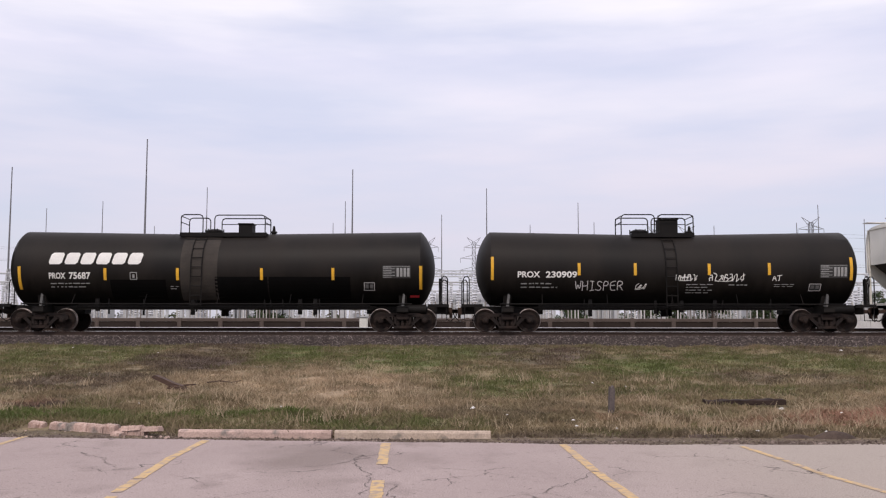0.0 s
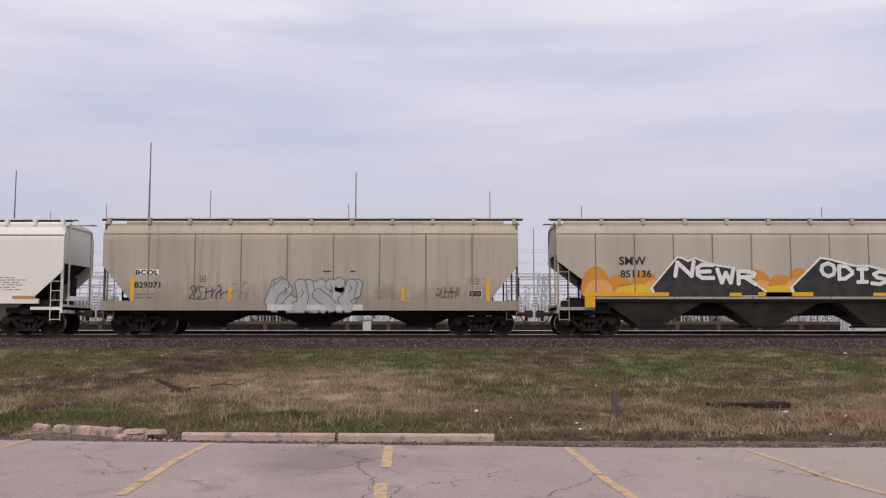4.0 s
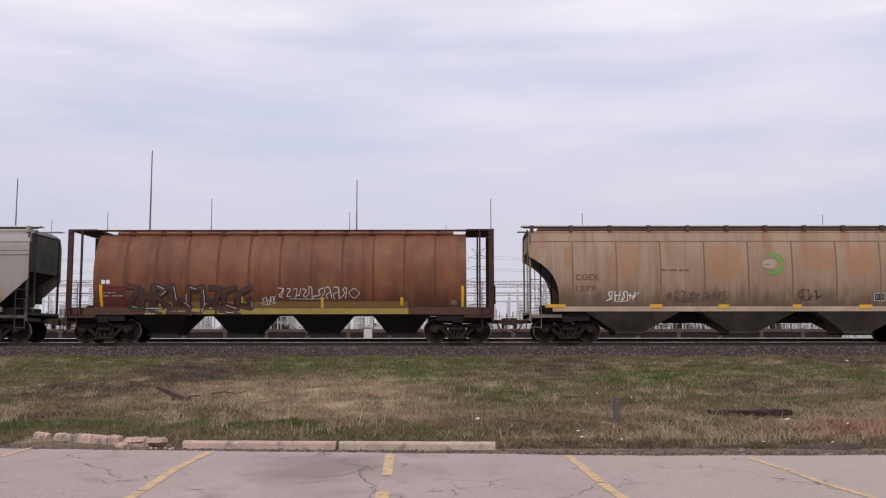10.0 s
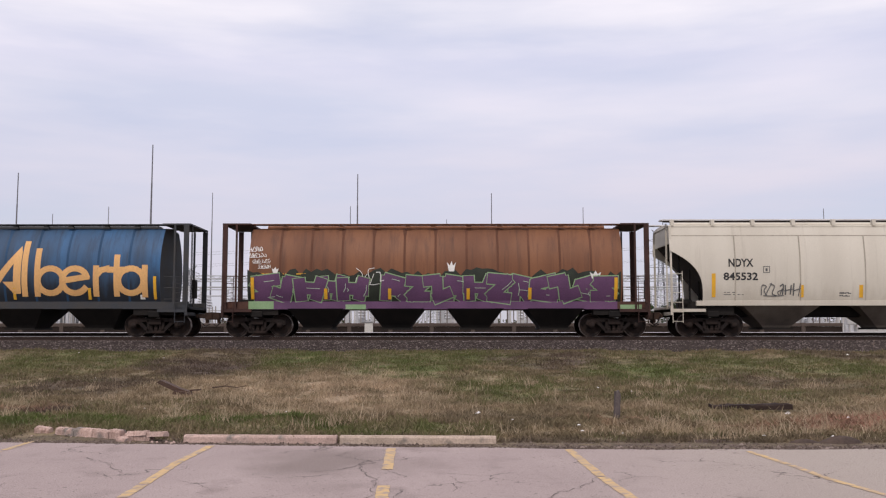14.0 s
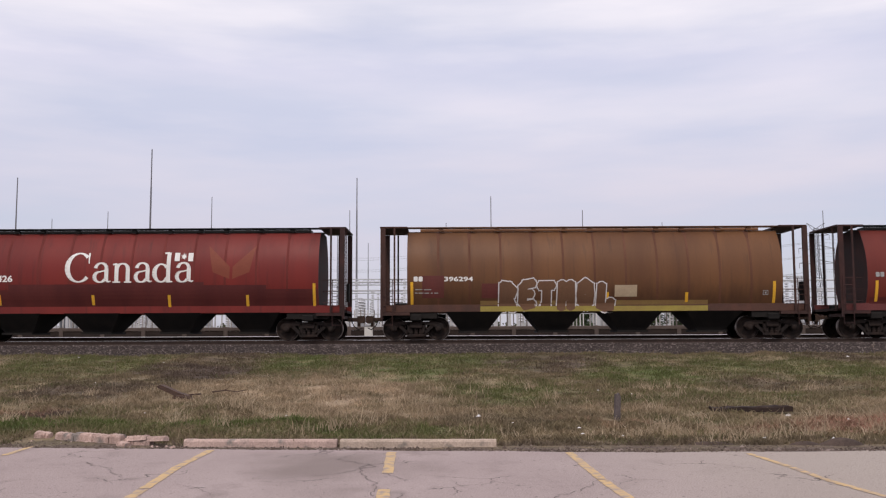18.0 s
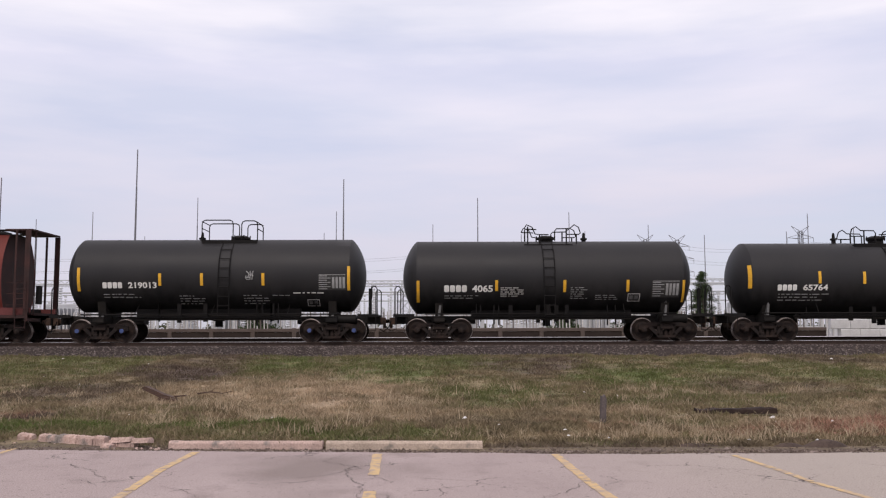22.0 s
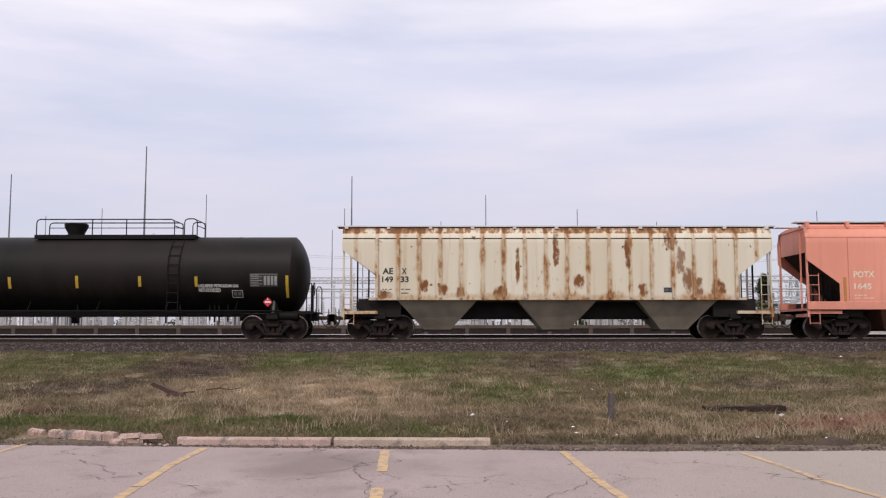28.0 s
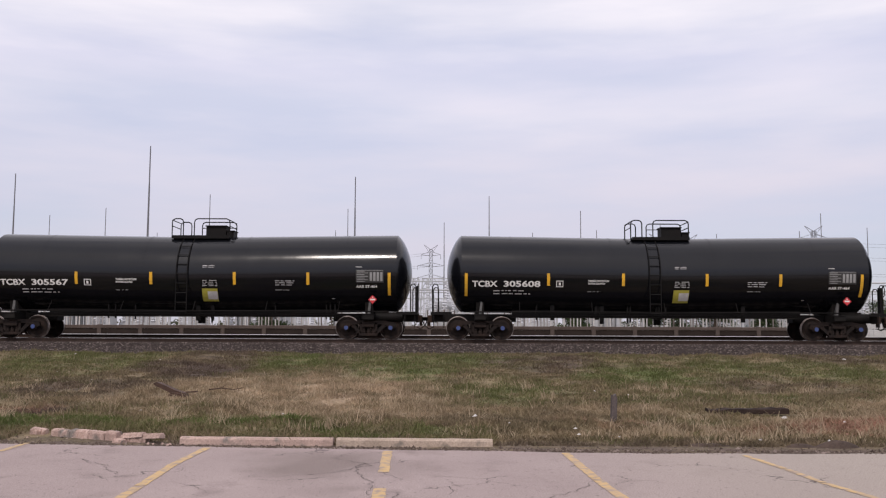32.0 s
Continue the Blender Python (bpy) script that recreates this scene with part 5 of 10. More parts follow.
def build_grass():
    rnd = random.Random(11)
    straw, green, brown = [], [], []
    while len(straw) + len(green) + len(brown) < 270000:
        y = 14.0 + 20.6 * rnd.random() ** 1.25
        half = y * 0.50 + 1.2
        x = rnd.uniform(-half, half)
        if abs(x - 6.05) < 0.85 and abs(y - 18.3 - 0.18 * (x - 6)) < 0.13:
            continue
        if y < lot_edge(x) + 0.34 + 0.25 * noise.noise((x * 1.3, 0, 9)):
            continue
        if -6.9 < x < -4.3 and y < 15.25 - 0.42 * (x + 6.8):
            continue
        p = (x, y, ground_z(x, y))
        bump = lambda spots: max(k * math.exp(-((x - a) / ra) ** 2 - ((y - b) / rb) ** 2) for a, b, ra, rb, k in spots)
        rough = 0.4 * patchy(x, y, 0.9, 8.0)
        dry = 1.1 * bump(STRAW) + rough + 0.25 * patchy(x, y, 0.25, 3.0) - 0.16
        wet = 1.1 * bump(FRESH) + 0.5 * patchy(x, y, 0.9, 4.0) + 0.4 * patchy(x, y, 0.25, 17.0) - 0.7 * bump(WEEDY) - 0.02 - 0.45 * (x > 0.8 and y < 16.6)
        near = smooth(0.25, 0.9, y - lot_edge(x))
        near = min(near, 0.35 + 0.65 * smooth(0.9, 2.6, y - lot_edge(x)) + 0.5 * patchy(x, y, 1.4, 2.0)) if x > 0.6 else near
        if rnd.random() > 0.2 + 0.8 * near:
            continue
        g_share = 1 / (1 + math.exp(-9 * (wet - dry - 0.10)))
        s_share = 1 / (1 + math.exp(-9 * (dry - 0.06)))
        q = rnd.random()
        if q < 0.62 * g_share:
            green.append(p)
        elif q < 0.62 * g_share + 0.62 * s_share * (1 - 0.5 * g_share):
            straw.append(p)
        else:
            brown.append(p)
    blades("green_grass", green, grass_material("green_blades", [(0.07, 0.092, 0.026), (0.10, 0.125, 0.036), (0.14, 0.16, 0.056)], 0.6),
           "patches of fresh green spring grass", (0.03, 0.085), (0.006, 0.013), 1.4, 1)
    blades("dry_grass", straw, grass_material("straw_blades", [(0.24, 0.18, 0.122), (0.33, 0.25, 0.17), (0.44, 0.355, 0.25)], 0.7),
           "matted dead straw-coloured grass", (0.03, 0.115), (0.005, 0.010), 2.8, 2)
    blades("brown_weeds", brown, grass_material("brown_blades", [(0.14, 0.10, 0.075), (0.19, 0.14, 0.10), (0.15, 0.135, 0.078)], 0.85),
           "low brown weeds and dead leaves", (0.02, 0.07), (0.008, 0.020), 1.6, 3)
    clumps = []
    for i in range(204):
        if i < 60 and i % 2:
            continue
        x, y = rnd.uniform(-12, 12), rnd.uniform(14.6, 23.5)
        if i >= 190:
            x, y = 2.3 + 0.28 * (i - 190) + rnd.uniform(-0.15, 0.15), 14.95 + rnd.uniform(-0.2, 0.4)
        if 60 < i < 120:
            x, y = rnd.gauss(-2.9, 2.3), rnd.gauss(21.5, 2.6)
        if i < 60:
            x, y = rnd.gauss(5.2, 2.6), rnd.uniform(14.1, 16.6)
        for j in range(rnd.randint(14, 70)):
            a, b = x + rnd.gauss(0, 0.17), y + rnd.gauss(0, 0.12)
            if b > lot_edge(a) + 0.25:
                clumps.append((a, b, ground_z(a, b)))
    blades("tall_straw", clumps, grass_material("tall_straw_blades", [(0.34, 0.255, 0.165), (0.50, 0.41, 0.29)], 0),
           "tufts of tall dead straw by the kerb", (0.08, 0.22), (0.004, 0.008), 1.5, 4)


def build_curbs():
    old = paint("pinkish_old_concrete", (0.50, 0.365, 0.315), (0.34, 0.25, 0.215), 0.8, 2.2, rough=0.9, spots=(0.22, 0.19, 0.17), spot_scale=3.0)
    weathered = paint("weathered_beige_concrete", (0.46, 0.365, 0.295), (0.33, 0.265, 0.21), 0.8, 2.2, rough=0.9, spots=(0.22, 0.19, 0.16), spot_scale=3.0)
    rnd = random.Random(3)

    def stone(x0, y0, x1, y1, h, chips):
        """A precast kerb length with rounded top edges and chipped faces."""
        g = Geo()
        d = Vector((x1 - x0, y1 - y0, 0))
        side = Vector((-d.y, d.x, 0)).normalized()
        n = 22
        prof = [(0, 0), (0.0, h - 0.03), (0.03, h), (0.13, h), (0.16, h - 0.03), (0.16, 0)]
        for i in range(n + 1):
            p = Vector((x0, y0, 0)) + d * i / n
            for k, (w, z) in enumerate(prof):
                j = chips * rnd.random() if z > 0 else 0
                q = p + side * (w + (j if w < 0.05 else 0))
                g.v.append((q.x, q.y, z - (0.03 if z == 0 else 0.4 * j)))
        m = len(prof)
        g.f = [(i * m + k, (i + 1) * m + k, (i + 1) * m + k + 1, i * m + k + 1) for i in range(n) for k in range(m - 1)]
        g.f += [tuple(range(m)), tuple(range(n * m + m - 1, n * m - 1, -1))]
        g.k = [0] * len(g.f)
        return g

    lab = "low precast concrete kerb, stained pinkish grey, at the edge of the asphalt"
    for x0, y0, x1, y1 in ((-4.02, 14.04, -1.68, 13.95), (-1.63, 13.95, 0.73, 13.86)):
        tagged(part("kerb", stone(x0, y0, x1, y1, 0.11, 0.012), old if x0 < -2 else weathered), lab, "kerb", "kerb lengths")
    broken = thing("kerb", "broken precast concrete kerb, cracked into lumps", "kerb", "kerb lengths")
    for x0, y0, x1, y1, h, up, roll, turn in ((-6.74, 15.06, -6.52, 14.96, 0.12, 0.0, 12, 20), (-6.34, 14.86, -5.98, 14.70, 0.135, 0.0, 3, 0), (-5.965, 14.69, -5.63, 14.545, 0.15, 0.0, 2, 1), (-5.615, 14.54, -5.31, 14.41, 0.14, 0.0, 4, -1),
                                              (-5.295, 14.40, -5.10, 14.32, 0.15, 0.0, 6, 3), (-5.07, 14.33, -4.86, 14.25, 0.10, 0.02, -12, -8), (-4.85, 14.24, -4.60, 14.17, 0.09, 0.0, 5, 4),
                                              (-4.98, 14.27, -4.66, 14.18, 0.055, 0.105, -9, 3), (-4.70, 14.22, -4.36, 14.12, 0.05, 0.10, -7, -4), (-5.10, 14.14, -4.93, 14.09, 0.05, 0.0, 10, -6)):
        lump = part("lump", stone(x0, y0, x1, y1, h, 0.034), old, broken)
        mid = Vector(((x0 + x1) / 2, (y0 + y1) / 2, 0))
        lump.matrix_basis = Matrix.Translation(mid + Vector((0, 0, up))) @ pose(0, 0, 0, roll, roll * 0.3, turn) @ Matrix.Translation(-mid)
    for i in range(16):
        g = Geo()
        x = rnd.uniform(-6.9, -4.1)
        r = rnd.uniform(0.015, 0.035)
        g.lathe([(r * 0.8, -0.02), (r, 0.0), (r * 0.7, r * 0.7), (r * 0.2, r)], 6, "z", (x, 14.05 - 0.38 * (x + 4.4) * 0.9 + rnd.uniform(-0.10, 0.12), 0.0))
        tagged(part("concrete_chip", g, old), "small loose chip of pinkish concrete beside the kerb", "rubble", "kerb rubble")


def build_clods():
    """Crumbled earth and grit along the broken edge of the asphalt."""
    rng, g = random.Random(17), Geo()
    for i in range(5200):
        x = rng.uniform(-9, 9)
        y = lot_edge(x) - 0.04 + abs(rng.gauss(0, 0.34 if x > 0.8 else 0.5 if x < -4.3 else 0.2))
        r = rng.uniform(0.006, 0.02) * (1 + (rng.random() < 0.06) * 1.2)
        z = max(0.0, ground_z(x, y)) - 0.003
        v = [(x + r * rng.uniform(0.6, 1.4) * a, y + r * rng.uniform(0.6, 1.2) * b, z + r * rng.uniform(0.5, 1.1) * c) for a, b, c in ((1, 0, 0), (-1, 0, 0), (0, 1, 0), (0, -1, 0), (0, 0, 1))]
        g.add(v, [(0, 2, 4), (2, 1, 4), (1, 3, 4), (3, 0, 4)])
    tagged(part("earth_crumbs", g, stone_material("crumbled_earth", [(0.045, 0.032, 0.026), (0.10, 0.075, 0.06), (0.085, 0.062, 0.05), (0.30, 0.24, 0.21)])), "crumbs of dark earth and grit along the asphalt edge", "earth", kind="stuff")


def build_clutter():
    wood = paint("rotten_sleeper", (0.022, 0.014, 0.012), (0.05, 0.033, 0.027), 0.9, 2.0, (1, 6, 6), rough=0.95)
    # an old sleeper lying in the weeds
    t = thing("old_sleeper", "old dark rotten railway sleeper lying in dead grass", "sleeper", at=pose(6.02, 18.3, max(ground_z(5.2, 18.2), ground_z(6.0, 18.3), ground_z(6.8, 18.45)) - 0.055, 0, 0, 10))
    g = Geo()
    rnd = random.Random(8)
    n = 12
    for i in range(n + 1):
        x = -0.85 + 1.7 * i / n
        for y, z in ((-0.1, 0), (-0.1, 0.10), (-0.08, 0.12), (0.09, 0.12), (0.11, 0.09), (0.11, 0)):
            g.v.append((x, y + rnd.uniform(-0.012, 0.012), z + (rnd.uniform(-0.02, 0.012) if z else 0)))
    g.f = [(i * 6 + k, (i + 1) * 6 + k, (i + 1) * 6 + k + 1, i * 6 + k + 1) for i in range(n) for k in range(5)] + [tuple(range(6)), tuple(range(n * 6 + 5, n * 6 - 1, -1))]
    g.k = [0] * len(g.f)
    part("timber", g, wood, t)
    for x in (-0.6, 0.5):
        part("spike", Geo().box(x, x + 0.04, -0.02, 0.02, 0.08, 0.13), M["rail"], t)
    # a short leaning post
    g = Geo().prism([(-0.05, -0.15), (0.05, -0.15), (0.045, 0.3), (0.05, 0.47), (0.015, 0.55), (-0.02, 0.50), (-0.045, 0.53), (-0.05, 0.2)], -0.04, 0.04)
    tagged(part("post_stub", g, paint("grey_post_wood", (0.12, 0.098, 0.094), (0.07, 0.057, 0.054), 0.9, 3.0, (4, 4, 1)), at=pose(3.05, 16.6, ground_z(3.05, 16.6), 0, 2, 12)),
           "short weathered grey wooden post in the weeds", "post")
    # broken timber
    b = thing("broken_board", "splintered reddish-brown board lying on the bank", "board", at=pose(-6.3, 21.3, ground_z(-6.3, 21.3) + 0.10, 0, 8, -14))
    bark = paint("splintered_wood", (0.10, 0.056, 0.04), (0.045, 0.03, 0.024), 0.9, 5.0, (1, 8, 8))
    part("plank", Geo().prism([(-0.48, 0.16), (-0.42, 0.12), (-0.05, 0.03), (0.30, -0.06), (0.42, -0.02), (0.36, 0.07), (0.1, 0.10), (-0.2, 0.17), (-0.40, 0.21)], -0.09, 0.07), bark, b)
    part("splinter", Geo().prism([(-0.02, -0.04), (0.45, -0.08), (0.5, -0.02), (0.38, 0.05), (0.05, 0.04)], -0.15, -0.095), bark, b)
    part("splinter", Geo().prism([(0.36, 0.07), (0.62, 0.13), (0.60, 0.16), (0.33, 0.10)], -0.02, 0.05), bark, b)
    t = thing("dead_branch", "thin dark dead branch lying on the bank", "branch", at=pose(-5.15, 21.6, ground_z(-5.15, 21.6) + 0.07, 0, 0, -6))
    part("stem", Geo().tube([(-0.4, 0, 0.02), (-0.1, 0.02, 0.06), (0.2, 0, 0.03), (0.42, 0.03, 0.07)], 0.018, 5, 0.008), bark, t)
    part("twig", Geo().tube([(-0.1, 0.02, 0.06), (0.05, -0.04, 0.15)], 0.01, 4, 0.005), bark, t)

    # tall dead stalks
    dry = paint("dead_stalk", (0.30, 0.23, 0.16), (0.2, 0.15, 0.11), 0.6, 9.0)
    rnd = random.Random(51)
    for x, y, h in ((-6.25, 17.2, 1.15), (-6.4, 17.6, 0.8), (-6.05, 16.9, 0.6), (-3.9, 15.6, 0.4), (-6.6, 16.0, 0.45), (3.9, 16.8, 0.55), (4.4, 17.5, 0.5), (8.0, 18.8, 0.6), (9.4, 20.5, 0.7), (12.6, 27.0, 0.8), (0.6, 18.5, 0.4)):
        t = thing("weed_stalk", "thin tall dead weed stalk standing in the grass", "weed", "dead stalks", at=pose(x, y, ground_z(x, y), 0, rnd.uniform(-6, 6), rnd.uniform(0, 360)))
        part("stem", Geo().tube([(0, 0, -0.03), (0.01, 0, h * 0.5), (0.04 * h, 0.01, h)], 0.004, 4, 0.002), dry, t)
        for k in range(4):
            g = Geo()
            a, f = rnd.uniform(0, math.tau), rnd.uniform(0.5, 0.95)
            g.tube([(0.03 * h * f, 0, h * f), (0.03 * h * f + 0.05 * math.cos(a), 0.05 * math.sin(a), h * f + 0.07)], 0.003, 3, 0.002)
            part("twig", g, dry, t)
    # a heap of dark earth at the kerbside
    soil = paint("loose_dark_earth", (0.085, 0.06, 0.048), (0.05, 0.036, 0.03), 0.9, 6.0, rough=0.95, bump=0.6)
    for x, y, rx, ry, h in ((5.95, 14.0, 0.34, 0.16, 0.10), (5.4, 14.02, 0.25, 0.12, 0.05), (4.0, 14.1, 0.4, 0.10, 0.04)):
        g, n = Geo(), 18
        for r, z in ((1.0, -0.03), (0.8, 0.35), (0.5, 0.8), (0.2, 1.0)):
            for k in range(n):
                a = k * math.tau / n
                q = r * (1 + 0.25 * noise.noise((3 * math.cos(a) + x, 3 * math.sin(a), r)))
                g.v.append((rx * q * math.cos(a), ry * q * math.sin(a), h * z * (1 + 0.3 * noise.noise((4 * math.cos(a), 4 * math.sin(a), x)))))
        g.f = [(i * n + k, i * n + (k + 1) % n, (i + 1) * n + (k + 1) % n, (i + 1) * n + k) for i in range(3) for k in range(n)] + [tuple(range(3 * n, 4 * n))]
        g.k = [0] * len(g.f)
        tagged(part("earth_mound", g, soil, smooth=True, at=pose(x, y, ground_z(x, y))), "small mound of loose dark earth beside the asphalt", "earth", "earth mounds")
    # litter
    rnd = random.Random(21)
    pale = paint("white_litter", (0.66, 0.64, 0.62), (0.45, 0.43, 0.41), 0.7, 9.0, rough=0.6)
    for x, y, s in ((2.16, 15.2, 0.06), (2.15, 14.75, 0.05), (0.55, 16.2, 0.12), (6.5, 17.6, 0.11), (6.1, 16.4, 0.05), (6.9, 15.9, 0.06), (2.75, 14.5, 0.06), (4.9, 14.3, 0.05), (1.1, 15.6, 0.05),
                    (-11.2, 26.5, 0.07), (-9.0, 29.0, 0.06), (-9.3, 24.2, 0.05), (3.6, 22.0, 0.08), (13.6, 31.2, 0.16), (5.9, 14.15, 0.07), (-2.8, 16.0, 0.04), (8.3, 15.1, 0.06), (-6.0, 18.2, 0.05), (4.1, 20.5, 0.05), (-12.5, 31.0, 0.06)):
        s *= 0.72
        g = Geo()
        k = rnd.randint(5, 7)
        a = [(s * rnd.uniform(0.5, 1.1) * math.cos(i * math.tau / k), s * rnd.uniform(0.3, 0.7) * math.sin(i * math.tau / k), rnd.uniform(0.0, 0.35) * s) for i in range(k)]
        g.add(a + [(0, 0, s * 0.6)], [(i, (i + 1) % k, k) for i in range(k)] + [tuple(range(k - 1, -1, -1))])
        tagged(part("litter", g, pale, at=pose(x, y, ground_z(x, y) + 0.07, 0, 0, rnd.uniform(0, 180))), "crumpled scrap of white litter in the grass", "litter", "scraps of litter")


# ---- tracks ----
def build_tracks():
    bed = Geo()
    prof = [(33.4, 0.62), (34.3, 0.92), (35.7, 1.285), (39.8, 1.285), (40.2, 1.30), (40.6, 1.44), (43.8, 1.44), (44.6, 1.15), (45.2, 0.9)]
    xs = [-400, -120, -60] + [-40 + 1.0 * i for i in range(81)] + [60, 120, 400]
    for x in xs:
        for y, z in prof:
            j = 0.05 if -41 < x < 41 else 0
            bed.v.append((x, y + 2 * j * noise.noise((x * 1.1, y, 1)), z + j * noise.noise((x * 1.7, y, 6))))
    w = len(prof)
    bed.f = [(i * w + k, (i + 1) * w + k, (i + 1) * w + k + 1, i * w + k + 1) for i in range(len(xs) - 1) for k in range(w - 1)]
    bed.k = [0] * len(bed.f)
    bed_mat, n, link, co, s = blank("ballast_bed", 0.95)
    a = noise_mask(n, link, co, 14.0, 0.3, 0.7)
    b2 = noise_mask(n, link, co, 1.2, 0.4, 0.6)
    c = mix_node(n, link, a, (0.024, 0.018, 0.016), (0.06, 0.047, 0.042))
    c = mix_node(n, link, b2, c, (0.034, 0.025, 0.021))
    link(c, s.inputs["Base Color"])
    tagged(part("ballast_bed", bed, bed_mat), "bed of dusty crushed-stone track ballast", "ballast", kind="structure")
    # loose stones on the shoulder
    rng, g = random.Random(9), Geo()
    shoulder = [(33.4, 0.62), (34.3, 0.92), (35.7, 1.285), (37.4, 1.285)]
    for i in range(24000):
        x, y = rng.uniform(-20.5, 20.5), 33.6 + 2.35 * rng.random() ** 1.15
        for (ya, za), (yb, zb) in zip(shoulder, shoulder[1:]):
            if ya <= y <= yb:
                z = za + (zb - za) * (y - ya) / (yb - ya)
        r = rng.uniform(0.02, 0.05)
        v = [(x + r * rng.uniform(0.6, 1.1) * a, y + r * rng.uniform(0.6, 1.1) * b, z + 0.01 + r * rng.uniform(0.4, 0.9) * c) for a, b, c in ((1, 0, 0), (-1, 0, 0), (0, 1, 0), (0, -1, 0), (0, 0, 1))]
        g.add(v, [(0, 2, 4), (2, 1, 4), (1, 3, 4), (3, 0, 4)])
    tagged(part("ballast_stones", g, stone_material("crushed_stone", [(0.030, 0.023, 0.021), (0.075, 0.060, 0.056), (0.105, 0.084, 0.078), (0.26, 0.22, 0.205)])), "loose grey crushed ballast stones", "ballast", kind="stuff")
    for y, z, half in ((TRACK_Y, RAIL_Z, 60), (TRACK2_Y, RAIL2_Z, 60)):
        track = thing("railway_track", "standard-gauge railway track with polished railheads on sleepers", "railway track", "tracks", "structure", at=pose(0, y, z))
        for s in (-0.7525, 0.7525):
            g = Geo()
            g.long([(s - 0.07, -0.17), (s + 0.07, -0.17), (s + 0.07, -0.155), (s + 0.012, -0.13), (s + 0.012, -0.045), (s + 0.012, -0.02), (s - 0.012, -0.02), (s - 0.012, -0.045), (s - 0.012, -0.13), (s - 0.07, -0.155)], -half, half)
            r = part("rail", g, M["rail"], track)
            worn = 0.020 if y == TRACK2_Y else 0.004
            part("rail_crown", Geo().long([(s - 0.036, -0.05), (s + 0.036, -0.05), (s + 0.036, -worn - 0.002), (s - 0.036, -worn - 0.002)], -half, half), M["rail"], r)
            part("railhead", Geo().long([(s - 0.036, -worn), (s + 0.036, -worn), (s + 0.014, 0.001), (s - 0.014, 0.001)], -half, half), M["railhead"], r, "polished running surface")
        tie = Geo().box(-0.11, 0.11, -1.3, 1.3, -0.33, -0.165).mesh("sleeper", M["tie"])
        for i in range(-36, 37):
            part("sleeper", tie, None, track, at=pose(i * 0.55, 0, 0))


# ---- beyond the tracks ----
def build_low_wall():
    face = paint("brown_stained_panel", (0.036, 0.026, 0.022), (0.024, 0.018, 0.016), 0.9, 2.0, rough=0.95)
    cap = paint("pale_concrete_cap", (0.12, 0.094, 0.083), (0.072, 0.057, 0.051), 0.8, 1.5, rough=0.9)
    wall = thing("low_wall", "low wall of brown panels between pale concrete posts", "wall", kind="structure", at=pose(0, 46.6, 1.1))
    panel = Geo().box(0.1, 2.0, -0.05, 0.05, -0.3, 0.80).mesh("panel", face)
    top = Geo().chamfer_box(0.1, 2.0, -0.09, 0.09, 0.802, 0.98, 0.02).mesh("coping", cap)
    post = Geo().chamfer_box(-0.1, 0.1, -0.11, 0.11, -0.3, 1.0, 0.015).mesh("post", cap)
    for i in range(-15, 11):
        for name, me in (("panel", panel), ("coping", top), ("post", post)):
            part(name, me, None, wall, at=pose(i * 2.1 - 2.9, 0, 0))
    block = paint("white_block", (0.66, 0.66, 0.66), (0.5, 0.5, 0.5), 0.7, 2.0, rough=0.85)
    bw = thing("block_wall", "pale grey concrete block wall", "wall", kind="structure", at=pose(20.3, 46.6, 1.0))
    bl = Geo().chamfer_box(0.0, 0.98, -0.2, 0.2, 0.0, 0.48, 0.02).mesh("block", block)
    for j in range(3):
        for i in range(16 - j):
            part("block", bl, None, bw, at=pose(i + 0.5 * (j % 2), 0, j * 0.5))
    box = thing("relay_box", "small white trackside marker cabinet beside the second track", "cabinet", at=pose(-3.95, 45.9, 1.05))
    part("cabinet", Geo().chamfer_box(-0.2, 0.2, -0.15, 0.15, 0.0, 1.05, 0.02), paint("white_cabinet", (0.75, 0.75, 0.72), (0.6, 0.6, 0.57), 0.5, 3.0), box)
    part("lid", Geo().box(-0.23, 0.23, -0.18, 0.18, 1.052, 1.1), M["zinc"], box)


MASTS = [(-60.7, 127.0, 24), (-62.0, 141.6, 20), (-50.1, 133.3, 20), (-35.4, 107.7, 24), (-35.6, 111.9, 14), (-31.2, 119.7, 20), (-13.1, 108.5, 14), (-14.3, 133.2, 20),
         (-12.8, 128.6, 24), (-10.6, 122.1, 14), (-0.1, 149.3, 20), (5.9, 120.3, 20), (10.7, 110.2, 14), (20.2, 134.4, 20), (18.0, 107.3, 14), (35.7, 149.9, 20), (33.4, 111.2, 14),
         (42.2, 107.7, 14), (56.7, 136.3, 20), (48.5, 103.9, 14)]
YARD_Z = 1.13


def build_masts():
    for x, y, h in MASTS:
        t = thing("lightning_mast", "tall slender tapered grey steel lightning mast", "mast", "lightning masts", at=pose(x, y, YARD_Z))
        k = h - YARD_Z
        r = 0.17 if h == 24 else (0.12 if h == 20 else 0.09)
        part("pole", Geo().tube([(0, 0, 0.05), (0, 0, k * 0.45), (0, 0, k * 0.8)], r, 8, r * 0.55), M["mast"], t, smooth=True)
        part("spike", Geo().tube([(0, 0, k * 0.8), (0, 0, k)], r * 0.5, 6, r * 0.42), M["mast"], t)
        part("base_plate", Geo().lathe([(r * 2.2, 0), (r * 2.2, 0.06), (r * 1.3, 0.08), (r * 1.3, 0.2)], 8), M["concrete"], t)


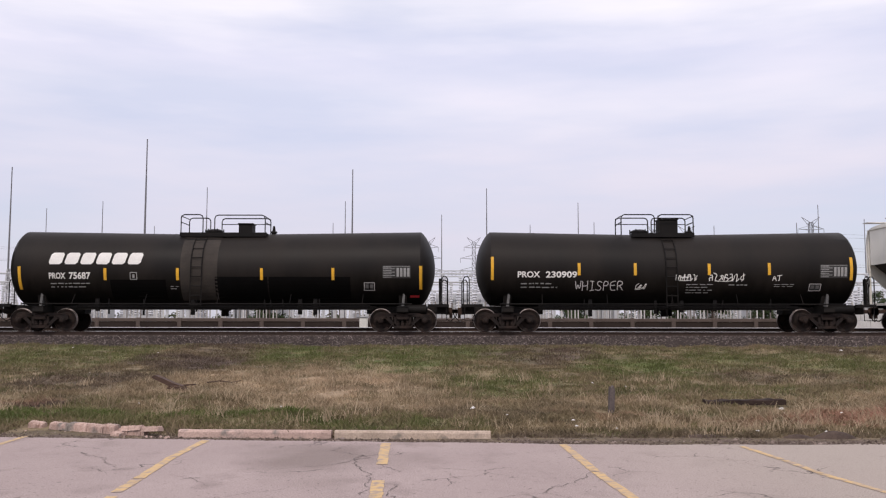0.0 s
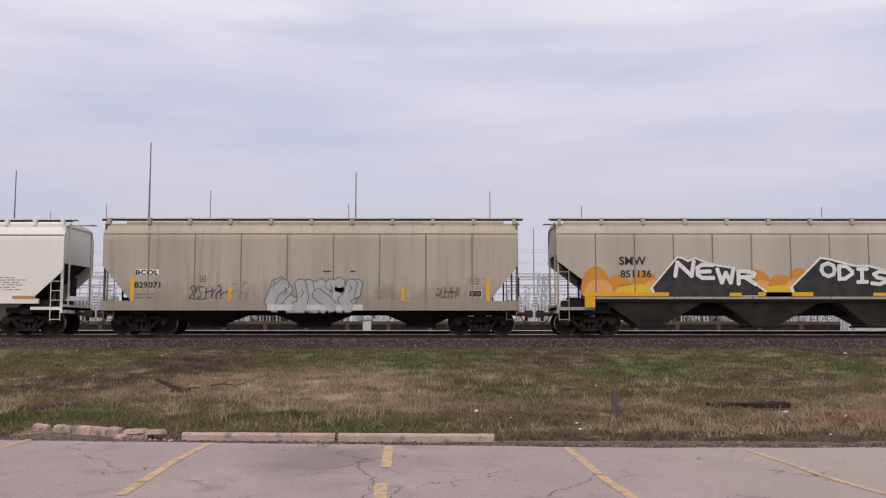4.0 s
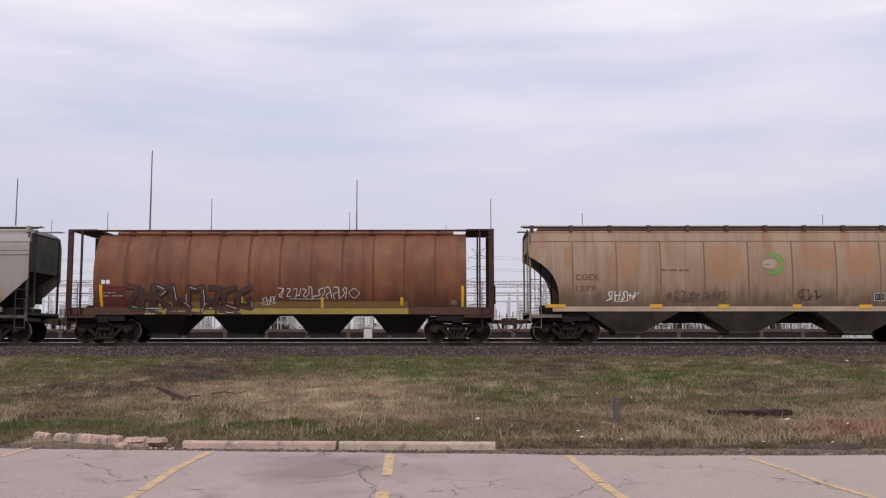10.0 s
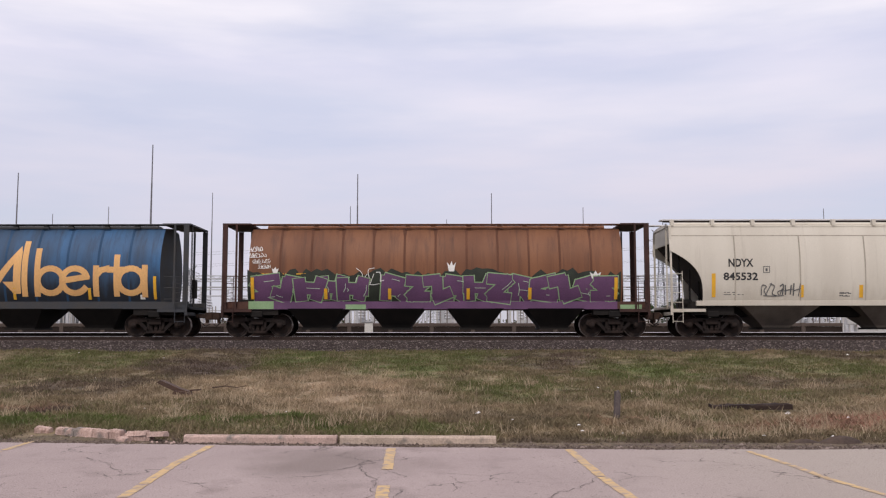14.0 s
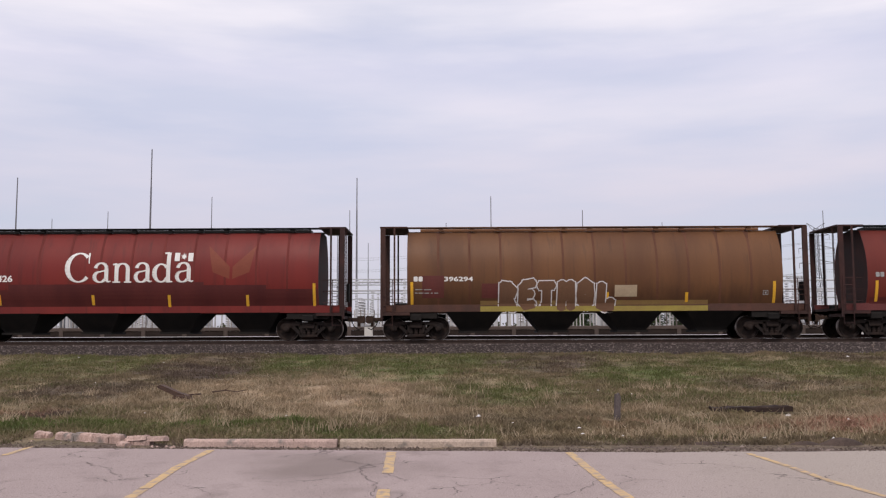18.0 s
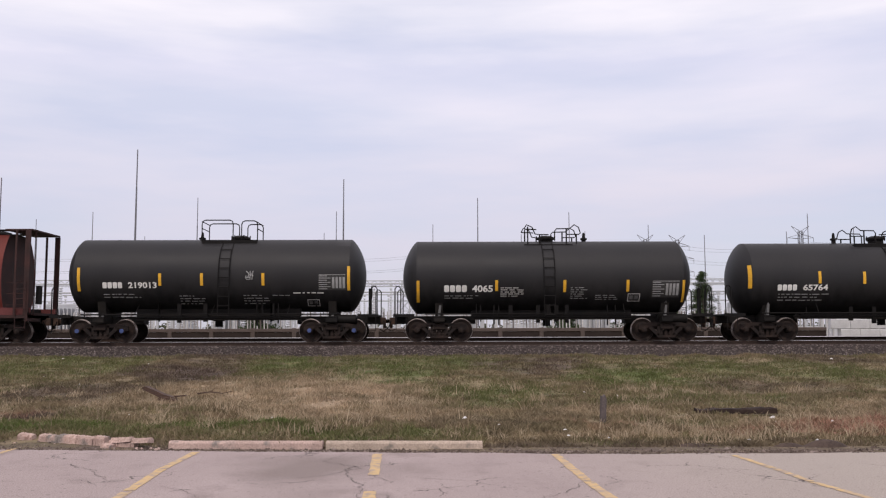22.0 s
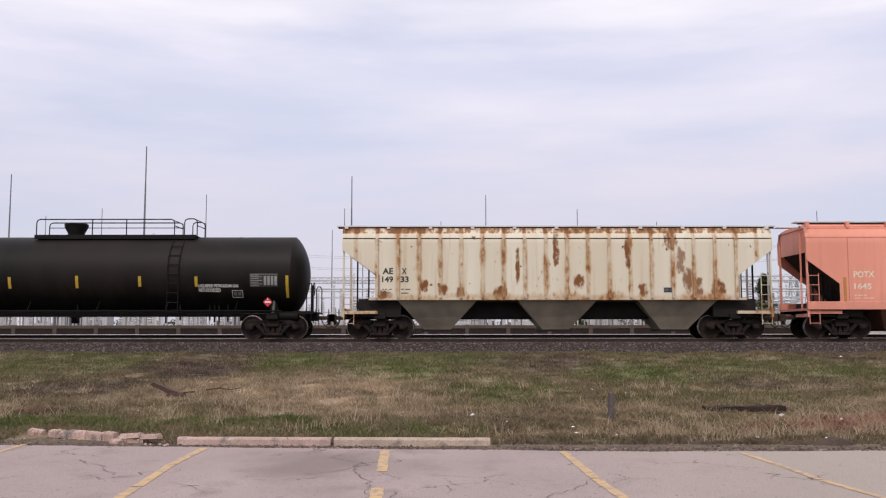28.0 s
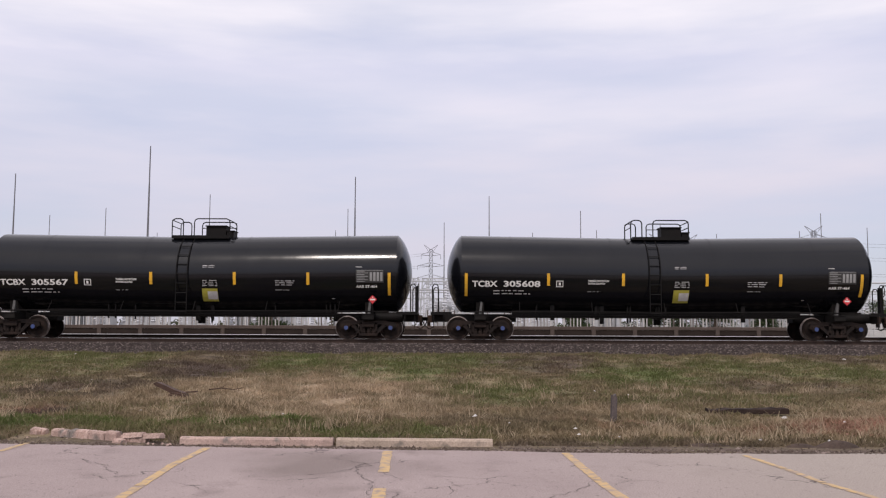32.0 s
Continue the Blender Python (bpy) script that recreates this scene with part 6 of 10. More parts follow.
def lattice(g, w0, w1, h, levels, r, at=(0, 0, 0)):
    """A square tapering lattice mast."""
    c = [(-1, -1), (1, -1), (1, 1), (-1, 1)]
    x, y, z = at
    p = lambda k, f: (x + c[k][0] * (w0 + (w1 - w0) * f), y + c[k][1] * (w0 + (w1 - w0) * f), z + h * f)
    for k in range(4):
        g.tube([p(k, 0), p(k, 1)], r * 1.3, 4)
    for i in range(levels):
        a, b = i / levels, (i + 1) / levels
        for k in range(4):
            g.tube([p(k, a), p((k + 1) % 4, b)], r * 0.7, 3)
            g.tube([p((k + 1) % 4, a), p(k, b)], r * 0.7, 3)
            g.tube([p(k, b), p((k + 1) % 4, b)], r * 0.7, 3)


def build_towers():
    for x, y, h, wide in ((-86.0, 455, 38, 9), (-7.0, 460, 43, 9), (16.0, 460, 43, 9), (112.0, 415, 44, 10), (99.0, 422, 45, 10), (163.0, 400, 46.3, 10.5), (-133.0, 470, 32, 8)):
        t = thing("pylon", "grey lattice steel transmission tower on the skyline", "pylon", "transmission towers", at=pose(x, y, YARD_Z))
        g = Geo()
        lattice(g, 3.6, 0.9, h * 0.62, 7, 0.12)
        lattice(g, 0.9, 0.8, h * 0.38, 6, 0.10, (0, 0, h * 0.62))
        part("lattice_shaft", g, M["mast"], t)
        for f in (0.66, 0.80, 0.93):
            g = Geo()
            for s in (-1, 1):
                tip = (s * wide * (0.75 if f < 0.9 else 0.55), 0, h * f + 0.4)
                for a in (-0.8, 0.8):
                    g.tube([(s * 0.8, a, h * f), tip], 0.10, 4)
                    g.tube([(s * 0.8, a, h * f + 1.9), tip], 0.10, 4)
                g.tube([tip, (tip[0], 0, tip[2] - 2.2)], 0.09, 5)
            part("cross_arm", g, M["mast"], t)
        g = Geo()
        for s in (-1, 1):
            g.tube([(0, 0, h), (s * wide * 0.38, 0, h + 2.4)], 0.14, 4)
            g.tube([(s * 0.8, 0, h - 1.5), (s * wide * 0.38, 0, h + 2.4)], 0.12, 4)
        part("earth_peak", g, M["mast"], t)
    # conductors
    g = Geo()
    for z0 in (29, 36, 42):
        for s in (-6.5, 6.5):
            for (xa, ya), (xb, yb) in (((-86.0, 455), (-7.0, 460)), ((16.0, 460), (112.0, 415)), ((112.0, 415), (163.0, 400)), ((-260, 450), (-86.0, 455)), ((163, 400), (330, 380))):
                pts = []
                for i in range(11):
                    f = i / 10
                    pts.append((xa + (xb - xa) * f, ya + s + (yb - ya) * f, z0 - 5 * 4 * f * (1 - f) * 0.5))
                g.tube(pts, 0.045, 3)
    tagged(part("conductor_wires", g, M["mast"]), "sagging overhead power conductors between the towers", "power line", kind="stuff")


def build_substation():
    """Rows of bus supports, breakers and gantries behind the tracks."""
    rnd = random.Random(31)
    pale = paint("pale_grey_porcelain", (0.62, 0.63, 0.66), (0.48, 0.49, 0.52), 0.6, 2.0, rough=0.35)
    steel = paint("light_galvanised", (0.50, 0.51, 0.53), (0.38, 0.39, 0.41), 0.6, 2.0, rough=0.6)
    # bus support: a post, an insulator stack and a cap
    def support(h):
        t = thing("bus_support", "pale insulator stack on a galvanised steel post", "insulator", "bus supports")
        part("steel_post", Geo().box(-0.09, 0.09, -0.09, 0.09, 0, h * 0.55).box(-0.2, 0.2, -0.2, 0.2, 0, 0.06), steel, t)
        rings = []
        for i in range(9):
            z = h * 0.55 + i * h * 0.045
            rings += [(0.07, z), (0.15, z + 0.02), (0.07, z + h * 0.025)]
        part("insulator", Geo().lathe(rings, 8), pale, t)
        part("clamp", Geo().box(-0.12, 0.12, -0.06, 0.06, h * 0.96, h), steel, t)
        return t
    base = {h: support(h) for h in (3.6, 4.6)}
    first = {h: True for h in base}
    for row, (y, h, z) in enumerate(((64, 3.6, YARD_Z), (71, 4.6, YARD_Z), (80, 3.6, YARD_Z), (90, 4.6, YARD_Z))):
        x = -34 - row * 4
        while x < 40 + row * 4:
            p = pose(x + rnd.uniform(-0.3, 0.3), y, z)
            if first[h]:
                base[h].matrix_basis, first[h] = p, False
            else:
                copy_thing(base[h], p)
            x += rnd.choice((1.5, 1.5, 2.2, 3.4))
        g = Geo()
        g.tube([(-36 - row * 4, y, z + h + 0.03), (42 + row * 4, y, z + h + 0.03)], 0.06, 6)
        tagged(part("bus_bar", g, steel), "long aluminium bus bar on the insulators", "bus bar", "bus bars")
    # breakers
    def breaker():
        t = thing("circuit_breaker", "pale grey high-voltage breaker with three porcelain columns", "breaker", "breakers")
        part("stand", Geo().box(-1.5, 1.5, -0.1, 0.1, 1.2, 1.4).box(-1.3, -1.15, -0.1, 0.1, 0, 1.2).box(1.15, 1.3, -0.1, 0.1, 0, 1.2), steel, t)
        part("control_box", Geo().chamfer_box(-0.5, 0.5, -0.35, 0.35, 0.35, 1.15, 0.03), pale, t)
        for x in (-1.2, 0, 1.2):
            part("column", Geo().lathe([(0.16, 1.4)] + [q for i in range(8) for q in ((0.12, 1.45 + i * 0.2), (0.24, 1.52 + i * 0.2), (0.12, 1.6 + i * 0.2))] + [(0.16, 3.2)], 8, "z", (x, 0, 0)), pale, t)
        return t
    b, used = breaker(), False
    for y in (67.5, 76, 85):
        x = -33
        while x < 38:
            p = pose(x, y, YARD_Z, 0, 0, rnd.choice((0, 0, 90)))
            if not used:
                b.matrix_basis, used = p, True
            else:
                copy_thing(b, p)
            x += rnd.choice((4.2, 5.5, 7.5))
    # gantries
    for x, y, w, h in ((-25, 95, 14, 6.3), (-9, 95, 12, 6.3), (4, 95, 12, 6.3), (17, 95, 13, 6.3), (31, 98, 14, 6.6), (-40, 98, 13, 6.6)):
        t = thing("gantry", "galvanised lattice gantry in the switchyard", "gantry", "switchyard gantries", at=pose(x, y, YARD_Z))
        for s in (-1, 1):
            g = Geo()
            lattice(g, 0.7, 0.3, h, 6, 0.05, (s * w / 2, 0, 0))
            part("lattice_leg", g, steel, t)
        g = Geo()
        for a in (-0.3, 0.3):
            for c in (0, 0.6):
                g.tube([(-w / 2, a, h - c), (w / 2, a, h - c)], 0.05, 4)
        k = int(w / 0.8)
        for i in range(k):
            xa, xb = -w / 2 + w * i / k, -w / 2 + w * (i + 1) / k
            g.tube([(xa, -0.3, h), (xb, -0.3, h - 0.6)], 0.03, 3)
            g.tube([(xa, 0.3, h - 0.6), (xb, 0.3, h)], 0.03, 3)
        part("lattice_beam", g, steel, t)
    # transformers and small buildings
    for x, y in ((-29, 74), (-14.5, 73), (1.5, 74), (12, 74), (26, 73)):
        t = thing("transformer", "large grey power transformer with cooling fins", "transformer", "transformers", at=pose(x, y, YARD_Z))
        part("tank", Geo().chamfer_box(-2.0, 2.0, -1.2, 1.2, 0.4, 3.2, 0.08), paint("transformer_grey", (0.46, 0.47, 0.49), (0.36, 0.37, 0.39), 0.6, 1.0), t)
        for i in range(12):
            part("cooling_fin", Geo().box(-1.8 + i * 0.31, -1.74 + i * 0.31, -1.75, -1.2, 0.7, 2.8), steel, t)
        for s in (-1.2, 0, 1.2):
            part("bushing", Geo().lathe([q for i in range(7) for q in ((0.1, 3.2 + i * 0.2), (0.2, 3.28 + i * 0.2), (0.1, 3.36 + i * 0.2))], 8, "z", (s, 0, 0)), pale, t)
        part("plinth", Geo().box(-2.3, 2.3, -1.9, 1.5, 0, 0.4), M["concrete"], t)
    # palisade round the yard
    f = thing("yard_fence", "pale weathered palisade fence around the switchyard", "fence", kind="structure", at=pose(0, 55, YARD_Z))
    post = Geo().box(-0.06, 0.06, -0.06, 0.06, 0, 2.2).mesh("post", steel)
    for i in range(-12, 14):
        part("post", post, None, f, at=pose(i * 3.0, 0.1, 0))
    for z in (0.35, 1.75):
        part("fence_rail", Geo().box(-36, 39, 0.03, 0.08, z, z + 0.06), steel, f)
    g = Geo()
    for i in range(-180, 196):
        if rnd.random() < 0.62:
            x, h = i * 0.2 + rnd.uniform(-0.02, 0.02), 2.05 + rnd.uniform(-0.08, 0.06)
            g.prism([(x - 0.035, 0.06), (x + 0.035, 0.06), (x + 0.035, h - 0.06), (x, h), (x - 0.035, h - 0.06)], -0.02, 0.02)
    tagged(part("pale", g, stone_material("weathered_pales", [(0.12, 0.10, 0.09), (0.42, 0.41, 0.40), (0.62, 0.61, 0.60)]), f), kind="stuff")
    # pale gravel of the yard
    gr = Geo().box(-70, 75, 48.5, 118, YARD_Z - 0.05, YARD_Z + 0.004)
    tagged(part("yard_gravel", gr, stone_material("pale_gravel", [(0.40, 0.38, 0.36), (0.46, 0.44, 0.42)])), "pale crushed gravel of the switchyard", "gravel", kind="structure")


def leafy(g, rnd, c, r, n, size, needle=False):
    for i in range(n):
        d = Vector((rnd.gauss(0, 1), rnd.gauss(0, 1), rnd.gauss(0, 1))).normalized()
        p = Vector(c) + d * r * rnd.random() ** 0.4
        a = Vector((rnd.gauss(0, 1), rnd.gauss(0, 1), rnd.gauss(0, 0.7))).normalized() * size * rnd.uniform(0.6, 1.3)
        b = a.orthogonal().normalized() * size * (0.25 if needle else 0.55)
        g.add([p - a, p + b, p + a, p - b], [(0, 1, 2, 3)])


def build_trees():
    leaf = grass_material("dark_needles", [(0.03, 0.05, 0.02), (0.05, 0.075, 0.03), (0.075, 0.10, 0.045)], 0)
    bark = paint("tree_bark", (0.11, 0.08, 0.06), (0.07, 0.05, 0.04), 0.8, 4.0)
    for i, (x, y, h, w) in enumerate(((21.95, 62, 4.6, 1.8), (15.4, 60, 2.6, 1.6), (18.35, 62, 5.0, 2.0), (13.2, 61, 2.2, 1.4), (9.0, 62, 2.0, 1.5), (-11.8, 62, 2.0, 1.6), (31, 64, 3.0, 1.8))):
        rnd = random.Random(40 + i)
        conifer = i in (0, 2)
        t = thing("spruce" if conifer else "bush", "small dark green spruce behind the tracks" if conifer else "low rounded green shrub behind the tracks", "tree" if conifer else "shrub", at=pose(x, y, YARD_Z))
        part("trunk", Geo().tube([(0, 0, 0), (0.05, 0, h * 0.5), (0, 0, h * 0.93)], 0.09, 6, 0.02), bark, t)
        g, limbs = Geo(), Geo()
        for k in range(150 if conifer else 40):
            f = rnd.uniform(0.08, 0.97) if conifer else rnd.uniform(0.15, 0.95)
            a = rnd.uniform(0, math.tau)
            reach = w * ((1 - f) * rnd.uniform(0.6, 1.1) + 0.05) if conifer else w * math.sqrt(max(0.05, 1 - (f * 1.6 - 0.7) ** 2)) * rnd.uniform(0.4, 1)
            tip = (math.cos(a) * reach, math.sin(a) * reach, h * f - (0.12 * reach if conifer else -0.1))
            limbs.tube([(0, 0, h * f), tip], 0.02, 3, 0.008)
            for s in (0.35, 0.65, 0.95):
                leafy(g, rnd, (tip[0] * s, tip[1] * s, h * f + (tip[2] - h * f) * s), 0.20 if conifer else 0.22, 20, 0.09, conifer)
        tagged(part("branchwork", limbs, bark, t), kind="stuff")
        tagged(part("crown", g, leaf, t), kind="stuff")
    # far woods
    far = grass_material("far_foliage", [(0.05, 0.06, 0.035), (0.08, 0.085, 0.05), (0.11, 0.105, 0.07)], 0)
    rnd, g = random.Random(77), Geo()
    for i in range(900):
        x = rnd.uniform(-330, 330)
        y = rnd.uniform(430, 470)
        leafy(g, rnd, (x, y, rnd.uniform(1.5, 6.0)), 3.0, 14, 1.0)
    tagged(part("far_woods", g, far), "hazy band of distant trees on the skyline", "woods", kind="stuff")

# ---- freight cars ----
TRAIN_RUN = [(0, 0.00), (0.25, 3.13), (0.5, 6.27), (0.75, 9.19), (1, 12.11), (1.5, 18.38), (2, 24.66), (3, 37.21), (4, 49.75), (5, 62.29), (6, 74.81), (7, 87.32),
             (8, 99.81), (9, 112.28), (10, 124.73), (11, 137.15), (12, 149.55), (13, 161.93), (14, 174.28), (15, 186.61), (16, 198.92), (17, 211.20), (18, 223.47),
             (19, 235.71), (20, 247.93), (21, 260.14), (22, 272.33), (23, 284.50), (24, 296.66), (25, 308.80), (26, 320.92), (27, 333.03), (28, 345.12),
             (29, 357.19), (30, 369.24), (31, 381.26), (32, 393.26)]
WHEEL_R = 0.457
CARS, WHEELSETS = [], []


def run_at(t):
    for (a, x), (b, y) in zip(TRAIN_RUN, TRAIN_RUN[1:]):
        if t <= b:
            return x + (y - x) * (t - a) / (b - a)
    return TRAIN_RUN[-1][1]


def bogie_meshes():
    """A three-piece bogie and one of its wheelsets."""
    g = Geo()
    for s in (-1, 1):
        y0, y1 = (s * 1.0 - 0.07, s * 1.0 + 0.07)
        arch = [(-1.12, 0.50), (-1.08, 0.66), (-0.62, 0.74), (0.62, 0.74), (1.08, 0.66), (1.12, 0.50), (0.98, 0.42), (0.72, 0.52), (0.55, 0.60), (-0.55, 0.60), (-0.72, 0.52), (-0.98, 0.42)]
        g.prism(arch, y0, y1)
        for d in (-1, 1):
            leg = [(d * 0.74, 0.56), (d * 0.58, 0.60), (d * 0.26, 0.26), (d * 0.34, 0.18)]
            g.prism(leg if d > 0 else leg[::-1], y0, y1)
            g.box(d * 0.30 - 0.05, d * 0.30 + 0.05, y0, y1, 0.22, 0.66)
            g.lathe([(0.10, -0.11), (0.12, -0.1), (0.12, 0.1), (0.08, 0.12)], 10, "y", (d * 0.89, s * 1.02, 0.457))
            g.box(d * 0.89 - 0.15, d * 0.89 + 0.15, s * 1.0 - 0.08, s * 1.0 + 0.08, 0.52, 0.64)
        g.prism([(-0.36, 0.14), (0.36, 0.14), (0.38, 0.24), (-0.38, 0.24)], y0 - 0.02, y1 + 0.02)
        for k in (-0.19, 0, 0.19):
            g.lathe([(0.075, 0.24), (0.085, 0.30), (0.07, 0.34), (0.085, 0.38), (0.07, 0.42), (0.075, 0.48)], 8, "z", (k, s * 1.0, 0))
    g.chamfer_box(-0.24, 0.24, -1.16, 1.16, 0.47, 0.68, 0.03)
    g.lathe([(0.30, 0.66), (0.30, 0.74)], 14)
    for d in (-0.42, 0.42):
        g.box(d - 0.05, d + 0.05, -0.85, 0.85, 0.36, 0.46)
    frame_mesh = g.mesh("bogie", M["bogie"])
    w = Geo()
    for s in (-1, 1):
        w.slot = 0
        y = s * 0.75
        w.lathe([(0.10, s * 0.10), (0.13, s * 0.09), (0.15, s * 0.03), (0.34, s * 0.01), (0.39, s * 0.05), (WHEEL_R - 0.01, s * 0.06)][::s], 32, "y", (0, y, 0), False)
        w.slot = 1
        w.lathe([(WHEEL_R - 0.01, s * 0.06), (WHEEL_R, s * 0.05), (WHEEL_R + 0.004, -s * 0.05), (WHEEL_R + 0.026, -s * 0.055), (WHEEL_R + 0.02, -s * 0.08)][::s], 32, "y", (0, y, 0), False)
        w.slot = 0
        w.lathe([(WHEEL_R + 0.02, -s * 0.08), (0.39, -s * 0.075), (0.34, -s * 0.03), (0.13, -s * 0.04), (0.10, -s * 0.08)][::s], 32, "y", (0, y, 0), False)
        w.lathe([(0.075, 0), (0.075, 0.2 * s), (0.085, 0.21 * s), (0.085, 0.33 * s), (0.05, 0.345 * s)][::s], 10, "y", (0, s * 0.83, 0))
        for k in range(3):
            a = k * math.tau / 3
            w.lathe([(0.014, 0), (0.014, s * 0.015)][::s], 6, "y", (0.055 * math.sin(a), s * 1.165, 0.055 * math.cos(a)))
    w.lathe([(0.085, -0.75), (0.075, -0.4), (0.075, 0.4), (0.085, 0.75)], 12, "y")
    return frame_mesh, w.mesh("wheelset", [M["wheel"], M["tread"]], True)


BOGIE, WHEELSET = bogie_meshes()


def running_gear(car, half, end, under):
    """Bogies, centre sills and couplers; half: half the bogie spacing, end: half the length over the end sills."""
    for s in (-1, 1):
        b = part("bogie", BOGIE, None, car, at=pose(s * half, 0, 0))
        for k, d in enumerate((-0.889, 0.889)):
            w = part("wheelset", WHEELSET, None, b, at=pose(d, 0, WHEEL_R))
            WHEELSETS.append((w, k))
        part("bolster", Geo().chamfer_box(s * half - 0.22, s * half + 0.22, -1.35, 1.35, 0.76, 1.02, 0.04), under, car)
        c = Geo()
        c.chamfer_box(min(s * end, s * (end + 0.46)), max(s * end, s * (end + 0.46)), -0.08, 0.08, 0.76, 0.92, 0.02)
        a, e = s * (end + 0.38), s * (end + 0.70)
        poly = [(a, 0.70), (a, 0.98), (e - s * 0.05, 1.0), (e, 0.93), (e, 0.74), (e - s * 0.06, 0.69)]
        c.prism(poly if s < 0 else poly[::-1], -0.17, 0.12)
        c.box(min(a, a + s * 0.12), max(a, a + s * 0.12), -0.06, 0.06, 0.55, 0.70)
        part("coupler", c, M["coupler"], car, "rusty knuckle coupler")
        h = s * (end + 0.15)
        part("air_hose", Geo().tube([(h, -0.35, 0.85), (h + s * 0.1, -0.36, 0.6), (h + s * 0.3, -0.3, 0.42), (h + s * 0.45, -0.2, 0.5)], 0.022, 6), M["black"], car)


def ladder(car, name, u, w, z0, z1, y, step, mat, r=0.014):
    g = Geo()
    ys = y if callable(y) else (lambda z: y)
    zs = [z0 + (z1 - z0) * i / 8 for i in range(9)]
    for s in (u - w / 2, u + w / 2):
        g.tube([(s, ys(z), z) for z in zs], r * 1.2, 5)
    z = z0 + 0.05
    while z < z1:
        g.tube([(u - w / 2, ys(z), z), (u + w / 2, ys(z), z)], r, 5)
        z += step
    return part(name, g, mat, car)


def brake_wheel(car, u, y, z):
    g = Geo()
    n = 16
    g.tube([(u, y + 0.26 * math.cos(k * math.tau / n), z + 0.26 * math.sin(k * math.tau / n)) for k in range(n + 1)], 0.018, 5)
    for k in range(4):
        a = k * math.tau / 4 + 0.4
        g.tube([(u, y, z), (u, y + 0.26 * math.cos(a), z + 0.26 * math.sin(a))], 0.013, 4)
    part("brake_wheel", g, M["black"], car)


def stripes(car, surf, us, z0, z1, mat, w=0.115, off=0.012):
    for item in us:
        u, a, b = item if isinstance(item, tuple) else (item, z0, z1)
        part("reflector", Geo().patch(u - w / 2, u + w / 2, a, b, surf, off, 0.014, nu=4), mat, car)


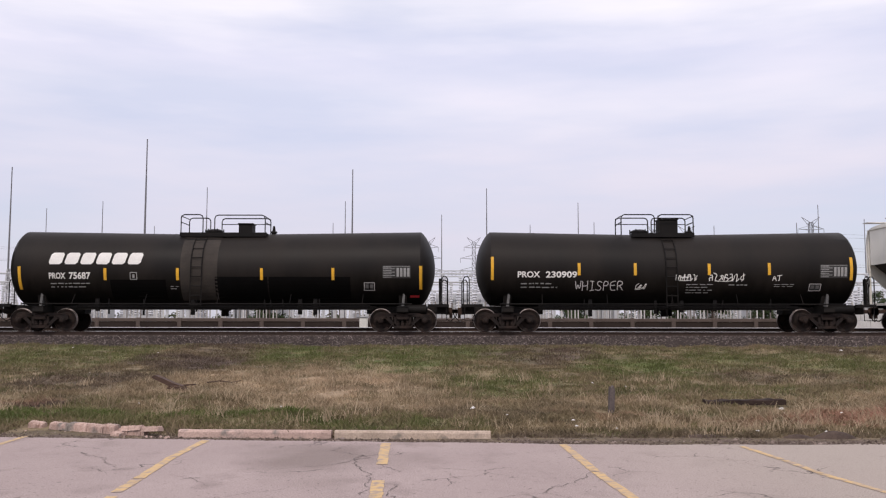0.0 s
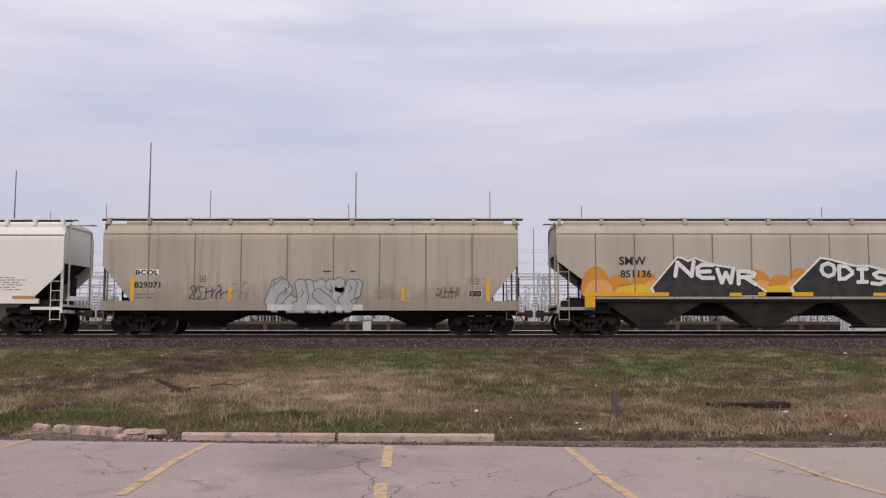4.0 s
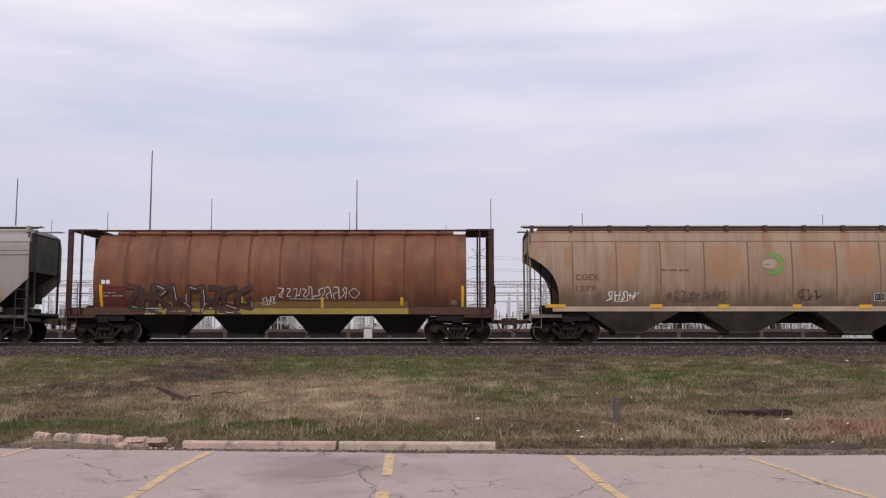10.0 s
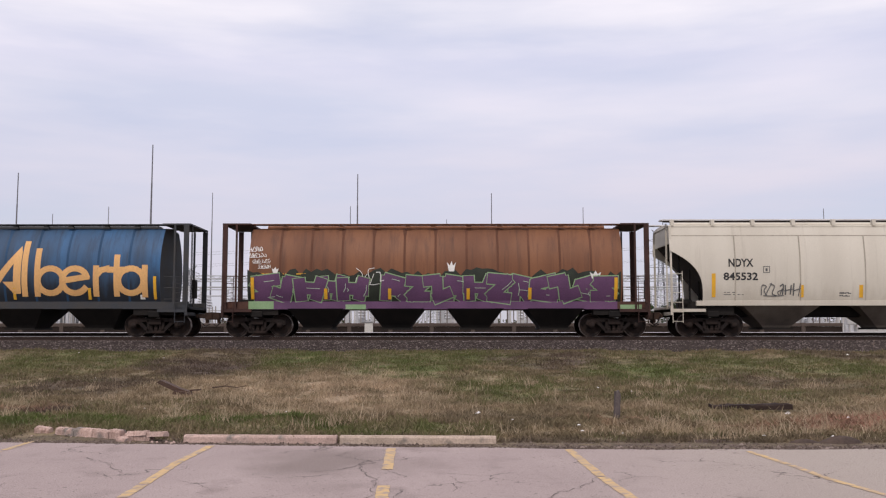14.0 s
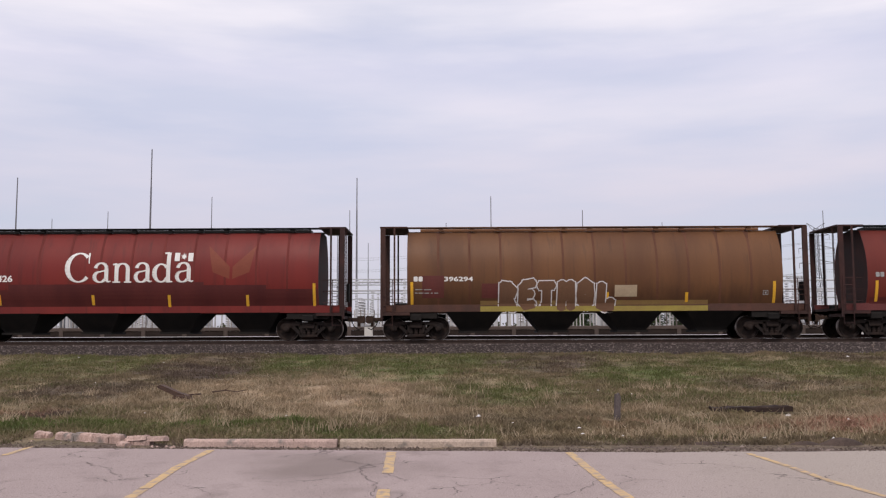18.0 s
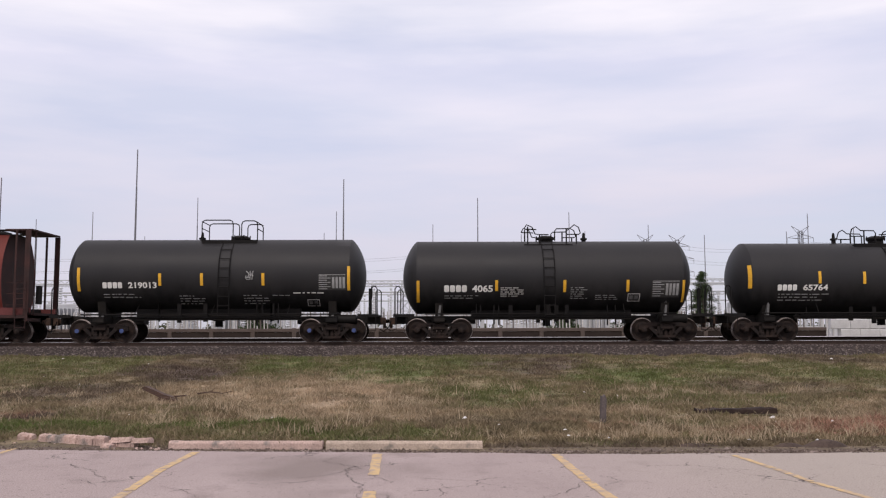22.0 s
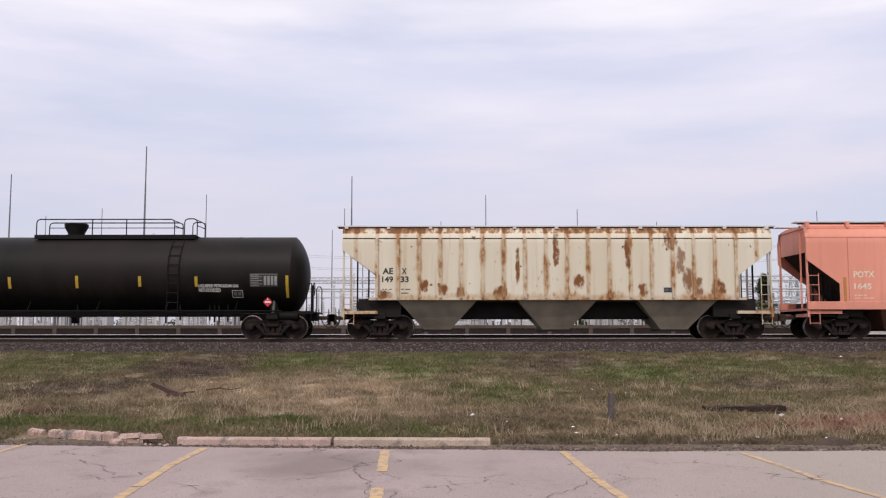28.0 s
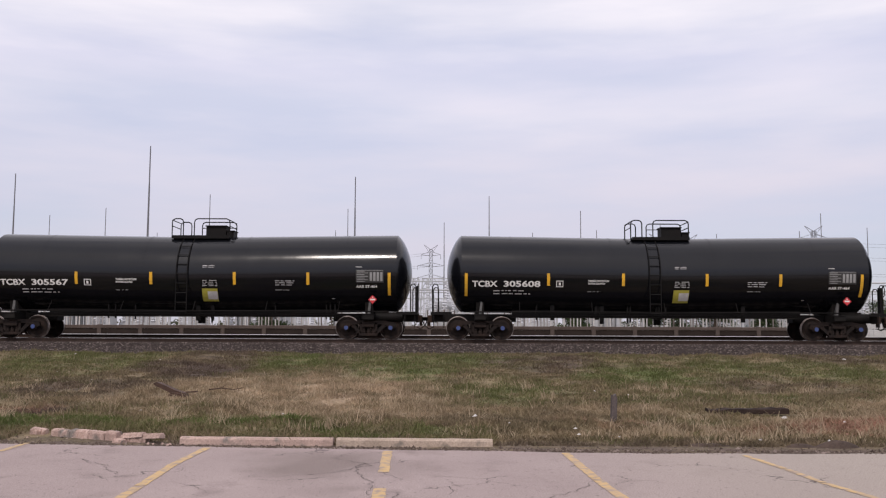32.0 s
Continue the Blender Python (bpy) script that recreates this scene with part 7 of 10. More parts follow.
# ---- tank cars ----
def tank_car(x0, lo, hi, r, zc, half, label, mat, dip=0.0, stair=None, seams=4, group="tank cars", end_out=0.45, taper=0.58):
    """A tank car whose shell runs from lo to hi about its middle; dip: how far the shell sags to its middle."""
    car = thing("tank_car", label, "tank car", group, at=pose(x0, TRACK_Y, RAIL_Z))
    mid, ends = (lo + hi) / 2, (hi - lo) / 2
    head = taper

    def axis(u):
        return zc + dip * (abs(u - mid) / ends - 0.5)

    def radius(u):
        d = ends - abs(u - mid)
        return r if d >= head else r * math.sqrt(max(0.0, 1 - ((head - d) / head) ** 1.25))

    def surf(u, z):
        q = radius(u) ** 2 - (z - axis(u)) ** 2
        return -math.sqrt(max(q, 0.0))

    us = sorted(set([lo + head * (k / 10) ** 2 for k in range(1, 11)] + [hi - head * (k / 10) ** 2 for k in range(1, 11)]
                    + [mid] + [lo + head + (hi - lo - 2 * head) * k / 16 for k in range(17)]))
    g, n = Geo(), 56
    for u in us:
        for k in range(n):
            a = k * math.tau / n
            g.v.append((u, -radius(u) * math.sin(a), axis(u) + radius(u) * math.cos(a)))
    for i in range(len(us) - 1):
        g.f += [(i * n + k, i * n + (k + 1) % n, (i + 1) * n + (k + 1) % n, (i + 1) * n + k) for k in range(n)]
    c0 = len(g.v)
    g.v += [(lo, 0, axis(lo)), (hi, 0, axis(hi))]
    m = (len(us) - 1) * n
    g.f += [((k + 1) % n, k, c0) for k in range(n)] + [(m + k, m + (k + 1) % n, c0 + 1) for k in range(n)]
    g.k = [0] * len(g.f)
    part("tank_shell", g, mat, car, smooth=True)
    # weld bands
    for i in range(seams):
        u = lo + head + (hi - lo - 2 * head) * (i + 0.5) / seams
        b = Geo()
        for w in (-0.03, 0.03):
            b.v += [(u + w, -(r + 0.006) * math.sin(k * math.tau / n), axis(u) + (r + 0.006) * math.cos(k * math.tau / n)) for k in range(n)]
        b.f = [(k, (k + 1) % n, n + (k + 1) % n, n + k) for k in range(n)]
        b.k = [0] * n
        part("weld_band", b, mat, car, smooth=True)
    under = M["under"]
    end = ends + end_out
    running_gear(car, half, end, under)
    for s in (-1, 1):
        x_in, x_out = s * (half - 1.5), s * end
        part("stub_sill", Geo().chamfer_box(min(x_in, x_out), max(x_in, x_out), -0.32, 0.32, 0.72, 1.04, 0.03), under, car)
        saddle = [(-0.85, 1.0), (0.85, 1.0), (1.05, zc - r * 0.70), (0.8, zc - r * 0.80), (0, zc - r + 0.02), (-0.8, zc - r * 0.80), (-1.05, zc - r * 0.70)]
        part("saddle", Geo().long(saddle, s * half - 0.16, s * half + 0.16), under, car)
        # end platform with its rails
        xa, xb = sorted((s * (end - 0.52), s * end))
        deck = Geo().box(xa, xb, -1.45, 1.45, 1.02, 1.08)
        deck.box(xa - 0.3 * (s > 0) - 0.02, xb + 0.3 * (s < 0), -1.47, -1.40, 0.98, 1.10)
        part("end_platform", deck, M["black"], car)
        for y in (-1.42, 1.42):
            part("handrail", Geo().tube([(s * (end - 0.05), y, 1.06), (s * (end - 0.05), y, 2.1), (s * (end - 0.12), y, 2.2), (s * (end - 0.22), y, 2.2), (s * (end - 0.28), y, 2.1), (s * (end - 0.28), y, 1.06)], 0.024, 6), M["black"], car)
        part("step", Geo().tube([(s * (end - 0.1), -1.44, 1.04), (s * (end - 0.1), -1.46, 0.45), (s * (end - 0.5), -1.46, 0.45), (s * (end - 0.5), -1.44, 1.04)], 0.018, 5), M["black"], car)
        part("jacking_pad", Geo().prism([(s * half - 0.05, 1.02), (s * half + 0.05, 1.02), (s * half + 0.09, 1.45), (s * half + 0.02, 1.62)], surf(s * half, 1.5) - 0.02, surf(s * half, 1.5) + 0.25), M["midtext"], car)
    brake_wheel(car, hi + 0.28, -0.75, 2.0)
    part("brake_stand", Geo().box(hi + 0.16, hi + 0.26, -0.85, -0.65, 1.05, 2.15), M["black"], car)
    part("brake_reservoir", Geo().lathe([(0.1, hi - 1.5), (0.2, hi - 1.45), (0.2, hi - 0.35), (0.1, hi - 0.3)], 14, "x", (0, -0.75, 0.90)), M["black"], car, smooth=True)
    # step board, pipes and rail along the belly
    part("running_board", Geo().box(-half + 1.25, half - 1.25, -1.36, -1.14, 0.985, 1.03), M["black"], car)
    part("air_pipe", Geo().tube([(-half + 1.2, -1.30, 0.93), (half - 1.2, -1.30, 0.93)], 0.028, 6), M["black"], car)
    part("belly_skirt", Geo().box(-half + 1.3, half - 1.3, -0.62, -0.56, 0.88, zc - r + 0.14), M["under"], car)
    part("side_rail", Geo().tube([(lo + 0.9, -1.44, 1.10), (hi - 0.9, -1.44, 1.10)], 0.03, 6), M["black"], car)
    k = int((hi - lo) / 2.6)
    for i in range(1, k):
        u = lo + (hi - lo) * i / k
        part("rail_bracket", Geo().tube([(u, -1.44, 1.10), (u + 0.02, surf(u, 1.5) - 0.02, 1.5)], 0.018, 5), M["black"], car)
    # pipework and valve under the belly
    part("bottom_valve", Geo().lathe([(0.16, 0.62), (0.16, 0.85), (0.24, 0.86), (0.24, zc - r + 0.06)], 12, "z", (mid, 0, 0)), M["black"], car)
    part("brake_pipe", Geo().tube([(-half + 1.1, -0.9, 0.98), (half - 1.1, -0.9, 0.98)], 0.03, 6), M["black"], car)
    rnd = random.Random(int(x0))
    for i in range(11):
        u = rnd.uniform(-half + 1.4, half - 1.4)
        part("pipe_hanger", Geo().box(u, u + rnd.choice((0.04, 0.05, 0.16)), -0.95, -0.85, rnd.uniform(0.62, 0.86), zc - r + 0.35), M["black"], car)
    # ladder up the side
    if stair is not None:
        ladder(car, "ladder", stair, 0.44, 1.0, axis(stair) + r * 0.93, lambda z: surf(stair, max(z, axis(stair))) - 0.07 if z > axis(stair) else -r - 0.07, 0.38, M["black"], 0.018)
    return car, surf, axis


def hoop_pair(car, u0, u1, z1, z0, y=0.62, mid=True):
    """Two bent railings, one on each side of the walkway, tied at the outer end."""
    c = min(0.14, 0.3 * (u1 - u0))
    for k in (-y, y):
        part("top_railing", Geo().tube([(u0, k, z0), (u0, k, z1 - c), (u0 + c * 0.3, k, z1 - c * 0.3), (u0 + c, k, z1), (u1 - c, k, z1), (u1 - c * 0.3, k, z1 - c * 0.3), (u1, k, z1 - c), (u1, k, z0)], 0.024, 6), M["black"], car)
    e = u0 if abs(u0) > abs(u1) else u1
    for z in (z1 - 0.06, (z0 + z1) / 2 + 0.1):
        part("cross_rail", Geo().tube([(e, -y, z), (e, y, z)], 0.02, 6), M["black"], car)
    if mid and u1 - u0 > 1.0:
        part("mid_rail", Geo().tube([(u0, y, (z0 + z1) / 2 + 0.15), (u1, y, (z0 + z1) / 2 + 0.15)], 0.018, 5), M["black"], car)


def peaked_rails(car, u, z, k=1):
    """Bent railings whose outer ends rise to a peak, on both sides of the hatch; k: -1 mirrors them."""
    for y in (-0.62, 0.62):
        for line, posts in (([(-0.91, 0.46), (-0.81, 0.64), (-0.58, 0.54), (-0.46, 0.26), (-0.27, 0.23), (0.10, 0.23)], ((-0.76, 0.56), (-0.27, 0.23))), ([(-0.91, 0.46), (-0.4, 0.44)], ()),
                            ([(0.35, 0.0), (0.35, 0.38), (0.43, 0.47), (0.97, 0.48), (1.16, 0.64), (1.33, 0.54), (1.41, 0.29), (1.35, 0.24), (0.83, 0.24)], ((0.83, 0.47), (1.24, 0.24)))):
            part("top_railing", Geo().tube([(u + k * a, y, z + b) for a, b in line], 0.024, 6), M["black"], car)
            for a, b in posts:
                part("railing_post", Geo().tube([(u + k * a, y, z - 0.2), (u + k * a, y, z + b)], 0.03, 6), M["black"], car)


def walkway(car, u0, u1, z, drop=0.14):
    part("walkway", Geo().box(u0, u1, -0.72, 0.72, z - 0.04, z), M["black"], car)
    part("kick_plate", Geo().box(u0, u1, -0.78, -0.722, z - drop, z + 0.03), M["black"], car)


def hatch(car, u, z):
    part("hatch", Geo().lathe([(0.30, z - 0.1), (0.30, z + 0.1), (0.38, z + 0.11), (0.38, z + 0.18), (0.22, z + 0.25), (0.05, z + 0.27)], 16, "z", (u, 0, 0)), M["black"], car, smooth=True)
    for k in range(6):
        a = k * math.tau / 6
        part("hatch_bolt", Geo().tube([(u + 0.38 * math.cos(a), 0.38 * math.sin(a), z + 0.06), (u + 0.38 * math.cos(a), 0.38 * math.sin(a), z + 0.25)], 0.025, 5), M["black"], car)


def valve_box(car, u0, u1, z0, z1):
    part("valve_box", Geo().chamfer_box(u0, u1, -0.32, 0.32, z0, z1 - 0.04, 0.04).box(u0 - 0.03, u1 + 0.03, -0.35, 0.35, z1 - 0.04, z1), M["black"], car)


def relief_valve(car, u, z):
    part("relief_valve", Geo().lathe([(0.09, z - 0.1), (0.09, z + 0.08), (0.14, z + 0.09), (0.14, z + 0.16), (0.07, z + 0.18), (0.05, z + 0.36), (0.02, z + 0.4)], 10, "z", (u, 0, 0)), M["black"], car)


def dome_cap(car, u, z):
    """A protective housing, wider at its rim."""
    part("valve_housing", Geo().lathe([(0.32, z - 0.1), (0.34, z + 0.1), (0.46, z + 0.32), (0.48, z + 0.46), (0.42, z + 0.5), (0.1, z + 0.53)], 18, "z", (u, 0, 0)), M["black"], car, smooth=True)


# ---- covered hoppers ----
def side_profile(kind, sill, eave, wide):
    """Half width at each height for flat, bulging or barrel sides."""
    def y(u, z):
        f = max(0.0, min(1.0, (z - sill) / (eave - sill)))
        if kind == "flat":
            return -wide + (0.20 * max(0, f - 0.87) / 0.13)
        if kind == "curve":
            return -(wide - 0.16 * (2 * f - 0.9) ** 2)
        return -(wide - 0.42 * abs(2 * f - 0.80) ** 2.2)
    return y


def hopper_car(x0, L, Lb, half, label, body, kind="flat", cut="diag", bays=3, sill=1.22, belt=1.42, eave=4.41, top=4.71, zcut=2.55, zbot=None, under=None, wide=1.55,
               seams=10, seam_deep=0.012, seam_w=0.05, bracket=1.65, roof_mat=None, chord=True, full_sill=False, chute_mat=None, sill_mat=None, group="covered hoppers", frame_mat=None, bay_span=None, chute_top=0.42, through_sill=True, rib_mat=None, rib_at=None, end_mat=None):
    car = thing("hopper_car", label, "hopper car", group, at=pose(x0, TRACK_Y, RAIL_Z))
    under = under or M["under"]
    chute_mat = chute_mat or under
    roof_mat = roof_mat or body
    frame_mat = frame_mat or body
    surf = side_profile(kind, belt, eave, wide)
    barrel = kind == "barrel"

    def reach(z):
        """Half length of the side sheet at a height."""
        if barrel:
            return Lb
        if z >= zcut:
            return L
        f = (zcut - z) / (zcut - belt)
        if cut == "arc":
            return L - (L - Lb) * (1 - (1 - min(1.0, f)) ** 3.3)
        return L - (L - Lb) * min(1.0, (zcut - z) / (zcut - (zbot or belt)))

    zs = sorted(set([belt + (eave - belt) * i / 14 for i in range(15)] + ([zcut, zcut - 0.02] if not barrel else []) + ([zbot] if zbot else []) + ([belt + 0.05, belt + 0.1] if cut == "arc" else [])))
    for side in (1, -1):
        g = Geo()
        nu = 12
        for z in zs:
            for j in range(nu + 1):
                u = reach(z) * (2 * j / nu - 1)
                g.v.append((u, side * surf(u, z), z))
        w = nu + 1
        h = len(g.v)
        g.v += [(u, y - side * math.copysign(0.035, surf(0, 2)) * 1.0, z) for u, y, z in g.v]
        for i in range(len(zs) - 1):
            for j in range(nu):
                a = i * w + j
                q = (a, a + 1, a + w + 1, a + w)
                g.f += [q if side > 0 else q[::-1], (h + a, h + a + w, h + a + w + 1, h + a + 1)]
            for a in (i * w, i * w + nu):
                g.f.append((a, a + w, h + a + w, h + a))
        for j in range(nu):
            g.f.append((j, h + j, h + j + 1, j + 1))
        g.k = [0] * len(g.f)
        part("side_sheet", g, body, car, smooth=True)
    # roof
    ye = -surf(0, eave)
    g = Geo()
    rl = Lb if barrel else L
    pts = [(-ye, eave)] + [(-ye + 2 * ye * i / 8, eave + (top - 0.16 - eave) * math.sin(math.pi * i / 8) ** 0.6) for i in range(1, 8)] + [(ye, eave)]
    g.long(pts, -rl, rl)
    part("roof", g, roof_mat, car)
    if chord:
        part("top_chord", Geo().chamfer_box(-L, L, surf(0, eave) - 0.035, surf(0, eave) + 0.05, eave - 0.36, eave - 0.26, 0.015), body, car)
        part("top_chord", Geo().chamfer_box(-L, L, surf(0, eave) - 0.02, surf(0, eave) + 0.05, eave - 0.04, eave + 0.04, 0.015), body, car)
        # the chord's shadow line, painted in the dark joint colour
        part("chord_shadow", Geo().patch(-L + 0.03, L - 0.03, eave - 0.405, eave - 0.363, surf, 0.004, 0.004), rib_mat or M["slope"], car)
    # hopper shell with sloping ends
    inner = surf(0, eave) + 0.10
    if barrel:
        for s in (-1, 1):
            e = Geo()
            prof = [(-(-surf(0, z)) + 0.01, z) for z in zs] + [(-surf(0, z) - 0.01, z) for z in zs[::-1]]
            e.long(prof, s * (Lb - 0.03) - 0.02, s * (Lb - 0.03) + 0.02)
            # the end sheets take the frame colour, darker than the sides
            part("end_sheet", e, frame_mat, car)
    else:
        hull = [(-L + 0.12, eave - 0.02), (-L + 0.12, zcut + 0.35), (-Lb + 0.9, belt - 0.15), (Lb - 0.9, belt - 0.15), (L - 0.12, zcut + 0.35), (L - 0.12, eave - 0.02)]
        part("slope_or_shade_sheet", Geo().prism(hull, inner, -inner), M["slope"], car)
        for s in (-1, 1):
            part("end_sheet", Geo().box(min(s * (L - 0.1), s * (L - 0.06)), max(s * (L - 0.1), s * (L - 0.06)), inner - 0.06, -inner + 0.06, zcut + 0.3, eave), end_mat or body, car)
    # side sills
    sl = L if (full_sill or barrel) else Lb + 0.25
    for s in (-1, 1):
        y = s * -surf(0, belt)
        part("side_sill", Geo().chamfer_box(-sl, sl, min(y, y - s * 0.12) - 0.012, max(y, y - s * 0.12) + 0.012, sill, belt, 0.01), sill_mat or body, car)
    # discharge chutes
    span = bay_span or (Lb - 1.3)
    pitch = 2 * span / bays
    for i in range(bays):
        c = -span + pitch * (i + 0.5)
        g = Geo()
        t, b = pitch * chute_top, 0.55
        v = []
        for hw, hy, z in ((t, 1.38, sill + 0.02), (b + 0.08, 0.75, 0.46), (b, 0.70, 0.36)):
            v += [(c - hw, -hy, z), (c + hw, -hy, z), (c + hw, hy, z), (c - hw, hy, z)]
        g.add(v, [(0, 1, 5, 4), (1, 2, 6, 5), (2, 3, 7, 6), (3, 0, 4, 7), (4, 5, 9, 8), (5, 6, 10, 9), (6, 7, 11, 10), (7, 4, 8, 11), (8, 9, 10, 11), (3, 2, 1, 0)])
        ch = part("chute", g, chute_mat, car)
        part("outlet_gate", Geo().box(c - 0.62, c + 0.62, -0.85, 0.85, 0.28, 0.36), M["under"], ch)
    if through_sill:
        part("centre_sill", Geo().box(-L, L, -0.25, 0.25, 0.78, 1.05).box(-Lb + 0.9, Lb - 0.9, -0.55, 0.55, 0.82, sill + 0.02), under, car)
    else:
        for s in (-1, 1):
            part("stub_sill", Geo().box(*sorted((s * (half - 1.2), s * L)), -0.25, 0.25, 0.78, 1.05), under, car)
    for s in (-1, 1):
        part("body_bolster", Geo().box(s * half - 0.85, s * half + 0.85, -1.25, 1.25, 0.86, belt - 0.02), under, car)
    running_gear(car, half, L, under)
    # end frames
    for s in (-1, 1):
        xa, xb = sorted((s * (Lb - 0.1), s * L))
        part("end_sill", Geo().box(xa, xb, -1.45, 1.45, 0.98, 1.10).box(*sorted((s * (L - 0.1), s * L)), -1.5, 1.5, 0.85, 1.2), frame_mat, car)
        posts = ((L - 0.10, 0.10), (L - 0.56, 0.035)) if barrel else ((L - 0.06, 0.035),)
        for p, hw in posts:
            for y in (-1.42, 1.42):
                part("end_post", Geo().box(s * p - hw, s * p + hw, y - 0.04, y + 0.04, 1.1, top - 0.09 if barrel else eave + 0.02), frame_mat, car)
        if not barrel:
            for k, p in enumerate((L - 0.55, L - 1.0, L - 1.4)):
                part("end_strut", Geo().box(s * p - 0.03, s * p + 0.03, -0.75 + 0.1 * k, -0.69 + 0.1 * k, 1.1, zcut + 0.1 - 0.42 * k), M["under"], car)
        part("grab_iron", Geo().tube([(s * (L - 0.08), -1.5, 1.9), (s * (L - 0.08), -1.52, 2.5)], 0.014, 5), frame_mat, car)
        ladder(car, "side_ladder", s * (L - 0.28), 0.40, 0.55, 2.6 if not barrel else 2.4, -1.50, 0.38, frame_mat, 0.014)
        ladder(car, "end_ladder", s * L, 0.04, 1.1, eave + 0.15, -0.95, 0.4, frame_mat, 0.014)
        if barrel:
            lid = Geo().box(*sorted((s * Lb, s * (L + 0.03))), -1.35, 1.35, top - 0.09, top - 0.03)
            part("end_canopy", lid, frame_mat, car)
            for k in range(3):
                part("end_rail", Geo().tube([(s * (L - 0.05), -1.40, 1.5 + 0.45 * k), (s * (Lb + 0.16), -1.40, 1.5 + 0.45 * k)], 0.014, 5), frame_mat, car)
    brake_wheel(car, L + 0.02, -0.55, 2.0)
    part("brake_box", Geo().box(L - 0.02, L + 0.10, -0.75, -0.4, 1.55, 2.3), M["under"], car)
    part("brake_cylinder", Geo().lathe([(0.13, -L + 0.5), (0.16, -L + 0.55), (0.16, -L + 1.05), (0.1, -L + 1.1)], 10, "x", (0, -0.55, 1.35)), M["under"], car)
    # roof walk and hatches
    part("hatch_cover", Geo().chamfer_box(-rl + 0.5, rl - 0.5, -0.35, 0.35, top - 0.18, top - 0.02, 0.05), roof_mat, car)
    wl = L + 0.25
    if not barrel:
        part("running_board", Geo().box(-wl, wl, -1.25, -0.75, top - 0.05, top), M["walkgrey"], car)
        part("running_board", Geo().box(-wl, wl, 0.75, 1.25, top - 0.03, top), M["walkgrey"], car)
        # dark strip that imitates the shade beneath the running board
        part("board_shade_strip", Geo().box(-wl + 0.06, wl - 0.06, -1.235, -1.20, top - 0.13, top - 0.052), M["slope"], car)
        k = round(2 * L / bracket)
        for i in range(k + 1):
            u = -L + 0.15 + (2 * L - 0.3) * i / k
            part("board_bracket", Geo().prism([(u - 0.06, eave + 0.02), (u + 0.06, eave + 0.02), (u + 0.075, top - 0.03), (u - 0.075, top - 0.03)], -1.42, -1.24), M["walkgrey"] if roof_mat.name.startswith("rusty") else roof_mat, car)
    else:
        for y0, y1 in ((-1.12, -0.62), (0.62, 1.12)):
            part("running_board", Geo().box(-Lb, Lb, y0, y1, top - 0.055, top - 0.028), roof_mat, car)
        for i in range(seams + 1):
            u = -Lb + 2 * Lb * i / seams + (0.12 if i % 3 else -0.1)
            if abs(u) < Lb - 0.1:
                part("hatch_clip", Geo().prism([(u - 0.13, eave + 0.02), (u + 0.13, eave + 0.02), (u + 0.07, eave + 0.13), (u - 0.05, eave + 0.16), (u - 0.1, eave + 0.1)], -1.05, -0.88), roof_mat, car)
    # joints between the side panels
    places = rib_at or [(Lb if barrel else L) * (2 * i / seams - 1) for i in range(1, seams)]
    for u in places:
        z0 = belt + 0.01
        while abs(u) > reach(z0) - 0.05 and z0 < eave:
            z0 += 0.05
        part("side_rib", Geo().patch(u - seam_w / 2, u + seam_w / 2, z0, eave - (0.37 if chord else 0.02), surf, seam_deep, seam_deep + 0.02), rib_mat or body, car)
        if barrel:
            # dirt that has run down from the roof clip
            k = 0.05 + 0.05 * abs(math.sin(7.3 * u + x0))
            shape(car, [[(u - k, eave - 0.01), (u - 0.3 * k, eave - 0.2 - 2.2 * k), (u + 0.4 * k, eave - 0.16 - 2.4 * k), (u + k, eave - 0.01)]], rib_mat or body, surf, 0.007, "dirt_run")
    return car, surf


def marks_1(c, s):
    patch(c, -4.39, -2.15, 1.02, 2.06, M['darkpatch'], s, 'painted_patch', 0.005)
    patch(c, -0.21, 5.20, 1.12, 2.18, M['darkpatch'], s, 'painted_patch', 0.005)
    patch(c, -1.59, -0.11, 1.14, 3.81, M['dustpatch'], s, 'painted_patch', 0.004)
    blocks(c, 6, -6.89, -3.12, 2.67, 3.14, M['white'], s, 0.25)
    lettering(c, 'PROX', -6.82, -6.16, 2.09, 2.34, M['white'], s)
    lettering(c, '75687', -6.02, -5.16, 2.08, 2.36, M['white'], s)
    bars(c, -6.78, -5.16, 1.74, 2.01, 2, M['greytext'], s, 9)
    stripes(c, s, [(-8.0, 1.67, 2.58), (-4.58, 2.04, 2.52), (-1.69, 2.04, 2.52), (1.66, 2.05, 2.52), (4.51, 2.05, 2.53), (8.01, 1.69, 2.62)], 0, 0, M['yellow'], 0.115)
    boxed(c, -3.59, -3.30, 2.06, 2.36, M['greytext'], s)
    panel_table(c, 6.48, 7.61, 2.13, 2.62, s)
    test_box(c, 5.74, 6.17, 1.64, 1.96, s)
    bars(c, -1.99, -1.68, 1.68, 1.86, 2, M['greytext'], s, 14)
    patch(c, 7.58, 7.95, 1.37, 1.46, M['red'], s, 'placard', 0.005)


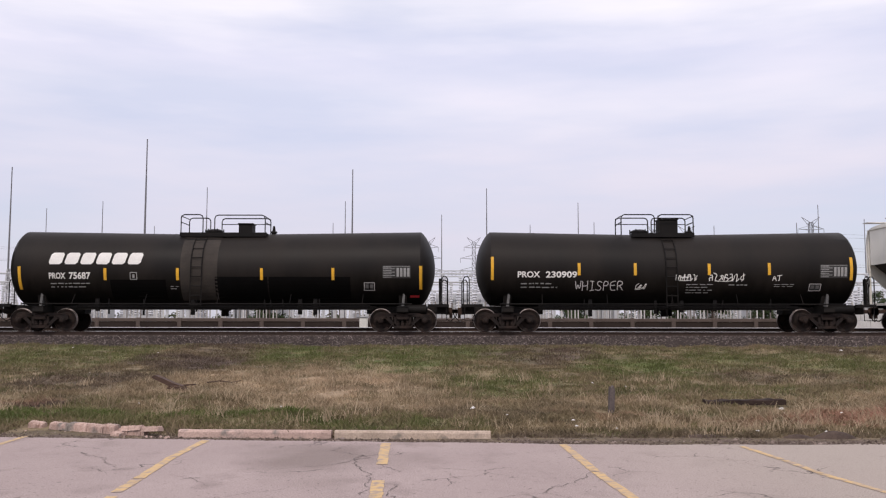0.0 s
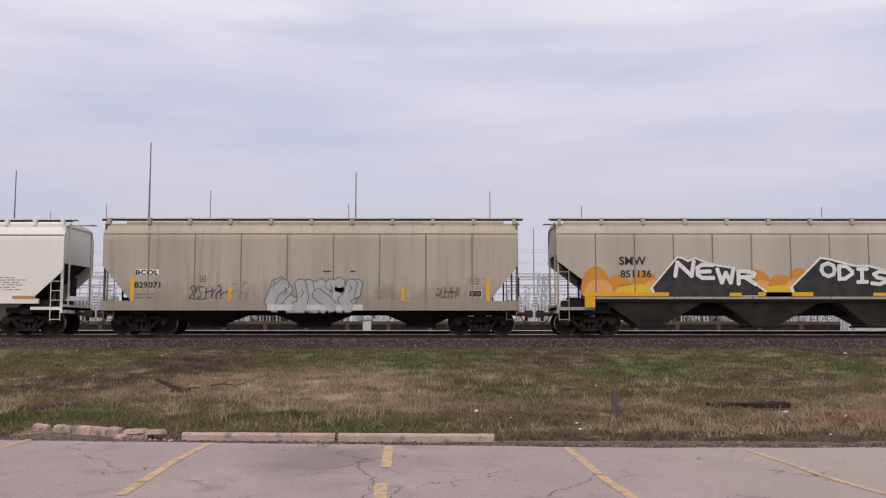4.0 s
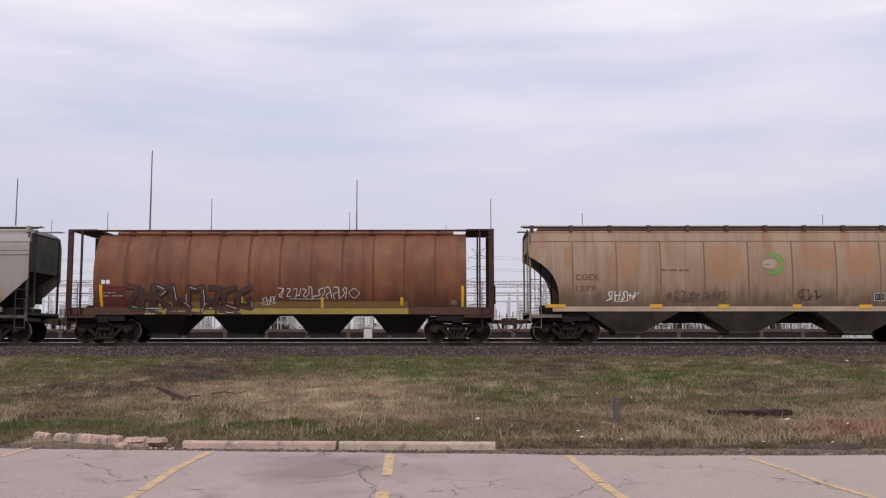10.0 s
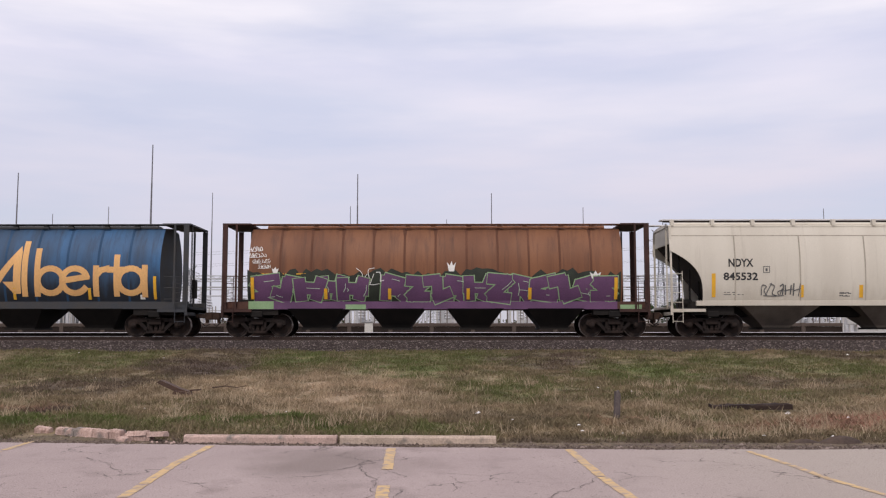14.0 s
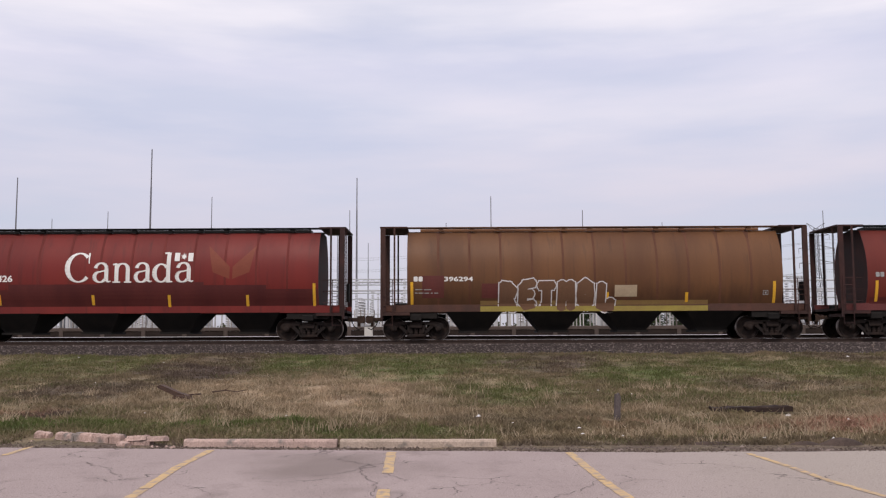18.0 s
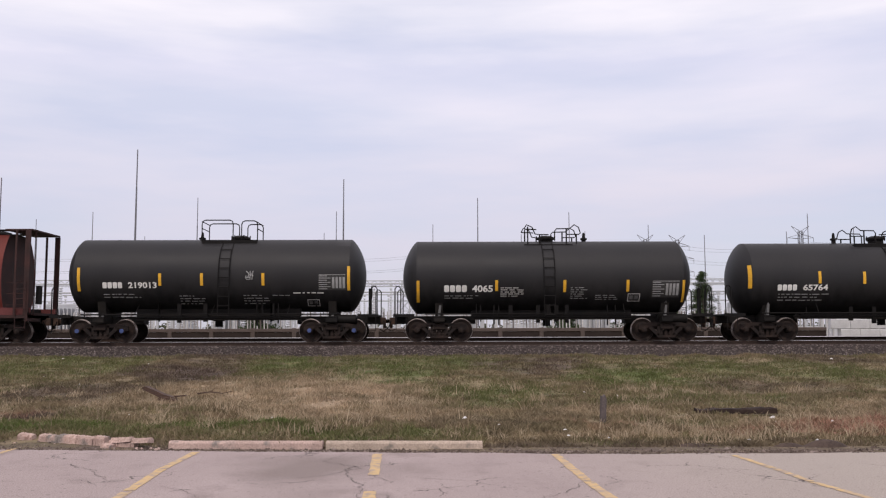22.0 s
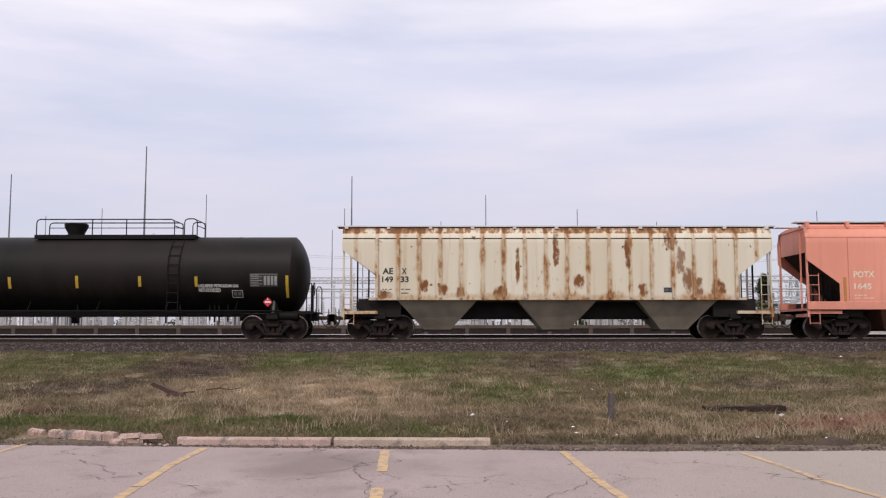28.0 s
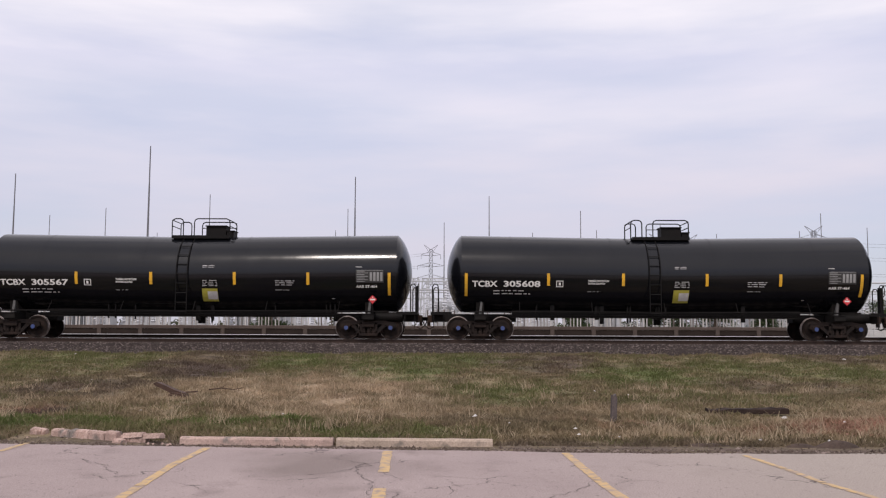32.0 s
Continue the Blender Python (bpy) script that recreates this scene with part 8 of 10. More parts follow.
def marks_2(c, s):
    lettering(c, 'PROX', -6.04, -5.14, 2.16, 2.41, M['white'], s)
    lettering(c, '230909', -4.92, -3.67, 2.15, 2.41, M['white'], s)
    bars(c, -5.91, -4.06, 1.74, 2.03, 2, M['greytext'], s, 5)
    stripes(c, s, [(-7.05, 2.06, 2.99), (-3.59, 2.25, 2.74), (-1.35, 2.25, 2.74), (1.6, 2.27, 2.72), (4.0, 2.27, 2.75), (7.28, 2.07, 2.98)], 0, 0, M['yellow'], 0.115)
    hand_word(c, 'WHISPER', -3.75, -1.80, 1.66, 2.02, M['palegrey'], s, 0.032, 4)
    scrawl(c, -1.34, -0.89, 1.70, 1.93, M['white'], s, 5, 0.03)
    scrawl(c, 0.25, 1.10, 2.04, 2.31, M['white'], s, 6, 0.035)
    scrawl(c, 1.56, 3.03, 2.02, 2.34, M['white'], s, 7, 0.035)
    hand_word(c, 'AT', 4.12, 4.52, 2.05, 2.25, M['white'], s, 0.032, 8)
    bars(c, 0.70, 1.78, 1.54, 1.97, 4, M['greytext'], s, 12)
    bars(c, 2.40, 3.14, 1.84, 1.98, 1, M['greytext'], s, 13)
    bars(c, 4.22, 5.01, 1.80, 1.95, 2, M['greytext'], s, 14)
    panel_table(c, 6.03, 7.14, 2.16, 2.68, s)
    test_box(c, 5.63, 6.11, 1.64, 1.93, s)


def marks_3(c, s):
    lettering(c, 'WFRX', -6.48, -5.26, 2.85, 3.15, M['dark'], s)
    lettering(c, '849625', -6.47, -4.82, 2.29, 2.60, M['dark'], s)
    bars(c, -6.76, -5.08, 1.73, 1.99, 2, M['midtext'], s, 5)
    boxed(c, -4.06, -3.78, 2.59, 2.85, M['midtext'], s)
    patch(c, -6.80, -5.87, 1.42, 1.52, M['orange'], s, 'reflector', 0.03)
    patch(c, -4.06, -3.60, 1.43, 1.53, M['orange'], s, 'reflector', 0.03)
    patch(c, -1.41, -0.96, 1.44, 1.54, M['orange'], s, 'reflector', 0.03)
    patch(c, 1.20, 1.65, 1.45, 1.55, M['orange'], s, 'reflector', 0.03)
    patch(c, -5.85, -5.70, 1.42, 1.52, M['red'], s, 'reflector', 0.03)
    bars(c, -1.98, -1.51, 2.07, 2.16, 1, M['midtext'], s, 12)
    bars(c, -2.21, -1.39, 1.72, 2.01, 4, M['midtext'], s, 13)
    bars(c, -2.75, -2.28, 1.74, 1.88, 2, M['midtext'], s, 14)
    bars(c, -0.67, -0.12, 1.75, 1.94, 3, M['midtext'], s, 15)
    bars(c, 0.32, 0.74, 1.73, 1.99, 3, M['midtext'], s, 16)
    bars(c, 1.77, 2.27, 2.09, 2.18, 1, M['midtext'], s, 17)
    bars(c, 1.55, 2.38, 1.73, 2.02, 4, M['midtext'], s, 18)
    bars(c, -0.39, 0.64, 1.42, 1.49, 1, M['midtext'], s, 19)
    patch(c, 3.82, 4.26, 1.43, 1.54, M['orange'], s, 'reflector', 0.03)
    patch(c, 6.07, 7.00, 1.42, 1.53, M['orange'], s, 'reflector', 0.03)
    patch(c, 5.41, 5.55, 1.43, 1.53, M['red'], s, 'reflector', 0.03)
    patch(c, 4.96, 5.27, 1.78, 2.07, M['paleblue'], s, 'painted_patch', 0.005)
    bars(c, 5.31, 6.57, 1.75, 2.33, 6, M['midtext'], s, 24)


def marks_4(c, s):
    patch(c, -6.97, -6.04, 2.35, 2.60, M['white'], s, 'painted_patch', 0.005)
    lettering(c, 'BCOL', -6.96, -6.05, 2.37, 2.57, M['dark'], s, 0.012)
    lettering(c, '829071', -7.01, -5.96, 1.85, 2.09, M['dark'], s)
    bars(c, -6.95, -6.12, 1.43, 1.70, 2, M['midtext'], s, 6)
    stripes(c, s, [(-7.08, 1.33, 2.3), (-3.19, 1.33, 1.84), (3.7, 1.34, 1.85), (7.09, 1.33, 2.29)], 0, 0, M['yellow'], 0.15)
    scrawl(c, -4.85, -3.47, 1.41, 2.02, M['bluegrey'], s, 11, 0.04)
    scrawl(c, -3.33, -2.32, 1.33, 2.16, M['fainttag'], s, 12, 0.03)
    scrawl(c, 4.99, 5.91, 1.48, 1.92, M['midtext'], s, 13, 0.04)
    scrawl(c, 2.52, 3.38, 1.48, 1.94, M['fainttag'], s, 14, 0.03)
    patch(c, -1.68, 2.11, 0.96, 1.19, M['palegrey'], s, 'sill_paint', 0.03)
    throwup(c, 4, -1.68, 2.12, 0.96, 2.17, M['silver'], M['midtext'], s, 5)
    test_box(c, 6.31, 6.85, 1.48, 1.77, s)
    bars(c, 6.32, 6.95, 2.00, 2.29, 3, M['midtext'], s, 15)
    boxed(c, -4.39, -4.15, 2.09, 2.34, M['midtext'], s)
    patch(c, 0.51, 0.82, 2.49, 2.54, M['dark'], s, 'painted_patch', 0.005)
    patch(c, 1.60, 1.80, 2.49, 2.54, M['dark'], s, 'painted_patch', 0.005)


def marks_5(c, s):
    cloud(c, -7.59, -6.43, 1.58, 2.71, M['graforange'], s, 0.0036)
    cloud(c, -6.62, -5.56, 1.58, 2.39, M['graforange'], s, 0.0042)
    cloud(c, -5.66, -4.50, 1.58, 2.56, M['graforange'], s, 0.0048)
    cloud(c, -1.32, 0.03, 1.58, 2.58, M['graforange'], s, 0.0054)
    cloud(c, -0.07, 0.99, 1.58, 2.37, M['graforange'], s, 0.006)
    cloud(c, -7.44, -6.33, 1.58, 2.20, M['grafpeach'], s, 0.0066)
    cloud(c, -5.17, -4.11, 1.58, 2.18, M['grafpeach'], s, 0.0072)
    cloud(c, -0.93, 0.13, 1.58, 2.16, M['grafpeach'], s, 0.0078)
    cloud(c, -6.28, -4.11, 1.58, 2.00, M['grafyellow'], s, 0.0084)
    cloud(c, -0.31, 0.99, 1.58, 1.97, M['grafyellow'], s, 0.009)
    shape(c, [[(-4.86, 1.83), (-3.76, 3.12), (-3.55, 3.09), (-3.31, 2.97), (-3.01, 3.09), (-2.79, 2.99), (-2.35, 2.83), (-1.61, 2.7), (-0.87, 2.45), (-0.77, 2.16), (0.01, 1.54), (-4.68, 1.58)]], M['white'], s, 0.0165, 'graffiti_outline')
    shape(c, [[(-4.74, 1.87), (-3.74, 3.05), (-3.56, 3.02), (-3.33, 2.89), (-3.02, 3.01), (-2.83, 2.92), (-2.4, 2.76), (-1.64, 2.63), (-0.92, 2.37), (-0.84, 2.12), (-0.12, 1.56), (-4.61, 1.58)]], M['dark'], s, 0.019, 'graffiti_backing')
    lettering(c, 'SMW', -6.06, -4.99, 2.77, 3.11, M['dark'], s)
    lettering(c, '851136', -6.02, -4.78, 2.27, 2.57, M['dark'], s)
    bars(c, -6.01, -5.25, 1.81, 2.06, 2, M['midtext'], s, 17)
    bubble(c, 'NEWR', -3.86, -0.62, 2.28, 2.98, M['white'], M['dark'], s, 0.175, 0.008, 11, 0.022, tilt=-0.155)
    patch(c, -7.52, -4.11, 1.53, 1.68, M['sillyellow'], s, 'sill_stripe', 0.03)
    patch(c, -1.70, -1.22, 1.53, 1.67, M['sillyellow'], s, 'sill_stripe', 0.03)
    patch(c, -0.26, 0.77, 1.53, 1.69, M['sillyellow'], s, 'sill_stripe', 0.03)
    patch(c, -7.45, -7.04, 1.08, 1.52, M['sillyellow'], s, 'bolster_plate', 0.03)
    patch(c, -4.11, -1.70, 1.53, 1.69, M['dark'], s, 'sill_stripe', 0.028)
    cloud(c, -0.19, 0.77, 1.58, 2.39, M['graforange'], s, 0.0096)
    cloud(c, 0.57, 1.59, 1.58, 2.66, M['graforange'], s, 0.0102)
    cloud(c, 4.53, 5.68, 1.58, 2.66, M['graforange'], s, 0.0108)
    cloud(c, 5.59, 6.74, 1.59, 2.38, M['graforange'], s, 0.0114)
    cloud(c, 6.60, 7.38, 1.59, 2.72, M['graforange'], s, 0.012)
    cloud(c, -0.77, -0.10, 1.58, 2.18, M['grafpeach'], s, 0.0126)
    cloud(c, 0.48, 1.35, 1.58, 2.23, M['grafpeach'], s, 0.0132)
    cloud(c, 4.67, 5.68, 1.58, 2.18, M['grafpeach'], s, 0.0138)
    cloud(c, 6.07, 7.13, 1.59, 2.20, M['grafpeach'], s, 0.0144)
    cloud(c, -0.48, 1.49, 1.58, 1.97, M['grafyellow'], s, 0.015)
    cloud(c, 5.01, 6.41, 1.58, 2.04, M['grafyellow'], s, 0.0156)
    shape(c, [[(0.69, 1.87), (1.93, 3.1), (2.3, 3.05), (3.29, 2.79), (3.89, 2.78), (4.62, 2.57), (4.62, 2.2), (5.18, 1.55), (0.82, 1.58)]], M['white'], s, 0.0165, 'graffiti_outline')
    shape(c, [[(0.83, 1.91), (1.97, 3.02), (2.28, 2.97), (3.25, 2.71), (3.85, 2.7), (4.53, 2.51), (4.53, 2.16), (5.07, 1.57), (0.92, 1.58)]], M['dark'], s, 0.019, 'graffiti_backing')
    bubble(c, 'ODIS', 1.9, 4.62, 2.26, 2.94, M['white'], M['dark'], s, 0.165, 0.008, 12, 0.022, tilt=-0.175)
    patch(c, -0.57, 1.62, 1.53, 1.69, M['sillyellow'], s, 'sill_stripe', 0.03)
    patch(c, 4.00, 7.46, 1.54, 1.67, M['sillyellow'], s, 'sill_stripe', 0.03)
    patch(c, 1.62, 4.00, 1.54, 1.69, M['dark'], s, 'sill_stripe', 0.028)
    patch(c, 7.03, 7.42, 1.11, 1.53, M['sillyellow'], s, 'bolster_plate', 0.03)
    test_box(c, 4.67, 5.05, 1.89, 2.12, s)


def marks_6(c, s):
    lettering(c, 'FURX', -7.24, -6.34, 2.56, 2.86, M['dark'], s)
    lettering(c, '849402', -7.23, -5.86, 2.12, 2.43, M['dark'], s)
    bars(c, -7.15, -6.18, 1.79, 2.07, 3, M['midtext'], s, 5)
    scrawl(c, -5.83, -4.18, 1.65, 2.15, M['browntag'], s, 21, 0.04)
    scrawl(c, -3.30, -0.02, 1.65, 2.22, M['fainttag'], s, 22, 0.05)
    scrawl(c, -0.02, 4.36, 1.65, 2.18, M['fainttag'], s, 23, 0.05)
    test_box(c, 5.64, 6.10, 1.69, 1.98, s)
    bars(c, 6.62, 7.38, 2.04, 2.24, 2, M['midtext'], s, 10)
    boxed(c, -4.12, -3.86, 2.36, 2.64, M['midtext'], s)
    patch(c, 0.04, 0.27, 1.66, 1.77, M['white'], s, 'painted_patch', 0.005)
    patch(c, -6.92, -5.67, 1.37, 1.49, M['orange'], s, 'reflector', 0.03)
    patch(c, -3.47, -3.01, 1.37, 1.49, M['orange'], s, 'reflector', 0.03)
    patch(c, -1.26, -0.82, 1.37, 1.49, M['orange'], s, 'reflector', 0.03)
    patch(c, 1.13, 1.59, 1.37, 1.48, M['orange'], s, 'reflector', 0.03)
    patch(c, 3.32, 3.76, 1.37, 1.48, M['orange'], s, 'reflector', 0.03)


def marks_7(c, s):
    blocks(c, 2, -5.46, -4.97, 2.64, 2.90, M['dark'], s)
    lettering(c, '389224', -5.46, -4.14, 2.09, 2.34, M['dark'], s)
    boxed(c, -3.20, -2.93, 2.37, 2.64, M['midtext'], s)
    worm(c, 4.89, 7.22, 2.45, 3.30, M['graphite'], s)
    shape(c, [[(-3.5, 1.45), (-3.3, 1.75), (-3.12, 1.78), (-3.0, 2.0), (-2.6, 2.08), (0.6, 2.02), (0.85, 1.98), (1.0, 1.85), (1.25, 1.84), (1.38, 1.62), (1.45, 1.3), (1.36, 1.16), (-3.4, 1.17)]], M['maroonspray'], s, 0.005, 'graffiti_backing')
    sharp_word(c, 'EMARK', -3.0, 0.75, 1.17, 2.36, M['turquoise'], M['teal'], M['sprayblack'], s, 0.26, 0.045, 1.52)
    stripes(c, s, [(-6.66, 1.26, 2.15), (-3.62, 1.15, 1.57), (-1.12, 1.15, 1.56), (1.63, 1.14, 1.55), (4.13, 1.15, 1.56), (7.28, 1.67, 2.13), (7.08, 1.25, 1.65)], 0, 0, M['yellow'], 0.13, 0.045)
    test_box(c, 5.67, 6.19, 1.79, 2.11, s)
    scrawl(c, -4.03, -3.43, 1.59, 2.09, M['midtext'], s, 31, 0.035)
    scrawl(c, -4.03, -3.45, 1.15, 1.36, M['midtext'], s, 32, 0.03)
    scrawl(c, 0.81, 1.96, 1.78, 2.22, M['midtext'], s, 33, 0.025)
    scrawl(c, 2.64, 3.22, 1.22, 1.41, M['midtext'], s, 34, 0.02)
    bars(c, -5.44, -4.60, 1.23, 1.46, 2, M['midtext'], s, 15)


def marks_8(c, s):
    blocks(c, 2, -7.13, -6.76, 2.33, 2.49, M['white'], s)
    patch(c, -7.07, -6.13, 1.38, 2.26, M['darkred'], s, 'painted_patch', 0.005)
    bars(c, -7.05, -6.21, 1.82, 2.07, 2, M['greytext'], s, 5)
    patch(c, -5.39, 5.13, 1.13, 1.36, M['olive'], s, 'sill_stripe', 0.03)
    patch(c, -5.40, 5.13, 1.37, 1.63, M['oliveover'], s, 'painted_patch', 0.005)
    wild(c, 9, -6.15, -1.15, 1.30, 2.38, M['darkmaroon'], M['sprayblack'], s, 12, 0.16, 0.035, M['palegrey'], 0.034)
    wild(c, 4, -5.6, -1.6, 1.10, 1.42, M['darkmaroon'], M['sprayblack'], s, 14, 0.07, 0.02, M['palegrey'], 0.036)
    scrawl(c, -0.75, -0.15, 1.50, 1.85, M['palegrey'], s, 44, 0.03)
    scrawl(c, -0.1, 2.7, 1.72, 2.25, M['palegrey'], s, 42, 0.03)
    shape(c, ring(2.75, 3.2, 1.75, 2.15, 0.03, 0.45), M['palegrey'], s, 0.016, 'graffiti_tag')
    stripes(c, s, [(-7.14, 1.43, 2.3), (-4.8, 1.4, 1.83), (-1.53, 1.39, 1.83), (1.69, 1.37, 1.79), (4.87, 1.4, 1.79), (7.3, 1.42, 2.25)], 0, 0, M['yellow'], 0.115)
    boxed(c, 6.85, 7.05, 1.51, 1.67, M['greytext'], s)


def marks_9(c, s):
    for k in (1, -1):
        turn = [math.radians(v) for v in range(4, 142, 6)]
        outer = [(1.0 + 0.45 * math.cos(v), 3.11 + k * 0.45 * math.sin(v)) for v in turn]
        inner = [(0.90 + 0.33 * math.cos(v), 3.11 + k * 0.27 * math.sin(v)) for v in turn]
        shape(c, [[outer[i], outer[i + 1], inner[i + 1], inner[i]] for i in range(len(turn) - 1)], M['logogreen'], s, 0.010, 'emblem_stroke')
    shape(c, [[(0.84 + 0.29 * math.cos(v * math.tau / 20), 3.11 + 0.20 * math.sin(v * math.tau / 20)) for v in range(20)]], M['pinkpatch'], s, 0.014, 'logo_band')
    bars(c, 0.63, 1.02, 3.06, 3.17, 1, M['midtext'], s, 5, off=0.018)
    lettering(c, 'CGEX', -6.90, -5.95, 2.46, 2.71, M['browntext'], s)
    lettering(c, '1277', -6.89, -6.06, 2.02, 2.24, M['browntext'], s)
    scrawl(c, -5.69, -4.51, 1.62, 2.08, M['white'], s, 51, 0.035)
    scrawl(c, -3.27, -0.85, 1.62, 2.04, M['browntag'], s, 52, 0.05)
    scrawl(c, 1.92, 2.84, 1.67, 2.15, M['dark'], s, 53, 0.035)
    test_box(c, 4.98, 5.41, 1.64, 1.95, s)
    bars(c, -3.50, -2.29, 2.80, 3.04, 1, M['browntext'], s, 12)
    bars(c, -6.89, -5.91, 1.63, 1.89, 2, M['midtext'], s, 13)
    patch(c, -8.10, -7.29, 1.38, 1.51, M['yellow'], s, 'reflector', 0.03)
    patch(c, -3.93, -3.44, 1.37, 1.51, M['yellow'], s, 'reflector', 0.03)
    patch(c, -1.21, -0.79, 1.36, 1.50, M['yellow'], s, 'reflector', 0.03)
    patch(c, 1.74, 2.09, 1.36, 1.50, M['yellow'], s, 'reflector', 0.03)
    patch(c, 4.39, 4.90, 1.35, 1.49, M['yellow'], s, 'reflector', 0.03)
    patch(c, 7.29, 8.12, 1.35, 1.48, M['yellow'], s, 'reflector', 0.03)


def marks_10(c, s):
    lettering(c, 'ALNX', -7.08, -6.17, 2.37, 2.62, M['peach'], s)
    lettering(c, '396314', -5.84, -4.43, 2.37, 2.63, M['peach'], s)
    boxed(c, -4.09, -3.80, 2.35, 2.64, M['greytext'], s)
    bars(c, -7.06, -5.51, 1.93, 2.18, 2, M['greytext'], s, 6)
    shape(c, [[(0.37, 1.7), (0.77, 1.7), (1.9, 3.37), (1.83, 3.63)]], M['gold'], s, 0.012, 'logo_letter')
    shape(c, [[(1.58, 1.71), (1.88, 1.71), (1.9, 3.37), (1.59, 2.93)]], M['gold'], s, 0.012, 'logo_letter')
    shape(c, [[(1.16, 2.19), (1.58, 1.73), (1.58, 2.19)]], M['gold'], s, 0.012, 'logo_letter')
    round_word(c, 1.97, 1.62, M['gold'], s, 0.235)
    shape(c, [[(-1.36, 2.68), (-0.96, 2.4), (-0.55, 2.61), (-0.57, 1.75), (-0.96, 1.59), (-1.35, 1.78)]], M['gold2'], s, 0.012, 'book_emblem')
    shape(c, [[(-1.1, 2.7), (-0.9, 2.77), (-0.97, 2.61)]], M['gold2'], s, 0.012, 'painted_shape')
    shape(c, [[(-0.85, 2.81), (-0.69, 2.91), (-0.73, 2.72)]], M['gold2'], s, 0.012, 'painted_shape')
    shape(c, [[(-0.8, 2.65), (-0.6, 2.7), (-0.66, 2.58)]], M['gold2'], s, 0.012, 'painted_shape')
    lettering(c, 'Heritage Fund', -3.77, -1.53, 1.68, 1.90, M['gold2'], s)
    stripes(c, s, [(-7.26, 1.47, 2.39), (-4.27, 1.47, 1.92), (-1.41, 1.48, 1.93), (1.62, 1.48, 1.94), (4.63, 1.48, 1.94), (7.25, 1.49, 2.4)], 0, 0, M['yellow'], 0.115)
    scrawl(c, -5.85, -4.81, 1.72, 2.24, M['fainttag2'], s, 61, 0.03)
    scrawl(c, -4.12, -2.05, 1.70, 2.25, M['fainttag2'], s, 62, 0.03)
    patch(c, -7.43, -7.29, 3.23, 3.71, M['red'], s, 'painted_patch', 0.005)
    patch(c, 6.65, 6.84, 1.49, 1.67, M['white'], s, 'painted_patch', 0.005)
    bars(c, -3.13, -2.16, 1.20, 1.36, 1, M['greytext'], s, 21)


def marks_11(c, s):
    ragged(c, -7.51, 7.39, 1.39, 2.68, M['sprayblack'], s, 3)
    wild(c, 5, -7.15, -2.9, 1.36, 2.52, M['purple'], M['graffgreen'], s, 71, 0.47, 0.042, M['palemint'], 0.016)
    wild(c, 6, -1.95, 2.9, 1.36, 2.54, M['purple'], M['graffgreen'], s, 74, 0.42, 0.042, M['palemint'], 0.016)
    wild(c, 5, 3.1, 7.2, 1.36, 2.52, M['purple'], M['graffgreen'], s, 77, 0.45, 0.042, M['palemint'], 0.016)
    patch(c, -7.49, 7.26, 1.09, 1.40, M['purple'], s, 'sill_paint', 0.03)
    patch(c, -7.49, -6.48, 1.10, 1.41, M['graffgreen'], s, 'sill_paint', 0.034)
    patch(c, -3.60, -2.79, 1.09, 1.28, M['graffgreen'], s, 'sill_paint', 0.034)
    patch(c, 7.38, 8.24, 1.09, 1.27, M['graffgreen'], s, 'sill_paint', 0.034)
    scrawl(c, -7.48, -6.92, 3.41, 3.59, M['white'], s, 74, 0.022)
    scrawl(c, -7.50, -6.74, 3.15, 3.34, M['white'], s, 77, 0.022)
    scrawl(c, -7.32, -6.62, 2.92, 3.10, M['white'], s, 78, 0.022)
    scrawl(c, -7.08, -6.57, 2.71, 2.87, M['white'], s, 79, 0.022)
    scrawl(c, -3.26, -1.97, 2.06, 2.72, M['white'], s, 75, 0.03)
    scrawl(c, -2.56, -2.08, 1.11, 1.37, M['white'], s, 76, 0.02)
    bars(c, -7.08, -4.71, 2.43, 2.64, 1, M['gold2'], s, 17)
    shape(c, [[(-6.48, 2.53), (-6.54, 2.72), (-6.45, 2.67), (-6.4, 2.78), (-6.34, 2.67), (-6.26, 2.72), (-6.31, 2.53)]], M['white'], s, 0.02, 'crown_tag')
    shape(c, [[(0.53, 2.59), (0.46, 2.95), (0.57, 2.82), (0.64, 3.01), (0.7, 2.82), (0.81, 2.95), (0.74, 2.59)]], M['white'], s, 0.02, 'crown_tag')
    shape(c, [[(6.23, 2.3), (6.14, 2.56), (6.28, 2.47), (6.37, 2.62), (6.46, 2.47), (6.59, 2.56), (6.5, 2.3)]], M['white'], s, 0.02, 'crown_tag')
    stripes(c, s, [(-7.3, 1.49, 2.35), (-4.38, 1.49, 1.91), (-1.83, 1.48, 1.91), (1.3, 1.48, 1.91), (3.76, 1.48, 1.94), (7.18, 1.48, 2.34)], 0, 0, M['yellow'], 0.13, 0.06)


